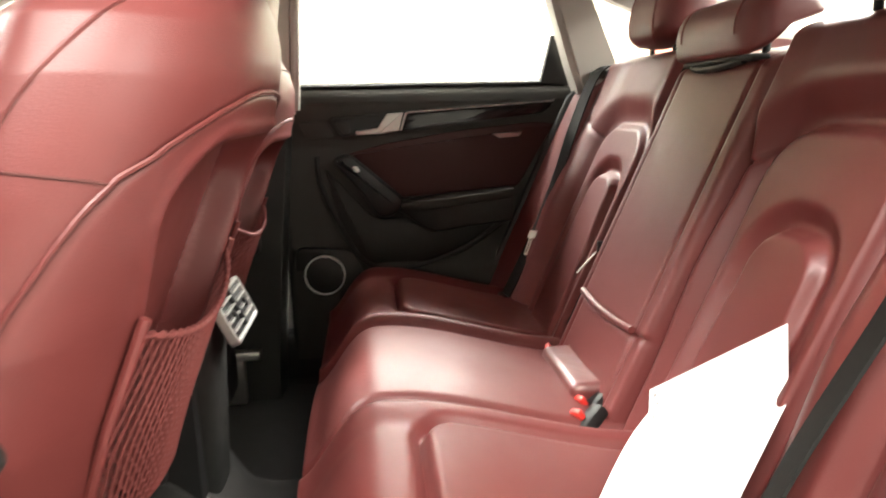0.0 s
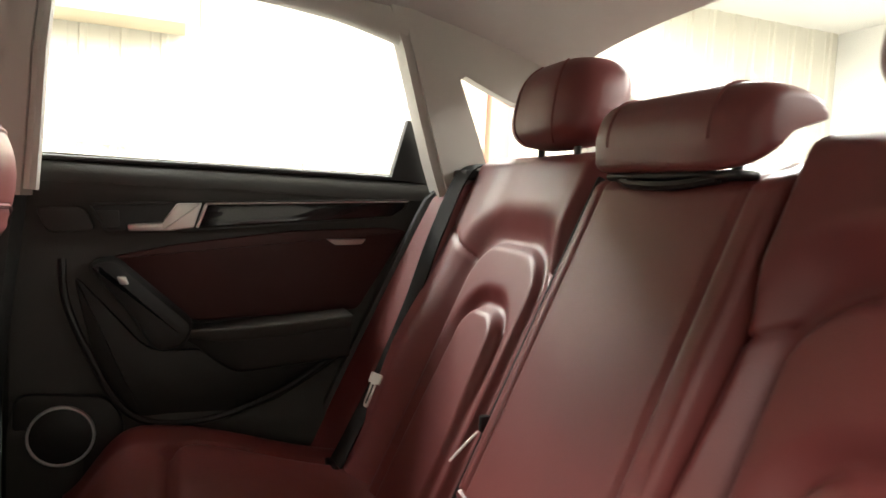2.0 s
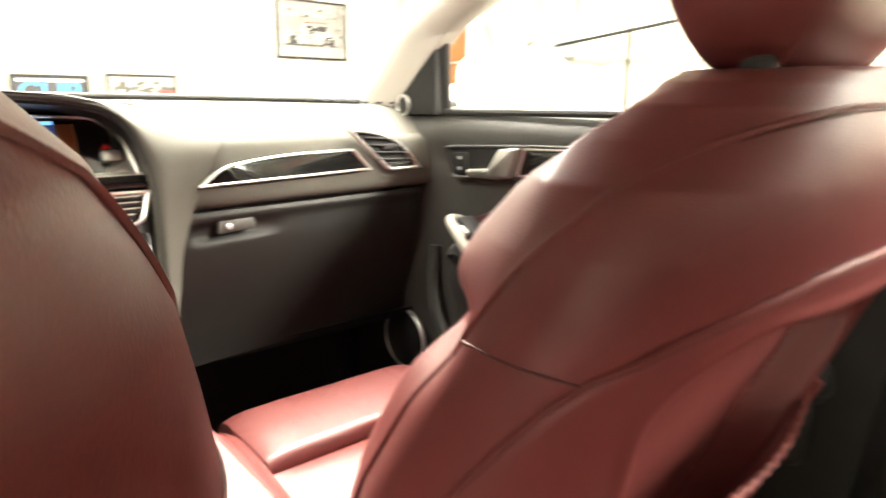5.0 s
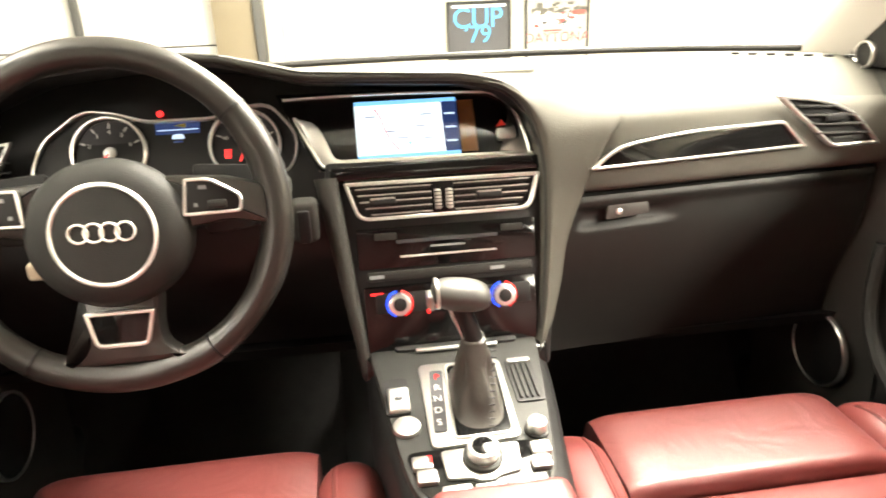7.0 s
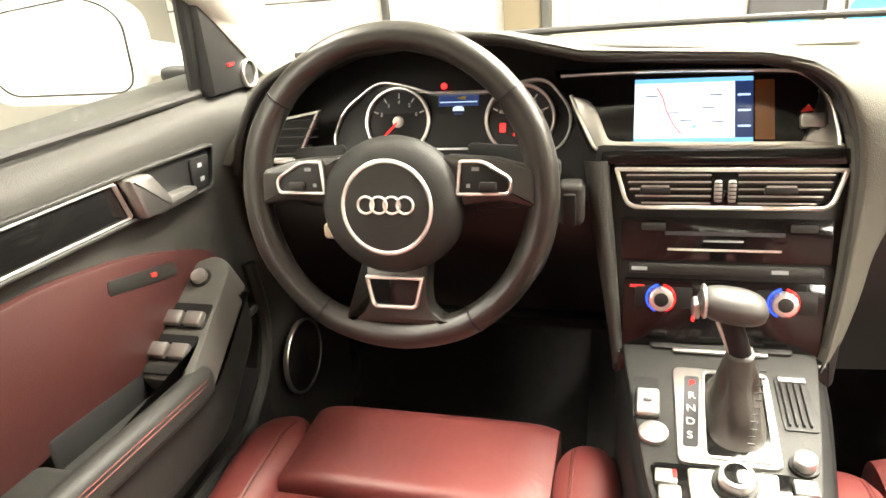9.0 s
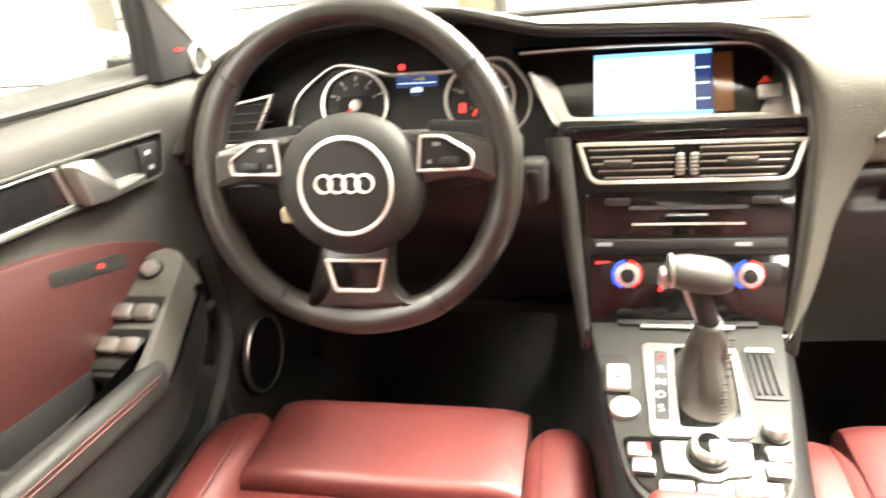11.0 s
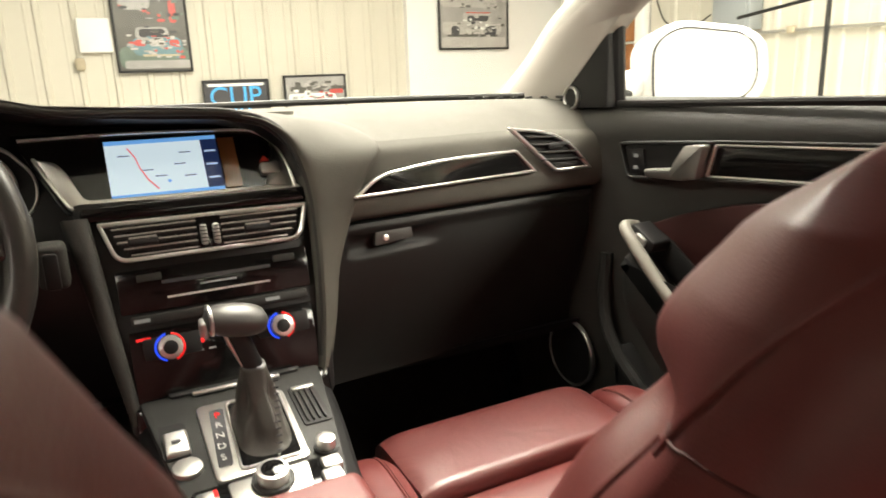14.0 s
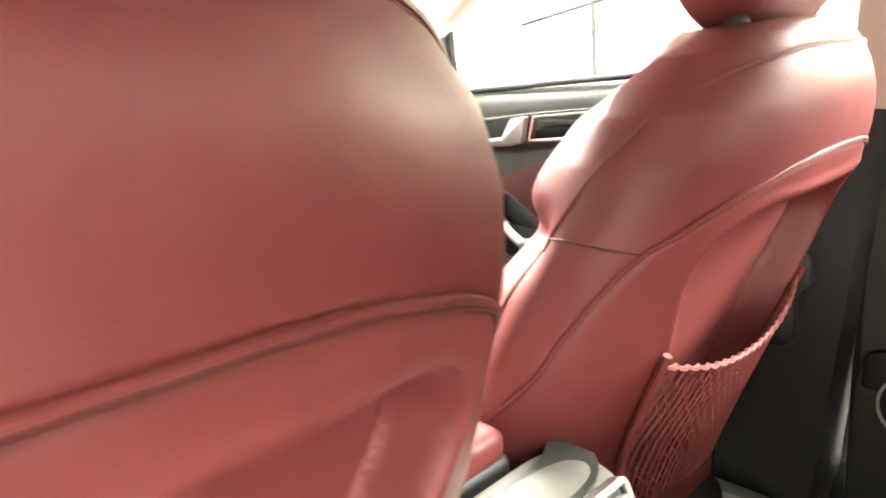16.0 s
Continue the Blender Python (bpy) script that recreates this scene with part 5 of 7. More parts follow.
    part("window_corner", plate(s, [(-0.296, 1.030), (-0.326, 1.150), (-0.335, 1.150), (-0.395, 1.02)], 0.020, -0.028, 0.003), BLACK, d, "black triangular window corner")
    part("window_seal", tube([on_door(s, 0.34, 1.030, -0.012), on_door(s, 0.0, 1.032, -0.014), on_door(s, -0.31, 1.032, -0.014)], 0.005, n=8), DARKTRIM, d)
    w = part("window_pane", plate(s, [(0.33, 1.0), (0.29, 1.37), (-0.20, 1.37), (-0.30, 1.28), (-0.30, 1.0)], 0.004, -0.034), GLASS, d, "clear side window glass")
    w.visible_shadow = False
    return d


def front_door(s):
    side = "driver" if s < 0 else "passenger"
    d = thing("front_door", (s * 0.72, 0.8, 0.34), f"charcoal {side} door panel with red leather insert, closed", "car door")

    def body(u, v):
        y = 1.40 - 1.005 * u
        z = 0.34 + 0.685 * v
        inn = 0.010 * bell(z - 0.975, 0.03) - 0.030 * sstep(0.99, 1.025, z) ** 2
        inn += 0.004 * sstep(0.62, 0.56, z)
        inn += 0.030 * sstep(1.12, 1.25, y) * sstep(1.03, 0.9, z)
        return (s * (DX - inn), y, z)
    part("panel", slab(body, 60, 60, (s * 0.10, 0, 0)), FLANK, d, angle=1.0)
    def skin(u, v):
        z = 0.30 + 0.69 * v
        return (s * (0.80 - 0.035 * abs((z - 0.62) / 0.37) ** 2), 1.42 - 1.07 * u, z)
    part("outer_skin", slab(skin, 8, 14, (s * 0.012, 0, 0)), WHITEPAINT, d, "white painted outer door skin")
    part("handle_recess", plate(s, [(1.115, 0.952), (0.93, 0.966), (0.942, 0.918), (1.098, 0.907)], 0.003, 0.009, 0, 0.010), BLACK, d, "black recess behind the handle")
    part("recess_rim", rim(s, [(1.126, 0.958), (0.92, 0.972), (0.40, 0.995), (0.40, 0.942), (0.945, 0.912), (1.104, 0.898)], 0.005, 0.013, 0.005, 0.014), DARKTRIM, d)
    lever = plate(s, [(1.054, 0.920), (0.972, 0.929), (0.972, 0.909), (1.050, 0.907)], 0.0165, 0.013, 0.005, 0.005, 3)
    grip = plate(s, [(0.998, 0.926), (0.972, 0.962), (0.934, 0.966), (0.947, 0.914), (0.998, 0.909)], 0.018, 0.013, 0.005, 0.005, 3)
    part("handle", merge(lever, grip), ALU, d, "brushed aluminium door handle")
    lock = part("lock_switch", plate(s, [(1.108, 0.946), (1.066, 0.950), (1.062, 0.910), (1.095, 0.907)], 0.005, 0.011, 0.001, 0.005), BLACK, d)
    for k in (0.938, 0.919):
        part("symbol", plate(s, [(1.088, k + 0.0025), (1.079, k + 0.003), (1.078, k - 0.0025), (1.087, k - 0.003)], 0.0008, 0.016), GREYBOX, lock)
    part("trim_strip", plate(s, [(0.925, 0.962), (0.40, 0.986), (0.40, 0.950), (0.938, 0.921)], 0.007, 0.006, 0.0015), PIANO, d, "glossy black lacquered trim strip")
    part("trim_line", tube([on_door(s, 0.926, 0.9645, 0.014), on_door(s, 0.40, 0.988, 0.014)], 0.0022, n=8), CHROME, d, "thin chrome line")
    part("trim_line", tube([on_door(s, 0.926, 0.963, 0.014), on_door(s, 0.939, 0.920, 0.014)], 0.003, n=8), CHROME, d)
    part("trim_line", tube([on_door(s, 0.939, 0.919, 0.014), on_door(s, 0.40, 0.948, 0.014)], 0.0016, n=8), CHROME, d)
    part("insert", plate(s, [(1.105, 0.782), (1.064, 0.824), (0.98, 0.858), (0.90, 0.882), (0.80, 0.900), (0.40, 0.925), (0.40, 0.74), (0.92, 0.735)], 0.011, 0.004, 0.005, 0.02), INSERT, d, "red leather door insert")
    # grab handle with the switch panel on its sloping top
    o = Vector(on_door(s, 1.045, 0.825, 0.035))
    back = Vector((0, -0.160, -0.086)).normalized()
    m = frame_at(o, (-s, 0, 0), -back) if s > 0 else frame_at(o, (1, 0, 0), -back)
    out = roundpoly([(-0.028, -0.014), (0.004, 0.004), (0.033, -0.018), (0.048, -0.190), (-0.042, -0.186)], [0.008, 0.03, 0.012, 0.012, 0.004], 6)
    if s < 0:
        part("switch_panel", moved(prism(out, 0.05, Matrix.Translation((0, 0, -0.05)), 0.008), m), LIGHTGREY, d, "grey switch panel on the door handle")
        loc = lambda u, v, h=0.0: m @ Matrix.Translation((u, v, h))
        part("mirror_knob", disc(loc(-0.003, -0.040), 0.0105, 0.010, 24, 0.002), CHROME, d, "chrome mirror adjuster knob")
        part("knob_base", disc(loc(-0.003, -0.040), 0.0145, 0.002, 24), BLACK, d)
        for v in (-0.100, -0.146):
            part("switch_well", moved(prism(roundpoly([(-0.026, v - 0.016), (0.034, v - 0.016), (0.034, v + 0.020), (-0.026, v + 0.020)], 0.004), 0.0015, Matrix()), m), BLACK, d, "black switch well")
            for u in (-0.011, 0.018):
                part("window_switch", moved(rbox((u, v - 0.004, 0.004), (0.025, 0.020, 0.011), 0.003, 2), m), ALU, d, "metal window switch")
        part("child_lock", moved(prism(roundpoly([(-0.026, -0.180), (0.036, -0.180), (0.036, -0.168), (-0.026, -0.168)], 0.005), 0.002, Matrix(), 0.0006), m), DARKTRIM, d, "child lock switch")
        part("memory_buttons", plate(s, [(0.99, 0.840), (0.875, 0.868), (0.872, 0.850), (0.99, 0.820)], 0.003, 0.013, 0.001, 0.006), GLOVE, d, "black seat memory buttons")
        part("memory_light", plate(s, [(0.952, 0.843), (0.942, 0.8455), (0.942, 0.840), (0.952, 0.8375)], 0.0006, 0.0162), REDBTN, d, "tiny red mark")
        part("boot_release", plate(s, [(1.142, 0.702), (1.112, 0.702), (1.112, 0.668), (1.142, 0.668)], 0.006, 0.012, 0.0015, 0.005), BLACK, d, "black boot release switch")
        part("release_button", plate(s, [(1.137, 0.698), (1.117, 0.698), (1.117, 0.686), (1.137, 0.686)], 0.006, 0.016, 0.002, 0.005), CHROME, d, "chrome boot release button")
    else:
        part("grab_bar", tube(spline([on_door(s, 1.062, 0.826, 0.030), on_door(s, 1.060, 0.829, 0.055), on_door(s, 1.035, 0.812, 0.064), on_door(s, 0.985, 0.772, 0.068), on_door(s, 0.93, 0.732, 0.070), on_door(s, 0.905, 0.722, 0.070)], 8), 0.010, n=10), BARGREY, d, "warm grey grab bar")
        part("switch_panel", plate(s, [(1.072, 0.800), (1.050, 0.836), (0.995, 0.812), (0.905, 0.752), (0.890, 0.708), (0.95, 0.715)], 0.004, 0.0155, 0.001, 0.010), BLACK, d, "black recess beside the grab bar")
        part("switch_pod", plate(s, [(1.058, 0.820), (1.046, 0.838), (0.996, 0.812), (1.008, 0.793)], 0.036, 0.0185, 0.004, 0.006), BLACK, d)
        part("window_switch", plate(s, [(1.036, 0.814), (1.030, 0.825), (1.011, 0.815), (1.017, 0.804)], 0.006, 0.054, 0.002, 0.003), ALU, d, "metal window switch")
    part("pull_cup", plate(s, [(0.90, 0.740), (0.74, 0.756), (0.74, 0.715), (0.90, 0.700)], 0.012, 0.004, 0.004, 0.010), BLACK, d, "black pull cup")
    mm = Matrix.Rotation(radians(-4), 3, "X")
    part("armrest", rbox(on_door(s, 0.66, 0.735, 0.078), (0.030, 0.52, 0.045), 0.014, 4, mm), DARKTRIM, d, "padded charcoal armrest")
    part("armrest_pad", rbox(on_door(s, 0.57, 0.728, 0.045), (0.095, 0.33, 0.045), 0.018, 4, mm), DARKTRIM, d)
    for k in (0.0, 0.006):
        part("stitching", tube([on_door(s, 0.90, 0.722 + k, 0.0925), on_door(s, 0.66, 0.741 + k, 0.0945), on_door(s, 0.42, 0.757 + k, 0.0935)], 0.0007, n=5), THREAD, d, "red stitched seam")
    part("armrest_base", plate(s, [(1.06, 0.80), (0.93, 0.705), (0.42, 0.735), (0.42, 0.62), (0.95, 0.60), (1.06, 0.70)], 0.066, 0.004, 0.022, 0.03), DARKTRIM, d)
    part("pocket", plate(s, [(1.10, 0.62), (1.04, 0.56), (0.95, 0.53), (0.42, 0.53), (0.42, 0.38), (1.10, 0.38)], 0.035, 0.004, 0.014, 0.03), BLACK, d, "black lower door pocket")
    part("pocket_rim", tube(spline([on_door(s, 1.152, 0.76, 0.012), on_door(s, 1.145, 0.68, 0.022), on_door(s, 1.115, 0.62, 0.032), on_door(s, 1.05, 0.565, 0.036), on_door(s, 0.95, 0.54, 0.036), on_door(s, 0.45, 0.535, 0.036)], 8), 0.011, n=8), DARKTRIM, d)
    speaker(d, s, 1.225, 0.548, 0.066, 0.028)
    part("corner_cover", plate(s, [(1.165, 1.012), (1.165, 1.20), (1.185, 1.20), (1.345, 1.04), (1.355, 1.005)], 0.03, -0.02, 0.006), BLACK, d, "black mirror corner cover")
    part("tweeter_ring", door_ring(s, 1.258, 1.028, 0.021, 0.004, 0.006, 0.010), CHROME, d, "chrome tweeter ring")
    part("tweeter", disc(frame_at(on_door(s, 1.258, 1.028, 0.008), (0, -s, 0), (0, 0, 1)), 0.018, 0.004, 28), RUBBER, d)
    if s < 0:
        part("alarm_light", plate(s, [(1.222, 1.050), (1.208, 1.050), (1.208, 1.046), (1.222, 1.046)], 0.003, 0.010), RED_LED, d, "small red light")
    part("window_seal", tube([on_door(s, 1.16, 1.018, -0.014), on_door(s, 0.8, 1.026, -0.014), on_door(s, 0.40, 1.032, -0.014)], 0.006, n=8), RUBBER, d)
    part("window_post", tube([on_door(s, 1.168, 1.01, -0.022), on_door(s, 1.160, 1.21, -0.006)], 0.011, n=8), BLACK, d, "black window post")
    w = part("window_pane", plate(s, [(1.17, 1.0), (1.17, 1.18), (0.85, 1.30), (0.45, 1.37), (0.39, 1.37), (0.41, 1.0)], 0.004, -0.034), GLASS, d, "clear side window glass")
    w.visible_shadow = False
    return d


def side_mirror(s):
    ob = thing("side_mirror", (s * 0.80, 1.34, 1.0), "white painted side mirror with folding housing", "mirror")
    a, b = (Vector((s * 0.900, 1.300, 1.070)), Vector((s * 1.105, 1.225, 1.070)))
    u = (b - a).normalized()
    c = (a + b) / 2
    w = Vector((0, 0, 1))
    m = frame_at(c, u * s, (0, 0, 1))          # normal to the rear
    if m.col[2].to_3d().y > 0:
        m = frame_at(c, -u * s, (0, 0, 1))
    sg = -1 if (m.col[0].to_3d().x > 0) != (s > 0) else 1
    base = [(-0.094, -0.072), (0.085, -0.060), (0.108, -0.02), (0.100, 0.045), (0.07, 0.070), (-0.05, 0.084), (-0.098, 0.05)]
    base = [(sg * x * 1.18, y * 1.10) for x, y in base]
    o = roundpoly(base, 0.045, 6)
    n = len(o)
    if sum(o[i][0] * o[(i + 1) % n][1] - o[(i + 1) % n][0] * o[i][1] for i in range(n)) < 0:
        o = o[::-1]
    rings = [[m @ Vector(((p[0] * k + 0.011 * w_) * 1.0 + q * 0.01 * sg, p[1] * k - 0.003 * abs(w_), -h)) for p in o] for k, h, q, w_ in ((0.99, -0.004, 0, sg), (1.06, 0.0, 0, sg), (1.12, 0.02, 0, sg), (1.10, 0.05, 0, sg), (0.94, 0.085, -1, 0), (0.62, 0.11, -2, 0), (0.25, 0.12, -2, 0))]
    part("housing", loft(rings), WHITEPAINT, ob, angle=1.0)
    part("glass_rim", bezel(inset(o, 0.006), 0.003, 0.006, m, 0.001), BLACK, ob, "black rim of the mirror")
    part("mirror_glass", prism(inset(o, 0.010), 0.0045, m), MIRROR, ob, "clear mirror glass")
    part("arm", tube([(s * 0.76, 1.33, 1.035), (s * 0.84, 1.345, 1.04), (s * 0.93, 1.35, 1.05)], [0.022, 0.026, 0.032], n=12), WHITEPAINT, ob)
    part("arm_base", rbox((s * 0.80, 1.335, 1.022), (0.12, 0.07, 0.028), 0.01, 3), BLACK, ob, "black plastic mirror foot")


# ---- dashboard ----
HOOD = [(-0.66, 1.150, 0.90), (-0.630, 1.135, 0.965), (-0.575, 1.125, 1.030), (-0.48, 1.120, 1.068), (-0.37, 1.118, 1.080), (-0.26, 1.120, 1.074), (-0.165, 1.127, 1.050), (-0.06, 1.134, 1.043), (0.03, 1.134, 1.038), (0.078, 1.129, 1.027), (0.107, 1.123, 1.004), (0.123, 1.117, 0.966), (0.130, 1.109, 0.925), (0.131, 1.100, 0.880), (0.128, 1.088, 0.828), (0.123, 1.076, 0.772), (0.114, 1.062, 0.718)]


def hood_edge(x):
    """y and z of the brow over the cockpit at x."""
    for a, b in zip(HOOD, HOOD[1:]):
        if a[0] <= x <= b[0] and b[0] > a[0]:
            t = (x - a[0]) / (b[0] - a[0])
            return a[1] + (b[1] - a[1]) * t, a[2] + (b[2] - a[2]) * t
    return 1.13, 0.95


def face_y(x):
    return 1.112 + 0.09 * x


def stack(x, s, h=0.0):
    """A point of the centre stack's face: x across, s up along it from the climate knobs, h out of it."""
    return Vector((x, 1.09 + 0.29 * s - 0.957 * h, 0.765 + 0.957 * s + 0.29 * h))


STACK = frame_at((0, 1.09, 0.765), (1, 0, 0), (0, 0.29, 0.957))


def on_stack(geo):
    return moved(geo, STACK)


def quad(x0, x1, y0, y1):
    return [(x0, y0), (x1, y0), (x1, y1), (x0, y1)]


def dashboard():
    d = thing("dashboard", (0, 1.3, 0.6), "charcoal soft dashboard with glossy trim and chrome vents", "dashboard")

    def top(u, v):
        x = -0.70 + 1.40 * u
        ws = 1.52 - 0.14 * (x / 0.66) ** 2
        if x > 0.09:
            k = sstep(0.09, 0.26, x)
            ye = 1.1305 + (face_y(x) + 0.028 - 1.1305) * k
            ze = 1.0235 + (0.985 - 0.01 * sstep(0.45, 0.68, x) - 1.0235) * k
        else:
            ye, ze = hood_edge(max(-0.655, x))
            ye += 0.004
            ze += 0.006
        y = ye + (ws - ye) * v
        base = 1.030 - 0.006 * (x / 0.66) ** 2
        z = ze + (base - ze) * (1 - (1 - v) ** 2.6 if ze < base else sstep(0.0, 0.45 + 0.50 * sstep(-0.10, -0.22, x), v)) + 0.006 * math.sin(math.pi * v) * sstep(0.1, 0.3, x)
        return (x, y, z)

    def right_face(u, v):
        x = 0.128 + 0.562 * u
        yt = face_y(x)
        prof = spline([(0.028, 0.985, 0), (0.012, 0.972, 0), (0.004, 0.945, 0), (0.0, 0.91, 0), (0.004, 0.886, 0), (0.022, 0.876, 0)], 6)
        p = prof[min(len(prof) - 1, int(round(v * (len(prof) - 1))))]
        _, ye, ze = top((x + 0.70) / 1.40, 0)                # the face starts at the edge of the pad
        return (x, yt + p.x + (ye - yt - 0.029) * (1 - v) ** 2, p.y + (ze - 0.9845) * (1 - v) ** 1.5)
    
    def tucked(f):
        """The same skin, drawn back where the flank of the stack covers it."""
        def g(u, v):
            x, y, z = f(u, v)
            k = (1 - sstep(0.175, 0.235, x)) * sstep(0.085, 0.10, x) * sstep(0.905, 0.94, z) * (1 - sstep(1.17, 1.21, y))
            return (x, y + 0.016 * k, z - 0.014 * k)
        return g
    part("top_pad", slab(tucked(top), 110, 34, (0, 0.012, -0.006)), DASHTOP, d, "grey-black grained dash top", angle=1.1)
    part("front_face", slab(tucked(right_face), 60, 30, (0, 0.03, -0.012)), DASHTOP, d, angle=1.0)

    def glove(u, v):
        x = 0.135 + 0.53 * u
        z = 0.874 - 0.26 * v
        y = face_y(x) + 0.010 + 0.055 * sstep(0.15, 1.0, v) - 0.006 * bell(v - 0.03, 0.03)
        edge = min(u, 1 - u)
        y += 0.02 * (1 - sstep(0, 0.03, edge)) ** 2
        y += 0.012 * sstep(0.0, 0.01, rrect(x - 0.265, z - 0.0, 0.085, 0.826 - 0.02 * (0.3 - x), 0.858, 0.012)) * sstep(0.35, 0.28, x)
        return (x, y, z)
    part("glovebox", slab(glove, 70, 50, (0, 0.05, 0)), GLOVE, d, "charcoal glovebox lid", angle=1.0)
    m = frame_at((0.254, face_y(0.254) + 0.013, 0.851), (1, 0.09, 0.10), (0, 0.16, 1))
    part("glovebox_handle", prism(roundpoly([(-0.033, -0.010), (0.033, -0.0125), (0.033, 0.0105), (-0.026, 0.0115)], 0.005), 0.006, m, 0.002), KNOBGREY, d, "satin metal glovebox handle with lock")
    part("glovebox_lock", disc(m @ Matrix.Translation((-0.012, -0.002, 0.006)), 0.0045, 0.002, 20), CHROME, d)
    part("lower_panel", slab(lambda u, v: (0.13 + 0.54 * u, face_y(0.3) + 0.07 + 0.50 * v, 0.622 - 0.14 * v), 6, 4, (0, 0.01, -0.02)), BLACK, d)
    part("lower_panel", slab(lambda u, v: (-0.66 + 0.55 * u, 1.24 + 0.42 * v, 0.64 - 0.12 * v), 6, 4, (0, 0.01, -0.02)), BLACK, d)
    # long lacquer trim and outer vent on the passenger side
    q = lambda x, z: Vector((x, face_y(x), z))
    U, V = Vector((1, 0.09, 0)).normalized(), Vector((0, 0.06, 1)).normalized()
    mt = frame_at(q(0.35, 0.93) + Vector((0, -0.001, 0)), U, V)
    to = lambda pts: [((x - 0.35) * 1.004, z - 0.93) for x, z in pts]
    trim = roundpoly(to([(0.190, 0.913), (0.230, 0.943), (0.33, 0.955), (0.476, 0.957), (0.516, 0.918)]), [0.006, 0.03, 0.08, 0.006, 0.004], 6)
    part("lacquer_trim", prism(trim, 0.004, mt, 0.001), PIANO, d, "glossy black lacquered trim panel")
    part("trim_frame", bezel(trim, 0.0042, 0.008, mt, 0.001), CHROME, d, "bright chrome frame")
    vent = to([(0.458, 0.992), (0.53, 0.984), (0.585, 0.963), (0.632, 0.914), (0.552, 0.914)])
    vr = roundpoly(vent, [0.006, 0.04, 0.05, 0.006, 0.01], 6)
    mv = mt @ Matrix.Translation((0, 0, 0.004))
    air_vent(d, vr, mv, to, [(0.975, 0.492, 0.560), (0.962, 0.503, 0.586), (0.949, 0.515, 0.600), (0.936, 0.526, 0.612)])
    part("vent_plate", prism(roundpoly(to([(0.552, 0.929), (0.618, 0.929), (0.628, 0.918), (0.556, 0.918)]), 0.002), 0.004, mv, 0.001), DARKTRIM, d)
    part("vent_tab", moved(rbox((0, 0, 0), (0.034, 0.012, 0.008), 0.002), mv @ Matrix.Translation((*to([(0.553, 0.957)])[0], 0.006))), BLACK, d)
    # demister slots and speaker lid on top
    for i in range(7):
        x = 0.50 + 0.016 * i
        part("demister_slot", rbox((x, 1.33 - 0.022 * i, 1.0335), (0.010, 0.010, 0.004), 0.001), BLACK, d)
    part("speaker_lid", prism(roundpoly(quad(-0.165, 0.165, -0.060, 0.060), 0.028), 0.013, frame_at((0, 1.335, 1.0170), (1, 0, 0), (0, 1, -0.02)), 0.002), DASHTOP, d, "raised centre speaker lid")
    part("base_seal", tube(spline([(-0.66, 1.385, 1.032), (-0.4, 1.475, 1.036), (0, 1.515, 1.038), (0.4, 1.475, 1.036), (0.66, 1.385, 1.032)], 8), 0.006, n=8), RUBBER, d, "black windscreen seal")
    # brow over the cockpit
    pts = spline(HOOD, 6)
    part("brow", tube([p + Vector((0.002 * sstep(0.60, 0.75, i / len(pts)), 0.009, 0.001)) for i, p in enumerate(pts)], 0.0055, n=12), FLANK, d, "soft brow round the cockpit", angle=1.4)
    # flank that runs from the brow down the right side of the stack
    right = [(0.055, 1.133, 1.034), (0.082, 1.129, 1.026), (0.110, 1.124, 1.003), (0.125, 1.118, 0.966), (0.131, 1.110, 0.925), (0.131, 1.101, 0.880), (0.128, 1.089, 0.828), (0.123, 1.077, 0.772), (0.114, 1.063, 0.718), (0.108, 1.058, 0.694)]
    on_top = lambda x, v: Vector(top((x + 0.70) / 1.40, v)) + Vector((0, 0, 0.0012))
    on_face = lambda x, v: Vector(right_face((x - 0.128) / 0.562, v)) + Vector((0, -0.0012, 0))
    outer = [on_top(0.085, 0.30), on_top(0.150, 0.28), on_top(0.215, 0.20), on_face(0.245, 0.10), on_face(0.215, 0.42), on_face(0.192, 0.72), Vector((0.162, 1.112, 0.828)), Vector((0.150, 1.100, 0.772)), Vector((0.133, 1.084, 0.716)), Vector((0.116, 1.070, 0.692))]
    ins, outs = spline(right, 6), spline(outer, 6)
    rings = []
    for i, (p, q) in enumerate(zip(ins, outs)):
        k, hi = sstep(0, 14, i), sstep(30, 14, i)
        e = q - p
        rings.append(spline([p + Vector((-0.006 * k, 0.045, -0.008 * (1 - k))), p + Vector((-0.004 * k, 0.012, -0.005 * (1 - k))), p + Vector((0.001 * k, 0.001, 0)), p + e * 0.14 + Vector((0, -0.004 * k, 0.002 * (1 - k))), p + e * 0.45 + Vector((0.001, -0.002 * k, 0.004 * hi + 0.001)), p + e * 0.78 + Vector((0, -0.001 * k, 0.003 * hi)), q + Vector((0, 0.0012 * k, -0.003 * (1 - k))), q + Vector((0.004 * k, 0.030 * k + 0.004, -0.010 * (1 - k)))], 4))
    part("stack_flank", loft(rings), DASHTOP, d, "soft grained flank beside the centre stack", angle=1.4)
    # cockpit lining behind the instruments
    part("cockpit_lining", slab(lambda u, v: (-0.655 + 0.80 * u, 1.255 - 0.10 * (1 - v), 0.865 + (min(1.052, hood_edge(max(-0.655, min(0.145, -0.655 + 0.80 * u)))[1] - 0.006) - 0.865) * v), 60, 6, (0, 0.02, 0)), BLACK, d)
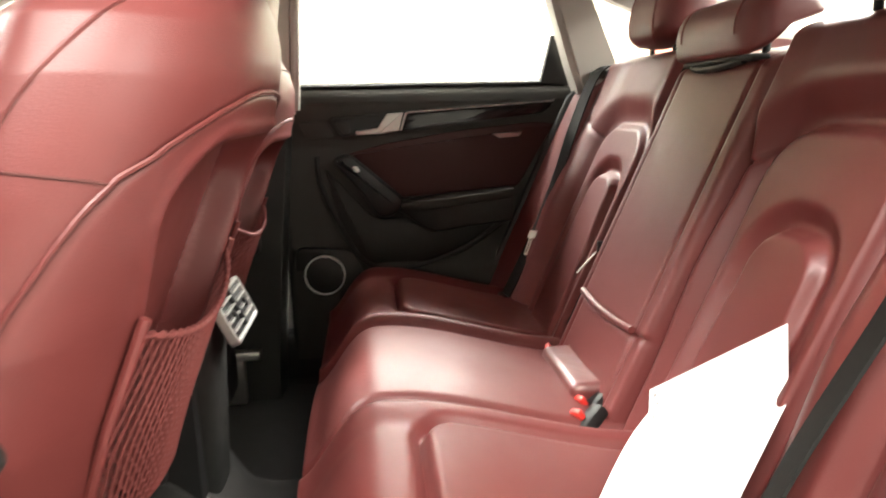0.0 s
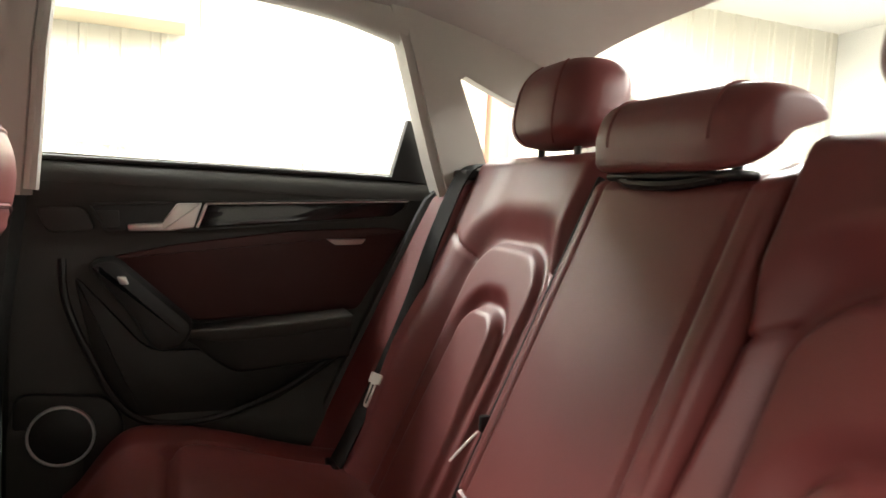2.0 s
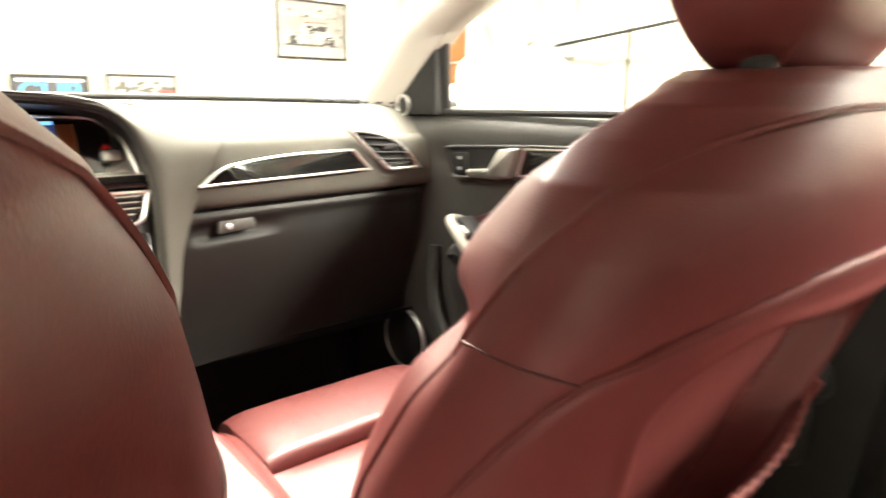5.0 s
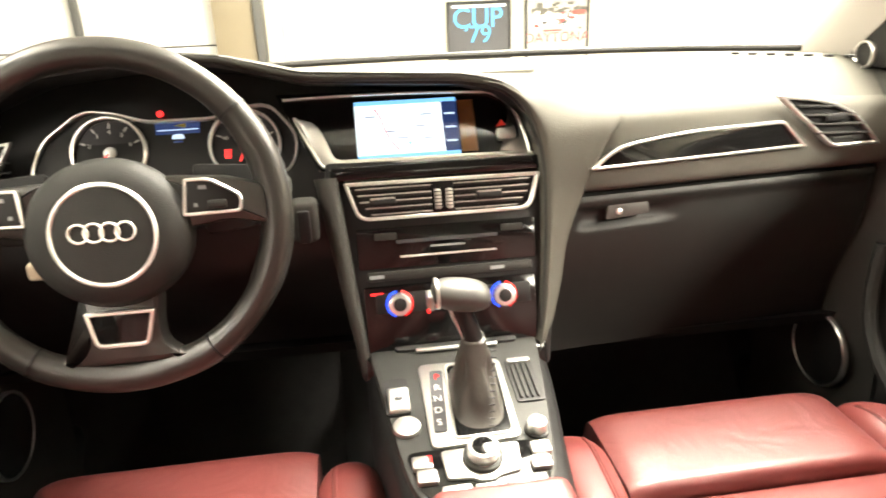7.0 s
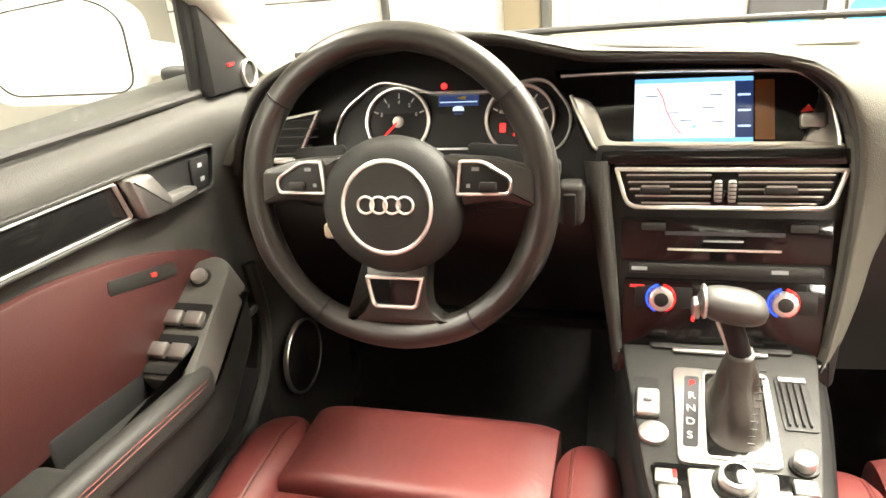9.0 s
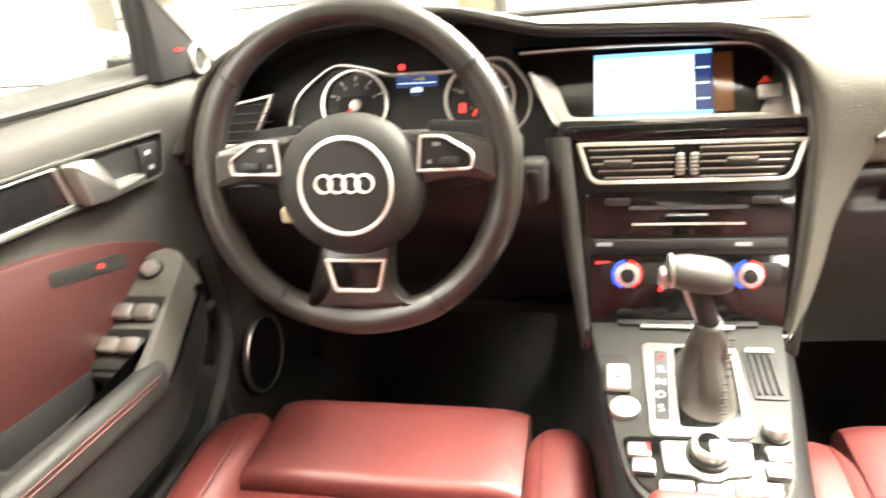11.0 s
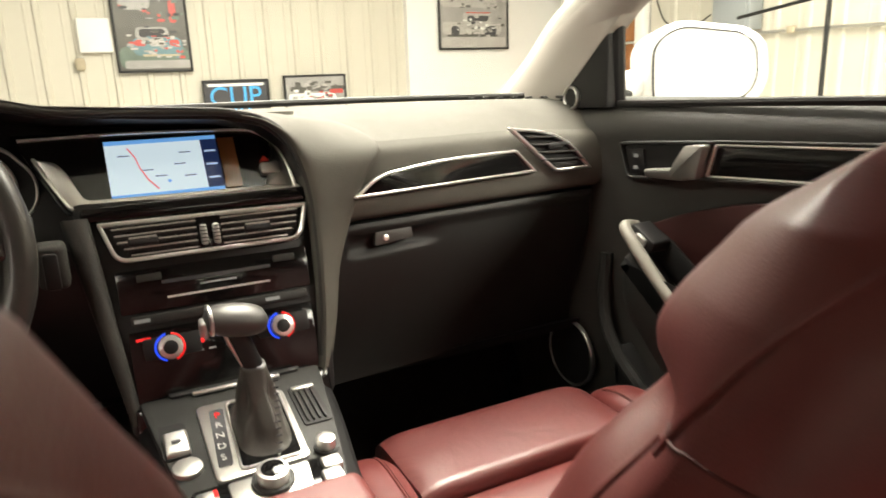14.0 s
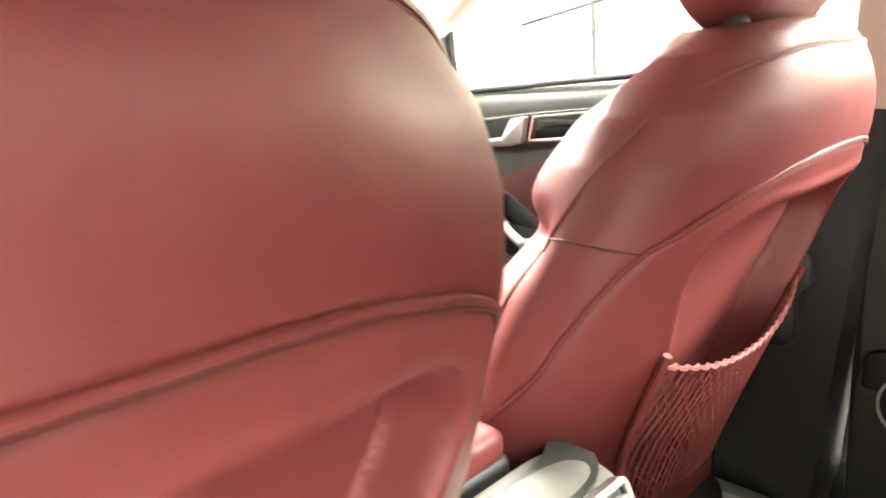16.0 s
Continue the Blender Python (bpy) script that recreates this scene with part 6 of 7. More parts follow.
    part("cockpit_roof", slab(lambda u, v: (-0.645 + 0.77 * u, hood_edge(-0.645 + 0.77 * u)[0] + 0.012 + 0.14 * v, hood_edge(-0.645 + 0.77 * u)[1] - 0.008 - 0.02 * v), 50, 6, (0, 0, 0.008)), BLACK, d)
    part("column_cover", slab(lambda u, v: (-0.655 + 0.54 * u, 1.155 + 0.02 * v + 0.10 * sstep(0.2, 1, v), 0.885 - 0.25 * v), 20, 12, (0, 0.03, 0)), BLACK, d, "black panel under the instruments")
    part("column_shroud", loft([[(-0.37 + 0.045 * math.cos(a), y, zc + 0.035 * math.sin(a)) for a in [2 * math.pi * k / 24 for k in range(24)]] for y, zc in ((1.045, 0.905), (1.10, 0.895), (1.17, 0.88))]), BLACK, d, "black steering column shroud")
    # driver side: outer vent
    ml = frame_at((-0.567, 1.165, 0.953), (1, 0.06, 0), (0, 0.12, 1))
    vl = roundpoly([(0.052, 0.036), (-0.035, 0.022), (-0.056, -0.010), (-0.052, -0.036), (0.010, -0.036)], [0.006, 0.03, 0.02, 0.006, 0.012], 6)
    part("vent_box", prism(vl, 0.002, ml), BLACK, d)
    part("vent_frame", bezel(vl, 0.004, 0.010, ml, 0.001), CHROME, d, "chrome vent frame")
    for k in range(5):
        v = 0.022 - 0.0115 * k
        part("slat", moved(rbox((0.000 + (v + 0.01) * 0.5, v, 0.005), (0.075 - 0.01 * abs(k - 2), 0.002, 0.010), 0.0006), ml), BLACK, d)
    part("vent_plate", moved(rbox((-0.022, -0.031, 0.006), (0.05, 0.006, 0.006), 0.001), ml), ALU, d)
    cluster(d)
    centre_stack(d)
    return d


def air_vent(d, outline, m, to, rows):
    part("vent_box", prism(outline, 0.001, m), BLACK, d)
    part("vent_frame", bezel(outline, 0.005, 0.009, m, 0.001), CHROME, d, "chrome vent frame")
    for z, xa, xb in rows:
        a, b = to([(xa, z), (xb, z - 0.004)])
        c = ((a[0] + b[0]) / 2, (a[1] + b[1]) / 2)
        part("slat", moved(rbox((0, 0, 0), (b[0] - a[0], 0.0035, 0.010), 0.001, 2, Matrix.Rotation(math.atan2(b[1] - a[1], b[0] - a[0]), 3, "Z")), m @ Matrix.Translation((c[0], c[1], 0.004))), DARKTRIM, d)


def cluster(d):
    """Two round gauges with a display between them, behind the wheel."""
    m = frame_at((-0.335, 1.212, 0.958), (1, 0, 0), (0, 0.36, 0.93))
    shape = roundpoly([(-0.185, -0.030), (-0.168, 0.018), (-0.115, 0.058), (-0.07, 0.050), (-0.035, 0.038), (0.045, 0.038), (0.08, 0.050), (0.12, 0.055), (0.155, 0.010), (0.150, -0.030), (0.115, -0.055), (0.05, -0.055), (0.03, -0.040), (-0.055, -0.040), (-0.08, -0.055), (-0.15, -0.055)], 0.02, 5)
    part("cluster_face", prism(shape, 0.002, m), BLACK, d, "black instrument face")
    part("cluster_frame", bezel(shape, 0.0034, 0.012, m, 0.001), CHROME, d, "chrome outline of the instruments")
    for gx, lo, ring_label in ((-0.085, 0, "rev counter ring"), (0.085, 1, "speed dial ring")):
        mg = m @ Matrix.Translation((gx, 0.0, 0.002))
        g = part("gauge", disc(mg, 0.043, 0.003, 48), INK, d, "black round gauge")
        part("gauge_ring", ring(mg, 0.047, 0.004, 0.012, 56), CHROME, g, ring_label)
        for k in range(9):
            a = radians(225 - 270 * k / 8)
            mm = mg @ Matrix.Translation((0.036 * math.cos(a), 0.036 * math.sin(a), 0.0032)) @ Matrix.Rotation(a, 4, "Z")
            hot = k >= 7 and not lo
            part("tick", moved(rbox((0, 0, 0), (0.007, 0.0018, 0.0008), 0), mm), RED_LED if hot else WHITEMARK, g)
            mt = mg @ Matrix.Translation((0.0275 * math.cos(a), 0.0275 * math.sin(a), 0.0034))
            lettering("numeral", str(k if not lo else k * 20), 0.0075, mt, WHITEMARK, g, 0.0002)
        part("needle_hub", disc(mg @ Matrix.Translation((0, 0, 0.003)), 0.008, 0.004, 24), ALU, g)
        a = radians(225 if not lo else 250)
        part("needle", moved(rbox((0.018, 0, 0), (0.032, 0.0022, 0.001), 0), mg @ Matrix.Translation((0, 0, 0.0066)) @ Matrix.Rotation(a, 4, "Z")), RED_LED, g, "red needle")
    # red warning arc and bar seen through the wheel
    part("warning_bar", prism(quad(0.058, 0.066, -0.045, -0.005), 0.001, m @ Matrix.Translation((0, 0, 0.0075))), RED_LED, d, "red lit bar")
    s = part("display", prism(roundpoly(quad(-0.028, 0.028, -0.034, 0.036), 0.002), 0.002, m @ Matrix.Translation((0, 0, 0.002))), SCREEN_D, d, "small dark blue display")
    e = m @ Matrix.Translation((0, 0, 0.0042))
    part("car_icon", prism(roundpoly(quad(-0.008, 0.008, -0.020, 0.020), 0.006), 0.0006, e), LCD, s, "pale blue car symbol")
    part("car_icon_window", prism(roundpoly(quad(-0.006, 0.006, 0.006, 0.011), 0.002), 0.0006, e @ Matrix.Translation((0, 0, 0.0006))), SCREEN_D, s)
    part("car_icon_window", prism(roundpoly(quad(-0.006, 0.006, -0.013, -0.009), 0.002), 0.0006, e @ Matrix.Translation((0, 0, 0.0006))), SCREEN_D, s)
    part("display_line", prism(quad(-0.026, 0.026, 0.025, 0.0262), 0.0005, e), LCD, s)
    for xa, xb in ((-0.024, -0.010), (-0.003, 0.003), (0.010, 0.024)):
        part("display_text_bar", prism(quad(xa, xb, -0.031, -0.028), 0.0005, e), LCD, s)
    part("arrow_icon", prism([(-0.004, 0.031), (0.010, 0.0335), (0.010, 0.0285)], 0.0005, e), mat("amber_light", (0.6, 0.45, 0.02), 0.4), s)
    part("status_light", disc(m @ Matrix.Translation((-0.020, 0.047, 0.006)), 0.0042, 0.002, 16), RED_LED, d, "red warning light")
    part("status_line", prism(quad(-0.07, 0.09, 0.0395, 0.0405), 0.001, m @ Matrix.Translation((0, 0, 0.004))), ALU, d)


def centre_stack(d):
    side = [(-0.150, 0.185), (0.150, 0.175), (0.140, 0.04), (0.126, -0.10), (-0.122, -0.10), (-0.136, 0.04)]
    part("stack_body", on_stack(prism(roundpoly(side, 0.01), 0.06, Matrix.Translation((0, 0, -0.062)), 0.002)), BLACK, d, "black centre stack")
    # screen unit
    S = lambda x, s: Vector((x, 1.157 + 0.043 * s, 0.940 + 0.067 * s))
    ms = frame_at(S(0, 0), (1, 0, 0), S(0, 1) - S(0, 0))
    H = 0.0796
    hood_panel = roundpoly([(-0.205, 0.097), (-0.156, -0.012), (0.118, -0.012), (0.124, 0.030), (0.092, 0.094)], [0.004, 0.004, 0.008, 0.03, 0.03], 6)
    part("screen_surround", prism(hood_panel, 0.004, ms @ Matrix.Translation((0, 0, -0.0045))), PIANO, d, "glossy black screen surround")
    left = roundpoly([(-0.181, 0.060), (-0.160, 0.054), (-0.150, 0.042), (-0.1355, 0.004), (-0.128, 0.0005), (0.118, -0.0025), (0.118, -0.0095), (-0.152, -0.0095)], [0.002, 0.004, 0.01, 0.006, 0.004, 0.002, 0.002, 0.006], 4)
    part("screen_trim", prism(left, 0.006, ms, 0.0015), ALU, d, "brushed metal screen trim")
    right = roundpoly([(0.080, -0.001), (0.117, -0.006), (0.1155, 0.014), (0.109, 0.043), (0.100, 0.062), (0.097, 0.060), (0.104, 0.042), (0.1065, 0.030), (0.104, 0.013), (0.086, 0.012)], [0.002, 0.004, 0.02, 0.02, 0.002, 0.002, 0.02, 0.01, 0.006, 0.006], 5)
    part("screen_trim", prism(right, 0.006, ms, 0.0015), ALU, d, "brushed metal screen trim")
    part("trim_line", tube([ms @ q for q in spline([(-0.182, 0.061, 0.005), (-0.170, 0.032, 0.006), (-0.154, -0.002, 0.007), (-0.148, -0.0085, 0.007), (-0.136, -0.0095, 0.007), (0.0, -0.0095, 0.007), (0.112, -0.0095, 0.007), (0.1175, -0.005, 0.007), (0.1165, 0.012, 0.006), (0.110, 0.042, 0.004), (0.099, 0.064, 0.003), (0.082, 0.079, 0.003), (0.055, 0.085, 0.002), (-0.075, 0.0895, 0.002), (-0.196, 0.088, 0.002)], 5)], 0.0021, n=8), CHROME, d, "bright chrome line round the screen")
    part("hazard_button", prism(roundpoly(quad(0.078, 0.104, 0.014, 0.031), 0.004), 0.008, ms, 0.002), ALU, d, "metal hazard light button")
    part("hazard_mark", prism([(0.079, 0.034), (0.093, 0.035), (0.087, 0.043)], 0.003, ms), REDBTN, d, "red hazard triangle")
    scr = part("screen", prism(quad(-0.105, 0.029, 0.0, H * 1.0), 0.001, ms), SCREEN_W, d, "lit navigation screen")
    up = ms @ Matrix.Translation((0, 0, 0.0011))
    part("screen_bar", prism(quad(-0.105, 0.029, H * 0.93, H), 0.0004, up), SCREEN_B, scr)
    part("screen_bar", prism(quad(-0.105, 0.029, 0, H * 0.06), 0.0004, up), SCREEN_B, scr)
    part("screen_menu", prism(quad(0.009, 0.029, H * 0.06, H * 0.93), 0.0005, up), SCREEN_D, scr)
    for k in range(3):
        part("menu_text_bar", prism(quad(0.012, 0.026, H * (0.22 + 0.24 * k), H * (0.25 + 0.24 * k)), 0.0004, up @ Matrix.Translation((0, 0, 0.0005))), LCD, scr)
    route = [(-0.079, H * 0.86), (-0.072, H * 0.70), (-0.068, H * 0.50), (-0.060, H * 0.28), (-0.050, H * 0.12)]
    part("route_line", tube([up @ Vector((x, y, 0.0004)) for x, y in route], 0.0009, n=5), SCREEN_R, scr, "red route line")
    part("map_mark", disc(up @ Matrix.Translation((-0.036, H * 0.24, 0)), 0.0022, 0.0006, 12), SCREEN_B, scr)
    for x, y in ((-0.06, 0.45), (-0.02, 0.52), (-0.012, 0.72), (-0.01, 0.30), (-0.085, 0.72), (-0.045, 0.33)):
        part("map_text_bar", prism(quad(x - 0.007, x + 0.007, H * y, H * y + 0.0012), 0.0003, up), SCREEN_D, scr)
    # A brown reflection is put into this strip's own colour
    part("screen_reflection_panel", prism(quad(0.031, 0.052, 0.002, H * 0.94), 0.0012, ms), mat("brown_reflection_gloss", (0.16, 0.075, 0.03), 0.1, coat=0.6), d, "glossy strip beside the screen, brown reflection in its colour")
    part("stack_ledge", on_stack(prism(roundpoly(quad(-0.142, 0.140, 0.160, 0.178), 0.006), 0.012, Matrix.Translation((0, 0, -0.004)), 0.003)), PIANO, d, "glossy black ledge above the vents")
    # twin vents
    vo = roundpoly([(-0.127, 0.158), (0.127, 0.156), (0.112, 0.108), (-0.112, 0.108)], [0.004, 0.004, 0.016, 0.016], 6)
    part("vent_box", on_stack(prism(vo, 0.002, Matrix.Translation((0, 0, -0.003)))), BLACK, d)
    part("vent_frame", on_stack(bezel(vo, 0.0048, 0.010, Matrix(), 0.001)), CHROME, d, "chrome frame of the centre vents")
    for k in range(5):
        s = 0.147 - 0.0082 * k
        w = 0.112 - 0.012 * max(0, k - 2) * 0.4 - 0.002 * k
        for xa, xb in ((-w, -0.017), (0.013, w)):
            part("slat", on_stack(rbox(((xa + xb) / 2, s, 0.003), (xb - xa, 0.0026, 0.010), 0.0008, 2, Matrix.Rotation(radians(18), 3, "X"))), DARKTRIM, d)
            # Bright strip puts the slat's lit edge in as metal
            part("slat_lit_edge", on_stack(rbox(((xa + xb) / 2, s + 0.0016, 0.0085), (xb - xa, 0.0016, 0.0016), 0.0004)), ALU, d, "bright strip for the lit edge of the slat")
    part("vent_bridge", on_stack(rbox((-0.002, 0.132, 0.003), (0.029, 0.048, 0.010), 0.002)), PIANO, d, "glossy bridge between the vents")
    for x in (-0.009, 0.006):
        w = part("thumb_wheel", on_stack(rbox((x, 0.130, 0.008), (0.0085, 0.026, 0.009), 0.003, 3)), ALU, d, "ribbed vent wheel")
        for k in range(5):
            part("rib", on_stack(rbox((x, 0.121 + 0.0045 * k, 0.0125), (0.0078, 0.0012, 0.0012), 0)), BLACK, w)
    for x in (-0.079, 0.057):
        t = part("vent_tab", on_stack(rbox((x, 0.1305, 0.011), (0.034, 0.009, 0.010), 0.0025, 3)), BLACK, d, "black vent tab")
        # Metal strip laid on as the tab's top highlight
        part("tab_highlight", on_stack(rbox((x, 0.1355, 0.0145), (0.031, 0.0022, 0.002), 0.0006)), ALU, t, "bright strip for the highlight on the tab")
    # player
    part("player_face", on_stack(prism(roundpoly(quad(-0.116, 0.116, 0.046, 0.098), 0.004), 0.003, Matrix(), 0.001)), PIANO, d, "glossy black media player face")
    part("player_slot", on_stack(prism(quad(-0.062, 0.063, 0.0588, 0.0614), 0.0015, Matrix.Translation((0, 0, 0.003)))), CHROME, d, "bright line under the disc slot")
    part("slot_gap", on_stack(prism(quad(-0.066, 0.066, 0.077, 0.0815), 0.0008, Matrix.Translation((0, 0, 0.003)))), INK, d)
    part("player_text_bar", on_stack(prism(quad(-0.022, 0.022, 0.0695, 0.0718), 0.0004, Matrix.Translation((0, 0, 0.003)))), GREYBOX, d)
    for x in (-0.080, 0.084):
        part("player_button", on_stack(prism(roundpoly(quad(x - 0.013, x + 0.015, 0.0825, 0.0915), 0.002), 0.003, Matrix.Translation((0, 0, 0.003)), 0.0008)), DARKTRIM, d, "small player button")
    part("player_line", on_stack(prism(quad(-0.05, 0.02, 0.0965, 0.0975), 0.001, Matrix.Translation((0, 0, 0.001)))), ALU, d)
    part("button_strip", on_stack(prism(roundpoly(quad(-0.106, 0.108, 0.0305, 0.0425), 0.003), 0.006, Matrix(), 0.0015)), DARKTRIM, d, "grey strip of keys")
    for x in (-0.094, 0.062):
        part("row_mark", on_stack(prism(quad(x - 0.009, x + 0.009, 0.034, 0.0385), 0.0004, Matrix.Translation((0, 0, 0.006)))), GREYBOX, d)
    # climate panel
    part("climate_face", on_stack(prism(roundpoly(quad(-0.112, 0.112, -0.062, 0.024), 0.004), 0.002, Matrix(), 0.0008)), PIANO, d, "glossy black climate panel")
    for x in (-0.068, 0.068):
        k = part("climate_knob", on_stack(disc(Matrix.Translation((x, 0, 0.002)), 0.0142, 0.014, 32, 0.002)), CHROME, d, "chrome temperature knob")
        part("knob_cap", on_stack(disc(Matrix.Translation((x, 0, 0.0155)), 0.0085, 0.0015, 24)), BLACK, k, "black knob cap")
        for i in range(12):
            a = math.pi * i / 6
            part("knob_grip", on_stack(rbox((x + 0.0132 * math.cos(a), 0.0132 * math.sin(a), 0.010), (0.003, 0.0026, 0.010), 0.0006, 1, Matrix.Rotation(a, 3, "Z"))), ALU, k)
        for a0, a1, mm in ((100, 250, BLUE_LED), (-70, 80, RED_RING)):
            arc = [(x + 0.0166 * math.cos(radians(a0 + (a1 - a0) * i / 14)), 0.0166 * math.sin(radians(a0 + (a1 - a0) * i / 14)), 0.0035) for i in range(15)]
            part("temperature_arc", on_stack(tube(arc, 0.0014, n=6)), mm, k, "coloured temperature arc")
        part("knob_plate", on_stack(prism(roundpoly(quad(x - 0.03, x + 0.036, -0.012, 0.014), 0.003), 0.0012, Matrix.Translation((0, 0, 0.002)), 0.0004)), BLACK, d)
    lettering("numeral", "75", 0.013, STACK @ Matrix.Translation((-0.014, 0.006, 0.0024)), LCD, d, 0.0002)
    part("seat_heat_light", on_stack(prism(quad(-0.104, -0.088, 0.0125, 0.0155), 0.0006, Matrix.Translation((0, 0, 0.002)))), RED_LED, d, "red seat heating light")
    part("seat_heat_icon", on_stack(prism(quad(-0.098, -0.094, 0.001, 0.007), 0.0006, Matrix.Translation((0, 0, 0.002)))), WHITEMARK, d)
    part("seat_heat_icon", on_stack(prism(quad(0.097, 0.101, 0.004, 0.010), 0.0006, Matrix.Translation((0, 0, 0.002)))), WHITEMARK, d)
    for x in (-0.035, -0.02, 0.0, 0.02):
        part("climate_mark", on_stack(prism(quad(x - 0.004, x + 0.004, -0.012, -0.0095), 0.0005, Matrix.Translation((0, 0, 0.002)))), GREYBOX, d)
    part("lower_ledge", on_stack(prism(roundpoly(quad(-0.118, 0.120, -0.098, -0.064), 0.006), 0.012, Matrix.Translation((0, 0, -0.002)), 0.005)), PIANO, d)
    # cheeks either side
    rings = []
    for i in range(15):
        t = i / 14
        s = 0.165 - 0.250 * t
        xin, w = -0.133 + 0.024 * t, -0.030 * (1 - 0.55 * t)
        rings.append([stack(xin, s, -0.06)] + [stack(xin + w * (0.5 - 0.5 * math.cos(math.pi * k / 8)), s, 0.016 * (1 - 0.5 * t * t) * math.sin(math.pi * k / 8) ** 0.7) for k in range(9)] + [stack(xin + w * 1.1, s, -0.06)])
    part("stack_cheek", loft(rings), FLANK, d, "soft cheek of the centre stack", angle=1.0)
    part("key_slot", rbox((-0.176, 1.112, 0.880), (0.032, 0.03, 0.054), 0.008, 3), FLANK, d, "grey key slot surround")
    part("key_hole", rbox((-0.177, 1.094, 0.876), (0.016, 0.008, 0.042), 0.004, 2), BLACK, d)


def steering_wheel():
    w = thing("steering_wheel", (-0.37, 1.015, 0.922), "black leather three-spoke steering wheel with chrome trims", "steering wheel")
    m = frame_at((-0.369, 1.015, 0.925), (1, 0, 0), (0, math.sin(radians(13)), math.cos(radians(13))))
    pts, rs = [], []
    n = 96
    for i in range(n):
        a = 2 * math.pi * i / n
        c, s = math.cos(a), math.sin(a)
        grip = bell(abs(c) - 0.93, 0.12) * (1 if s > -0.5 else 0.5)
        r = 0.1720 - 0.003 * (1 if s < -0.85 else 0) * sstep(-0.85, -1.0, s)
        pts.append(m @ Vector((r * c, r * s, 0)))
        rs.append(0.0142 + 0.0018 * grip + 0.0012 * bell(s + 1, 0.2))
    part("rim", tube(pts, rs, closed=True, n=16, flat=1.12), WHEELSKIN, w, "worn black leather rim", angle=1.4)
    for a in (38, 142, 237, 303):
        c = Vector((0.1720 * math.cos(radians(a)), 0.1720 * math.sin(radians(a)), 0))
        t = Vector((-math.sin(radians(a)), math.cos(radians(a)), 0))
        part("rim_seam", tube([m @ (c - t * 0.0009), m @ (c + t * 0.0009)], 0.0172, n=18), BLACK, w, "stitched joint of the rim")
    m = m @ Matrix.Translation((0.003, 0.009, 0))
    hub = m @ Matrix.Translation((0, -0.022, 0))
    rings = []
    for k, (r, h) in enumerate(((0.066, -0.03), (0.077, -0.012), (0.0805, 0.004), (0.079, 0.016), (0.071, 0.026), (0.058, 0.0315), (0.053, 0.0325), (0.04, 0.0335), (0.02, 0.0345))):
        rings.append([hub @ Vector((r * 1.05 * math.cos(a), r * 0.97 * math.sin(a), h)) for a in [2 * math.pi * i / 56 for i in range(56)]])
    part("airbag_cover", loft(rings), DARKTRIM, w, "round charcoal airbag cover", angle=1.2)
    part("hub_ring", ring(hub @ Matrix.Translation((0, 0, 0.0295)), 0.0535, 0.0048, 0.0048, 64), CHROME, w, "chrome ring on the hub")
    for k in range(4):
        part("emblem_ring", ring(hub @ Matrix.Translation((-0.0228 + 0.0152 * k, 0.003, 0.0340 + 0.0004 * (k % 2))), 0.0105, 0.0024, 0.0030, 36), CHROME, w, "plain chrome ring")
    for s in (-1, 1):
        arm = [(s * 0.058, 0.034), (s * 0.118, 0.030), (s * 0.160, 0.018), (s * 0.162, -0.024), (s * 0.122, -0.016), (s * 0.072, -0.024)]
        part("spoke", prism(roundpoly(arm, 0.008), 0.030, m @ Matrix.Translation((0, 0, -0.014)), 0.006), WHEELSKIN, w)
        pad = [(s * 0.080, 0.029), (s * 0.106, 0.029), (s * 0.139, 0.009), (s * 0.136, -0.009), (s * 0.076, -0.010)]
        part("button_pad", prism(roundpoly(pad, [0.004, 0.008, 0.012, 0.006, 0.004]), 0.006, m @ Matrix.Translation((0, 0, 0.014)), 0.001), BLACK, w, "black button pad")
        part("pad_trim", bezel(roundpoly([(x * 1.0, y) for x, y in pad], [0.004, 0.008, 0.012, 0.006, 0.004]), 0.0034, 0.009, m @ Matrix.Translation((0, 0, 0.014)), 0.001), CHROME, w, "chrome trim of the button pad")
        part("scroll_wheel", moved(rbox((s * 0.112, 0.001, 0.022), (0.019, 0.009, 0.006), 0.002), m), DARKTRIM, w, "scroll wheel")
        for x, y, q in ((0.098, 0.019, 0.008), (0.090, 0.001, 0.004)):
            part("pad_mark", prism(quad(s * x - q / 2, s * x + q / 2, y - 0.002, y + 0.002), 0.0005, m @ Matrix.Translation((0, 0, 0.0202))), GREYBOX, w)
        part("shift_paddle", prism(roundpoly([(s * 0.075, 0.045), (s * 0.145, 0.04), (s * 0.14, -0.03), (s * 0.085, -0.035)], 0.01), 0.006, m @ Matrix.Translation((0, 0, -0.045)), 0.002), BLACK, w)
    low = [(-0.042, -0.075), (0.042, -0.075), (0.0375, -0.122), (0.040, -0.143), (0.066, -0.162), (-0.066, -0.162), (-0.040, -0.143), (-0.0375, -0.122)]
    part("spoke", prism(roundpoly(low, [0.006, 0.006, 0.02, 0.02, 0.004, 0.004, 0.02, 0.02]), 0.026, m @ Matrix.Translation((0, 0, -0.014)), 0.006), WHEELSKIN, w)
    bad = roundpoly([(-0.036, -0.103), (0.036, -0.103), (0.027, -0.142), (-0.027, -0.142)], [0.004, 0.004, 0.008, 0.008])
    part("badge_plate", prism(bad, 0.004, m @ Matrix.Translation((0, 0, 0.011)), 0.001), PIANO, w, "glossy black plate on the lower spoke")
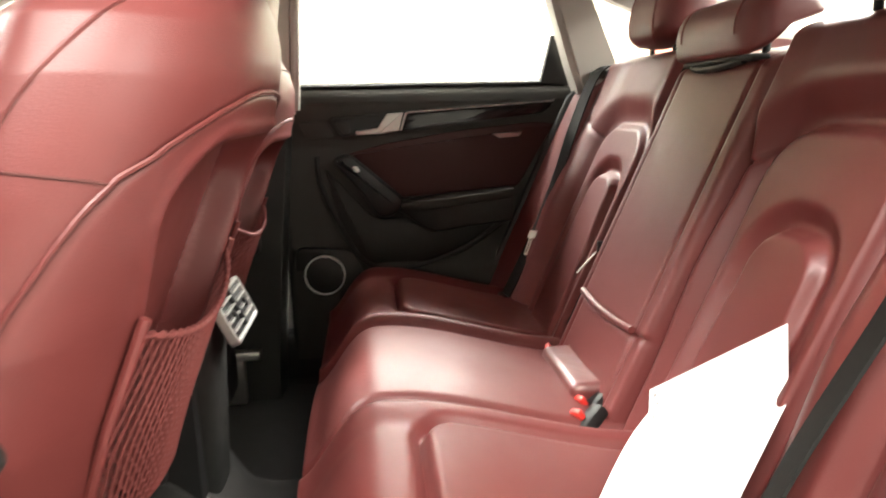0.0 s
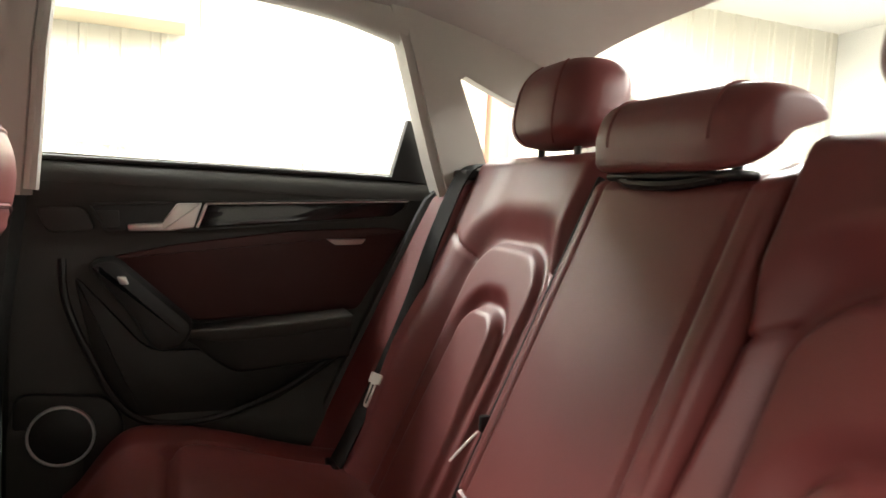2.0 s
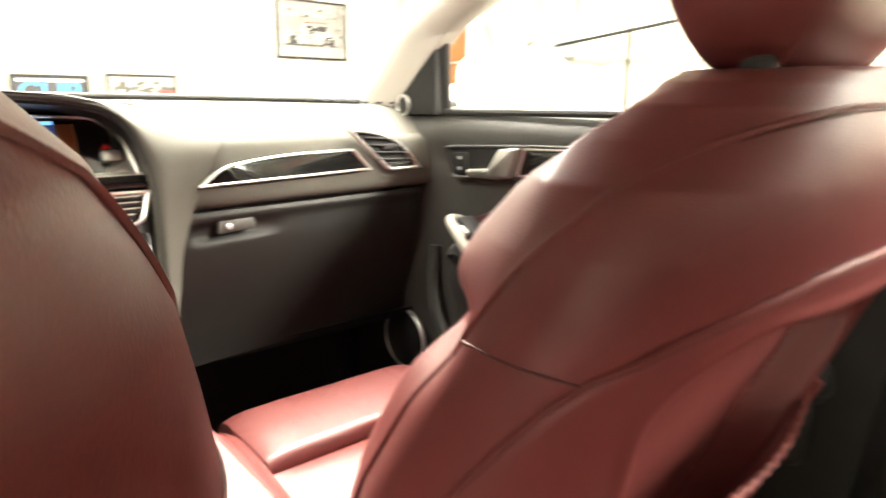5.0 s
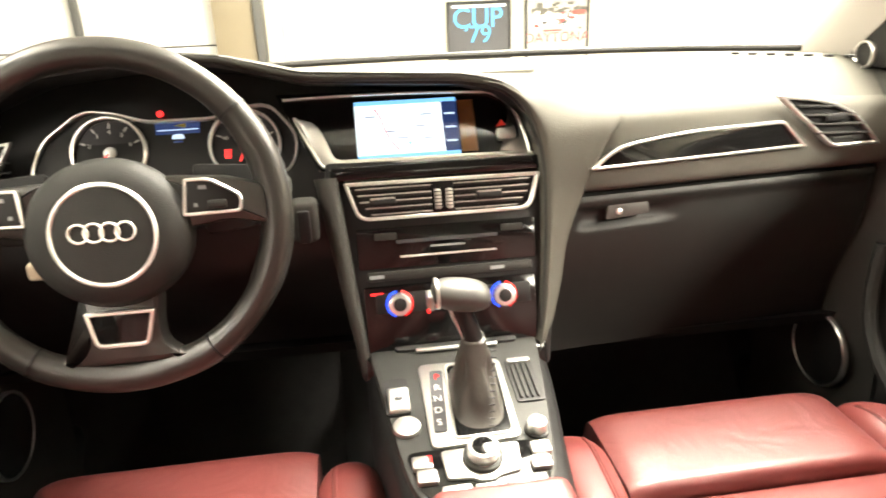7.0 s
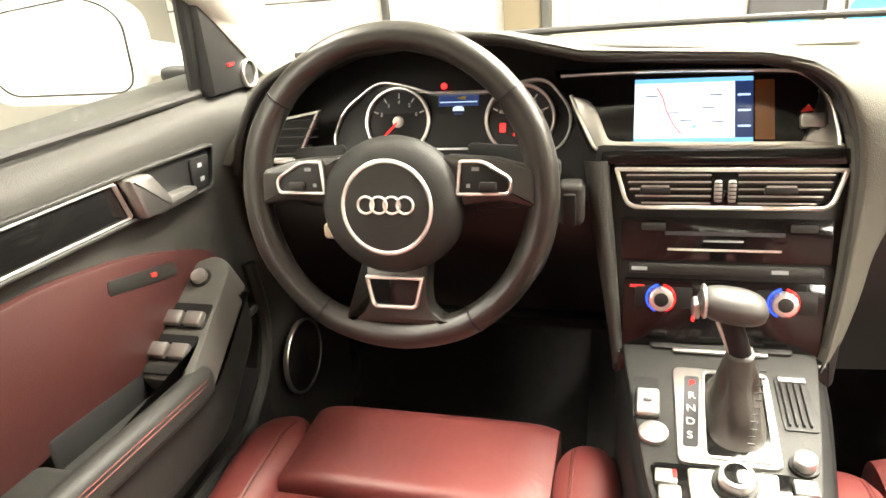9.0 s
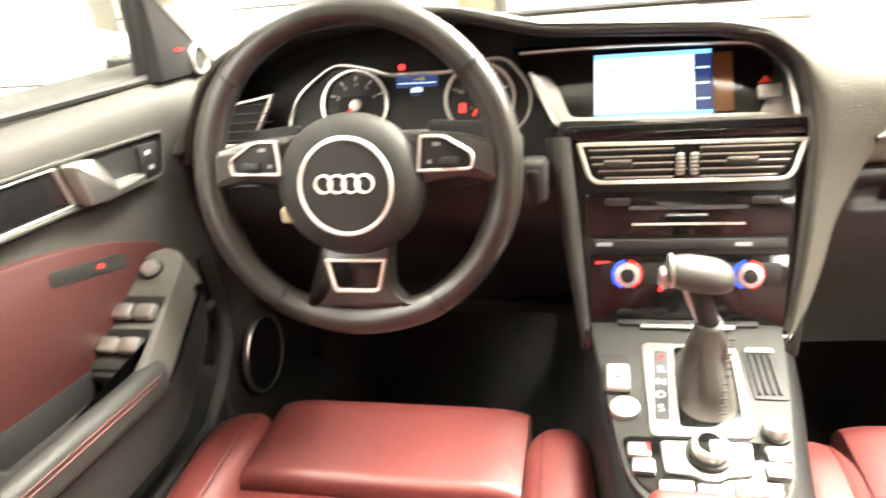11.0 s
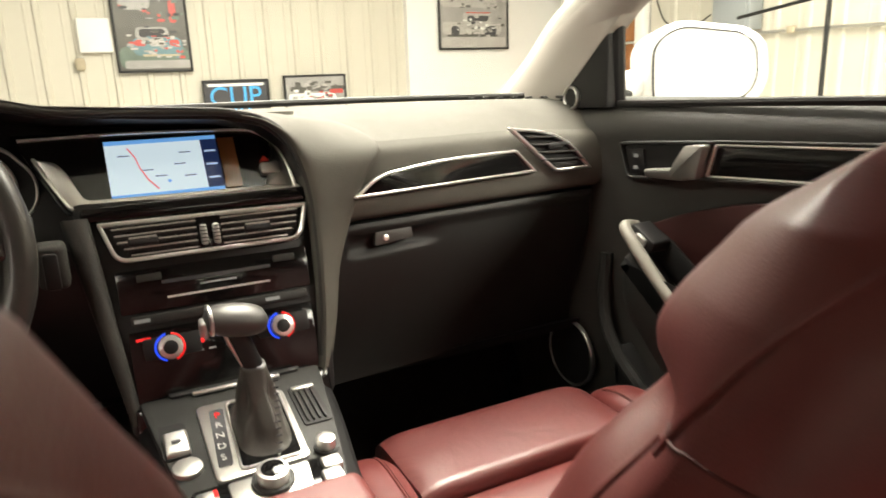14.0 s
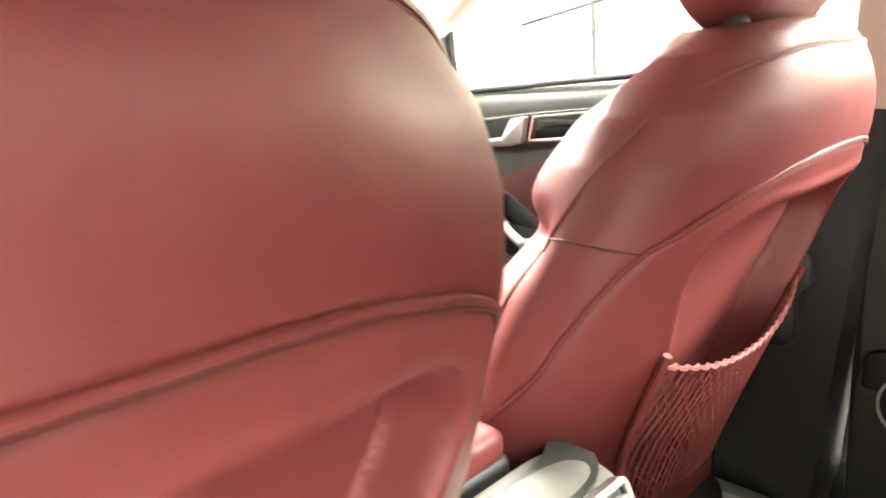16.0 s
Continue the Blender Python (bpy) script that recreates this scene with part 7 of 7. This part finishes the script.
    part("badge_trim", bezel(bad, 0.0042, 0.007, m @ Matrix.Translation((0, 0, 0.011)), 0.001), CHROME, w, "chrome trim of the lower spoke")
    st = thing("column_stalk", (-0.44, 1.05, 0.88), "black control stalk on the steering column", "stalk")
    part("lever", tube([(-0.40, 1.07, 0.885), (-0.445, 1.05, 0.872), (-0.468, 1.04, 0.868)], [0.007, 0.009, 0.011], n=10), BLACK, st)
    part("tip", rbox((-0.455, 1.036, 0.869), (0.03, 0.02, 0.020), 0.005, 3), TAN, st, "pale worn stalk tip")
    st = thing("column_stalk", (-0.24, 1.07, 0.94), "black wiper stalk on the steering column", "stalk")
    part("lever", tube([(-0.32, 1.08, 0.915), (-0.23, 1.075, 0.935), (-0.195, 1.07, 0.936)], [0.007, 0.008, 0.009], n=10), BLACK, st)
    part("tip", rbox((-0.192, 1.068, 0.936), (0.016, 0.022, 0.022), 0.006, 3), DARKTRIM, st)


# ---- centre console ----
def cons_z(y):
    return 0.662 + 0.17 * (y - 0.80) * (1 if y > 0.80 else 0.4)


def centre_console():
    c = thing("centre_console", (0, 0.75, 0.43), "charcoal centre console with selector, knobs and armrest", "console")

    def body(u, v):
        y = 0.42 + 0.70 * v
        a = -1 + 2 * u
        hw = 0.088 + 0.030 * sstep(0.80, 1.08, y)
        x = a * hw
        return (x, y, cons_z(y) - 0.010 - 0.018 * abs(a) ** 6)
    part("body", slab(body, 30, 40, (0, 0, -0.26)), BLACK, c, "black console body", angle=1.0)
    m = frame_at((0, 0.90, cons_z(0.90) - 0.006), (1, 0, 0), (0, 1, 0.17))
    up = lambda h=0.0, x=0.0, y=0.0: m @ Matrix.Translation((x, y, h))
    top = roundpoly([(-0.052, -0.090), (0.046, -0.090), (0.070, -0.052), (0.090, 0.055), (0.106, 0.165), (0.108, 0.205), (-0.112, 0.205), (-0.110, 0.158), (-0.085, -0.028), (-0.076, -0.060)], [0.03, 0.03, 0.03, 0.03, 0.02, 0.01, 0.01, 0.02, 0.03, 0.03], 6)
    part("top_plate", prism(top, 0.010, up(-0.004), 0.003), DARKTRIM, c, "charcoal top plate")
    part("lid", prism(roundpoly([(-0.078, 0.168), (0.080, 0.168), (0.082, 0.196), (-0.082, 0.196)], 0.006), 0.004, up(0.006), 0.0015), BLACK, c, "black storage lid")
    part("lid_edge", moved(rbox((0.0, 0.164, 0.010), (0.105, 0.005, 0.004), 0.001), m), CHROME, c, "chrome edge of the lid")
    # selector
    gate = roundpoly([(-0.054, 0.136), (0.048, 0.134), (0.045, 0.0), (-0.054, -0.003)], 0.010, 5)
    part("gate_plate", prism(gate, 0.005, up(0.005), 0.0015), ALU, c, "brushed metal selector plate")
    part("gate_well", prism(roundpoly([(-0.021, 0.127), (0.041, 0.127), (0.037, 0.006), (-0.027, 0.006)], 0.008), 0.0012, up(0.010)), PIANO, c, "black well round the gaiter")
    part("well_rim", bezel(roundpoly([(-0.0225, 0.129), (0.043, 0.129), (0.039, 0.004), (-0.029, 0.004)], 0.009), 0.003, 0.004, up(0.0095), 0.001), CHROME, c, "chrome rim round the gaiter well")
    part("gate_scale", prism(roundpoly([(-0.0415, 0.120), (-0.0255, 0.120), (-0.0335, 0.018), (-0.0485, 0.018)], 0.004), 0.0012, up(0.010)), INK, c, "black selector scale")
    for i, ch in enumerate("PRNDS"):
        lettering("scale_letter", ch, 0.0135, up(0.0115, -0.0340 - 0.0017 * i, 0.108 - 0.019 * i), RED_LED if ch == "P" else WHITEMARK, c, 0.0002)
    # gaiter: folded leather
    rings = []
    for k in range(29):
        t = k / 28
        hw, hd = 0.031 - 0.018 * t ** 0.7, 0.057 - 0.044 * t ** 0.6
        cy = 0.070 + 0.012 * t
        ring_ = []
        for i in range(56):
            a = 2 * math.pi * i / 56
            f = 1 + (0.15 * math.sin(4 * a + 2.6 * t) + 0.07 * math.sin(7 * a - 4 * t)) * math.sin(math.pi * min(1, t * 1.15)) + 0.05 * math.sin(11 * t + 2 * math.sin(a)) * math.sin(math.pi * t)
            ring_.append(m @ Vector((0.006 + hw * f * math.copysign(abs(math.cos(a)) ** 0.7, math.cos(a)), cy + hd * f * math.copysign(abs(math.sin(a)) ** 0.7, math.sin(a)), 0.010 + 0.076 * t)))
        rings.append(ring_)
    g = part("selector_gaiter", loft(rings), GAITER, c, "folded black leather gaiter", angle=1.4)
    for i in range(12):
        part("stitch", moved(rbox((0.014 + 0.001 * i, 0.012 + 0.0046 * i, 0.018 + 0.0056 * i), (0.006, 0.0014, 0.0014), 0), m), INK, g)
    part("selector_shaft", tube([m @ Vector((0.008, 0.082, 0.074)), m @ Vector((-0.004, 0.088, 0.115)), m @ Vector((-0.010, 0.090, 0.140))], [0.012, 0.0105, 0.013], n=14), BLACK, c, "black selector shaft")
    part("shaft_trim", tube([m @ Vector((-0.005, 0.080, 0.087)), m @ Vector((-0.017, 0.086, 0.115)), m @ Vector((-0.024, 0.088, 0.140))], 0.0022, n=6), CHROME, c)
    kn = []
    for i in range(21):
        t = i / 20
        e = math.sqrt(max(0, 1 - abs(2 * t - 1) ** 2.6))
        x = -0.040 + 0.066 * t
        kn.append([m @ Vector((x, 0.088 + (0.006 + 0.016 * e) * math.cos(a), 0.146 - 0.010 * t + (0.004 + 0.0135 * e) * math.sin(a))) for a in [2 * math.pi * j / 28 for j in range(28)]])
    k = part("selector_knob", loft(kn), KNOBGREY, c, "rounded satin grey selector knob", angle=1.2)
    part("knob_trim", tube([m @ Vector((-0.034, 0.088 + 0.0175 * math.cos(a), 0.1455 + 0.0145 * math.sin(a))) for a in [2 * math.pi * j / 24 for j in range(24)]], 0.0022, closed=True, n=6), CHROME, k, "chrome knob trim")
    part("knob_button", moved(rbox((-0.041, 0.086, 0.138), (0.008, 0.016, 0.020), 0.003, 3), m), ALU, k, "metal release button")
    part("knob_light", moved(rbox((-0.044, 0.078, 0.130), (0.003, 0.005, 0.004), 0.001), m), RED_LED, k)
    # buttons round the selector
    part("button_well", prism(roundpoly(quad(-0.098, -0.070, 0.054, 0.116), 0.006), 0.002, up(0.006)), BLACK, c)
    part("brake_switch", moved(rbox((-0.0825, 0.074, 0.010), (0.026, 0.036, 0.012), 0.004, 3, Matrix.Rotation(radians(8), 3, "X")), m), ALU, c, "metal parking brake switch")
    part("switch_mark", moved(rbox((-0.0825, 0.072, 0.0172), (0.010, 0.004, 0.0008), 0, 1, Matrix.Rotation(radians(8), 3, "X")), m), INK, c)
    part("start_button", disc(up(0.006, -0.077, 0.033), 0.0155, 0.006, 32, 0.002), ALU, c, "round metal start button")
    part("grille_well", prism(roundpoly(quad(0.054, 0.087, 0.054, 0.132), 0.004), 0.002, up(0.006)), BLACK, c)
    for i in range(4):
        part("grille_bar", moved(rbox((0.0595 + 0.0068 * i, 0.090, 0.009), (0.0028, 0.062, 0.005), 0.001), m), DARKTRIM, c)
    part("grille_cap", moved(rbox((0.0715, 0.126, 0.009), (0.028, 0.007, 0.005), 0.001), m), ALU, c)
    part("volume_base", disc(up(0.006, 0.064, 0.009), 0.014, 0.003, 28), BLACK, c)
    part("volume_knob", disc(up(0.009, 0.064, 0.009), 0.0105, 0.012, 28, 0.002), CHROME, c, "chrome volume knob")
    # control field of the rotary knob
    part("control_field", prism(roundpoly([(-0.083, -0.004), (0.052, -0.004), (0.072, -0.016), (0.060, -0.062), (0.040, -0.078), (-0.048, -0.078), (-0.070, -0.060)], 0.012), 0.0022, up(0.006), 0.0008), PIANO, c, "glossy black control field")
    part("control_plate", prism(roundpoly([(-0.046, -0.010), (0.038, -0.008), (0.034, -0.046), (0.010, -0.050), (0.004, -0.055), (-0.012, -0.055), (-0.018, -0.050), (-0.044, -0.048)], 0.005), 0.004, up(0.008), 0.0015), ALU, c, "metal plate round the rotary knob")
    part("rotary_base", disc(up(0.012, -0.003, -0.026), 0.0215, 0.005, 40, 0.001), DARKTRIM, c)
    part("rotary_knob", disc(up(0.017, -0.003, -0.026), 0.0165, 0.012, 40, 0.002), CHROME, c, "chrome rotary control knob")
    part("rotary_cap", disc(up(0.0285, -0.003, -0.026), 0.012, 0.002, 32), PIANO, c)
    for x, y, sx_, sy_ in ((-0.0665, -0.0235, 0.021, 0.017), (-0.0635, -0.0425, 0.021, 0.017), (0.0600, -0.0205, 0.021, 0.017), (0.0555, -0.0395, 0.021, 0.017), (-0.036, -0.064, 0.030, 0.013), (-0.003, -0.066, 0.030, 0.013), (0.030, -0.063, 0.030, 0.013)):
        part("function_key", moved(rbox((x, y, 0.010), (sx_, sy_, 0.008), 0.002, 2), m), ALU, c, "metal function key")
    part("key_light", moved(rbox((-0.0585, -0.022, 0.0145), (0.004, 0.010, 0.001), 0), m), RED_LED, c)
    # armrest and rear end
    part("armrest", rbox((-0.008, 0.625, 0.716), (0.124, 0.290, 0.034), 0.012, 4, Matrix.Rotation(radians(1.5), 3, "X")), LEATHER, c, "red leather armrest pad")
    part("armrest_base", rbox((0.0, 0.62, 0.676), (0.122, 0.28, 0.05), 0.012, 3), BLACK, c, "black armrest base")
    part("armrest_hinge", rbox((0.0, 0.445, 0.660), (0.125, 0.09, 0.05), 0.020, 4), DASHTOP, c, "grey armrest hinge cover")

    def rear(u, v):
        a = -1 + 2 * u
        z = 0.30 + 0.40 * v
        y = 0.410 - 0.018 * v
        return (0.015 + a * (0.092 - 0.012 * (1 - v)), y + 0.03 * abs(a) ** 4, z)
    part("rear_cover", slab(rear, 16, 20, (0, 0.06, 0)), DARKTRIM, c, "charcoal rear end of the console", angle=1.0)
    part("rear_top", slab(lambda u, v: (0.015 + (-1 + 2 * u) * 0.088, 0.392 + 0.07 * v, 0.684 + 0.022 * math.sin(math.pi * min(1, v + 0.25) * 0.75) - 0.012 * abs(2 * u - 1) ** 4), 14, 10, (0, 0.004, -0.03)), DASHTOP, c)
    mr = frame_at((0.010, 0.376, 0.664), (1, 0, 0), (0, 0.42, 0.91))
    part("vent_box", prism(roundpoly(quad(-0.080, 0.080, -0.036, 0.034), 0.008), 0.008, mr, 0.002), BLACK, c)
    part("vent_frame", bezel(roundpoly(quad(-0.083, 0.083, -0.040, 0.037), 0.010), 0.007, 0.014, mr, 0.002), ALU, c, "metal frame of the rear vents")
    for s in (-1, 1):
        for i in range(4):
            part("slat", moved(rbox((s * 0.040, 0.022 - 0.014 * i, 0.012), (0.064, 0.0035, 0.008), 0.001), mr), ALU, c)
        part("slat_tab", moved(rbox((s * 0.04, -0.004, 0.016), (0.012, 0.014, 0.006), 0.002), mr), BLACK, c)
    part("vent_bridge", moved(rbox((0, 0, 0.011), (0.012, 0.062, 0.008), 0.002), mr), BLACK, c)



# ---- assembly ----
garage()
shell()
dashboard()
centre_console()
steering_wheel()
front_seat(SEAT_X, "red leather front passenger seat with net pocket", -0.012)
front_seat(-SEAT_X, "red leather driver seat with net pocket", -0.071, 0.032)
rear_bench()
rear_belts()
rear_door(1)
front_door(1)
front_door(-1)
side_mirror(1)
side_mirror(-1)
paper_sheet()
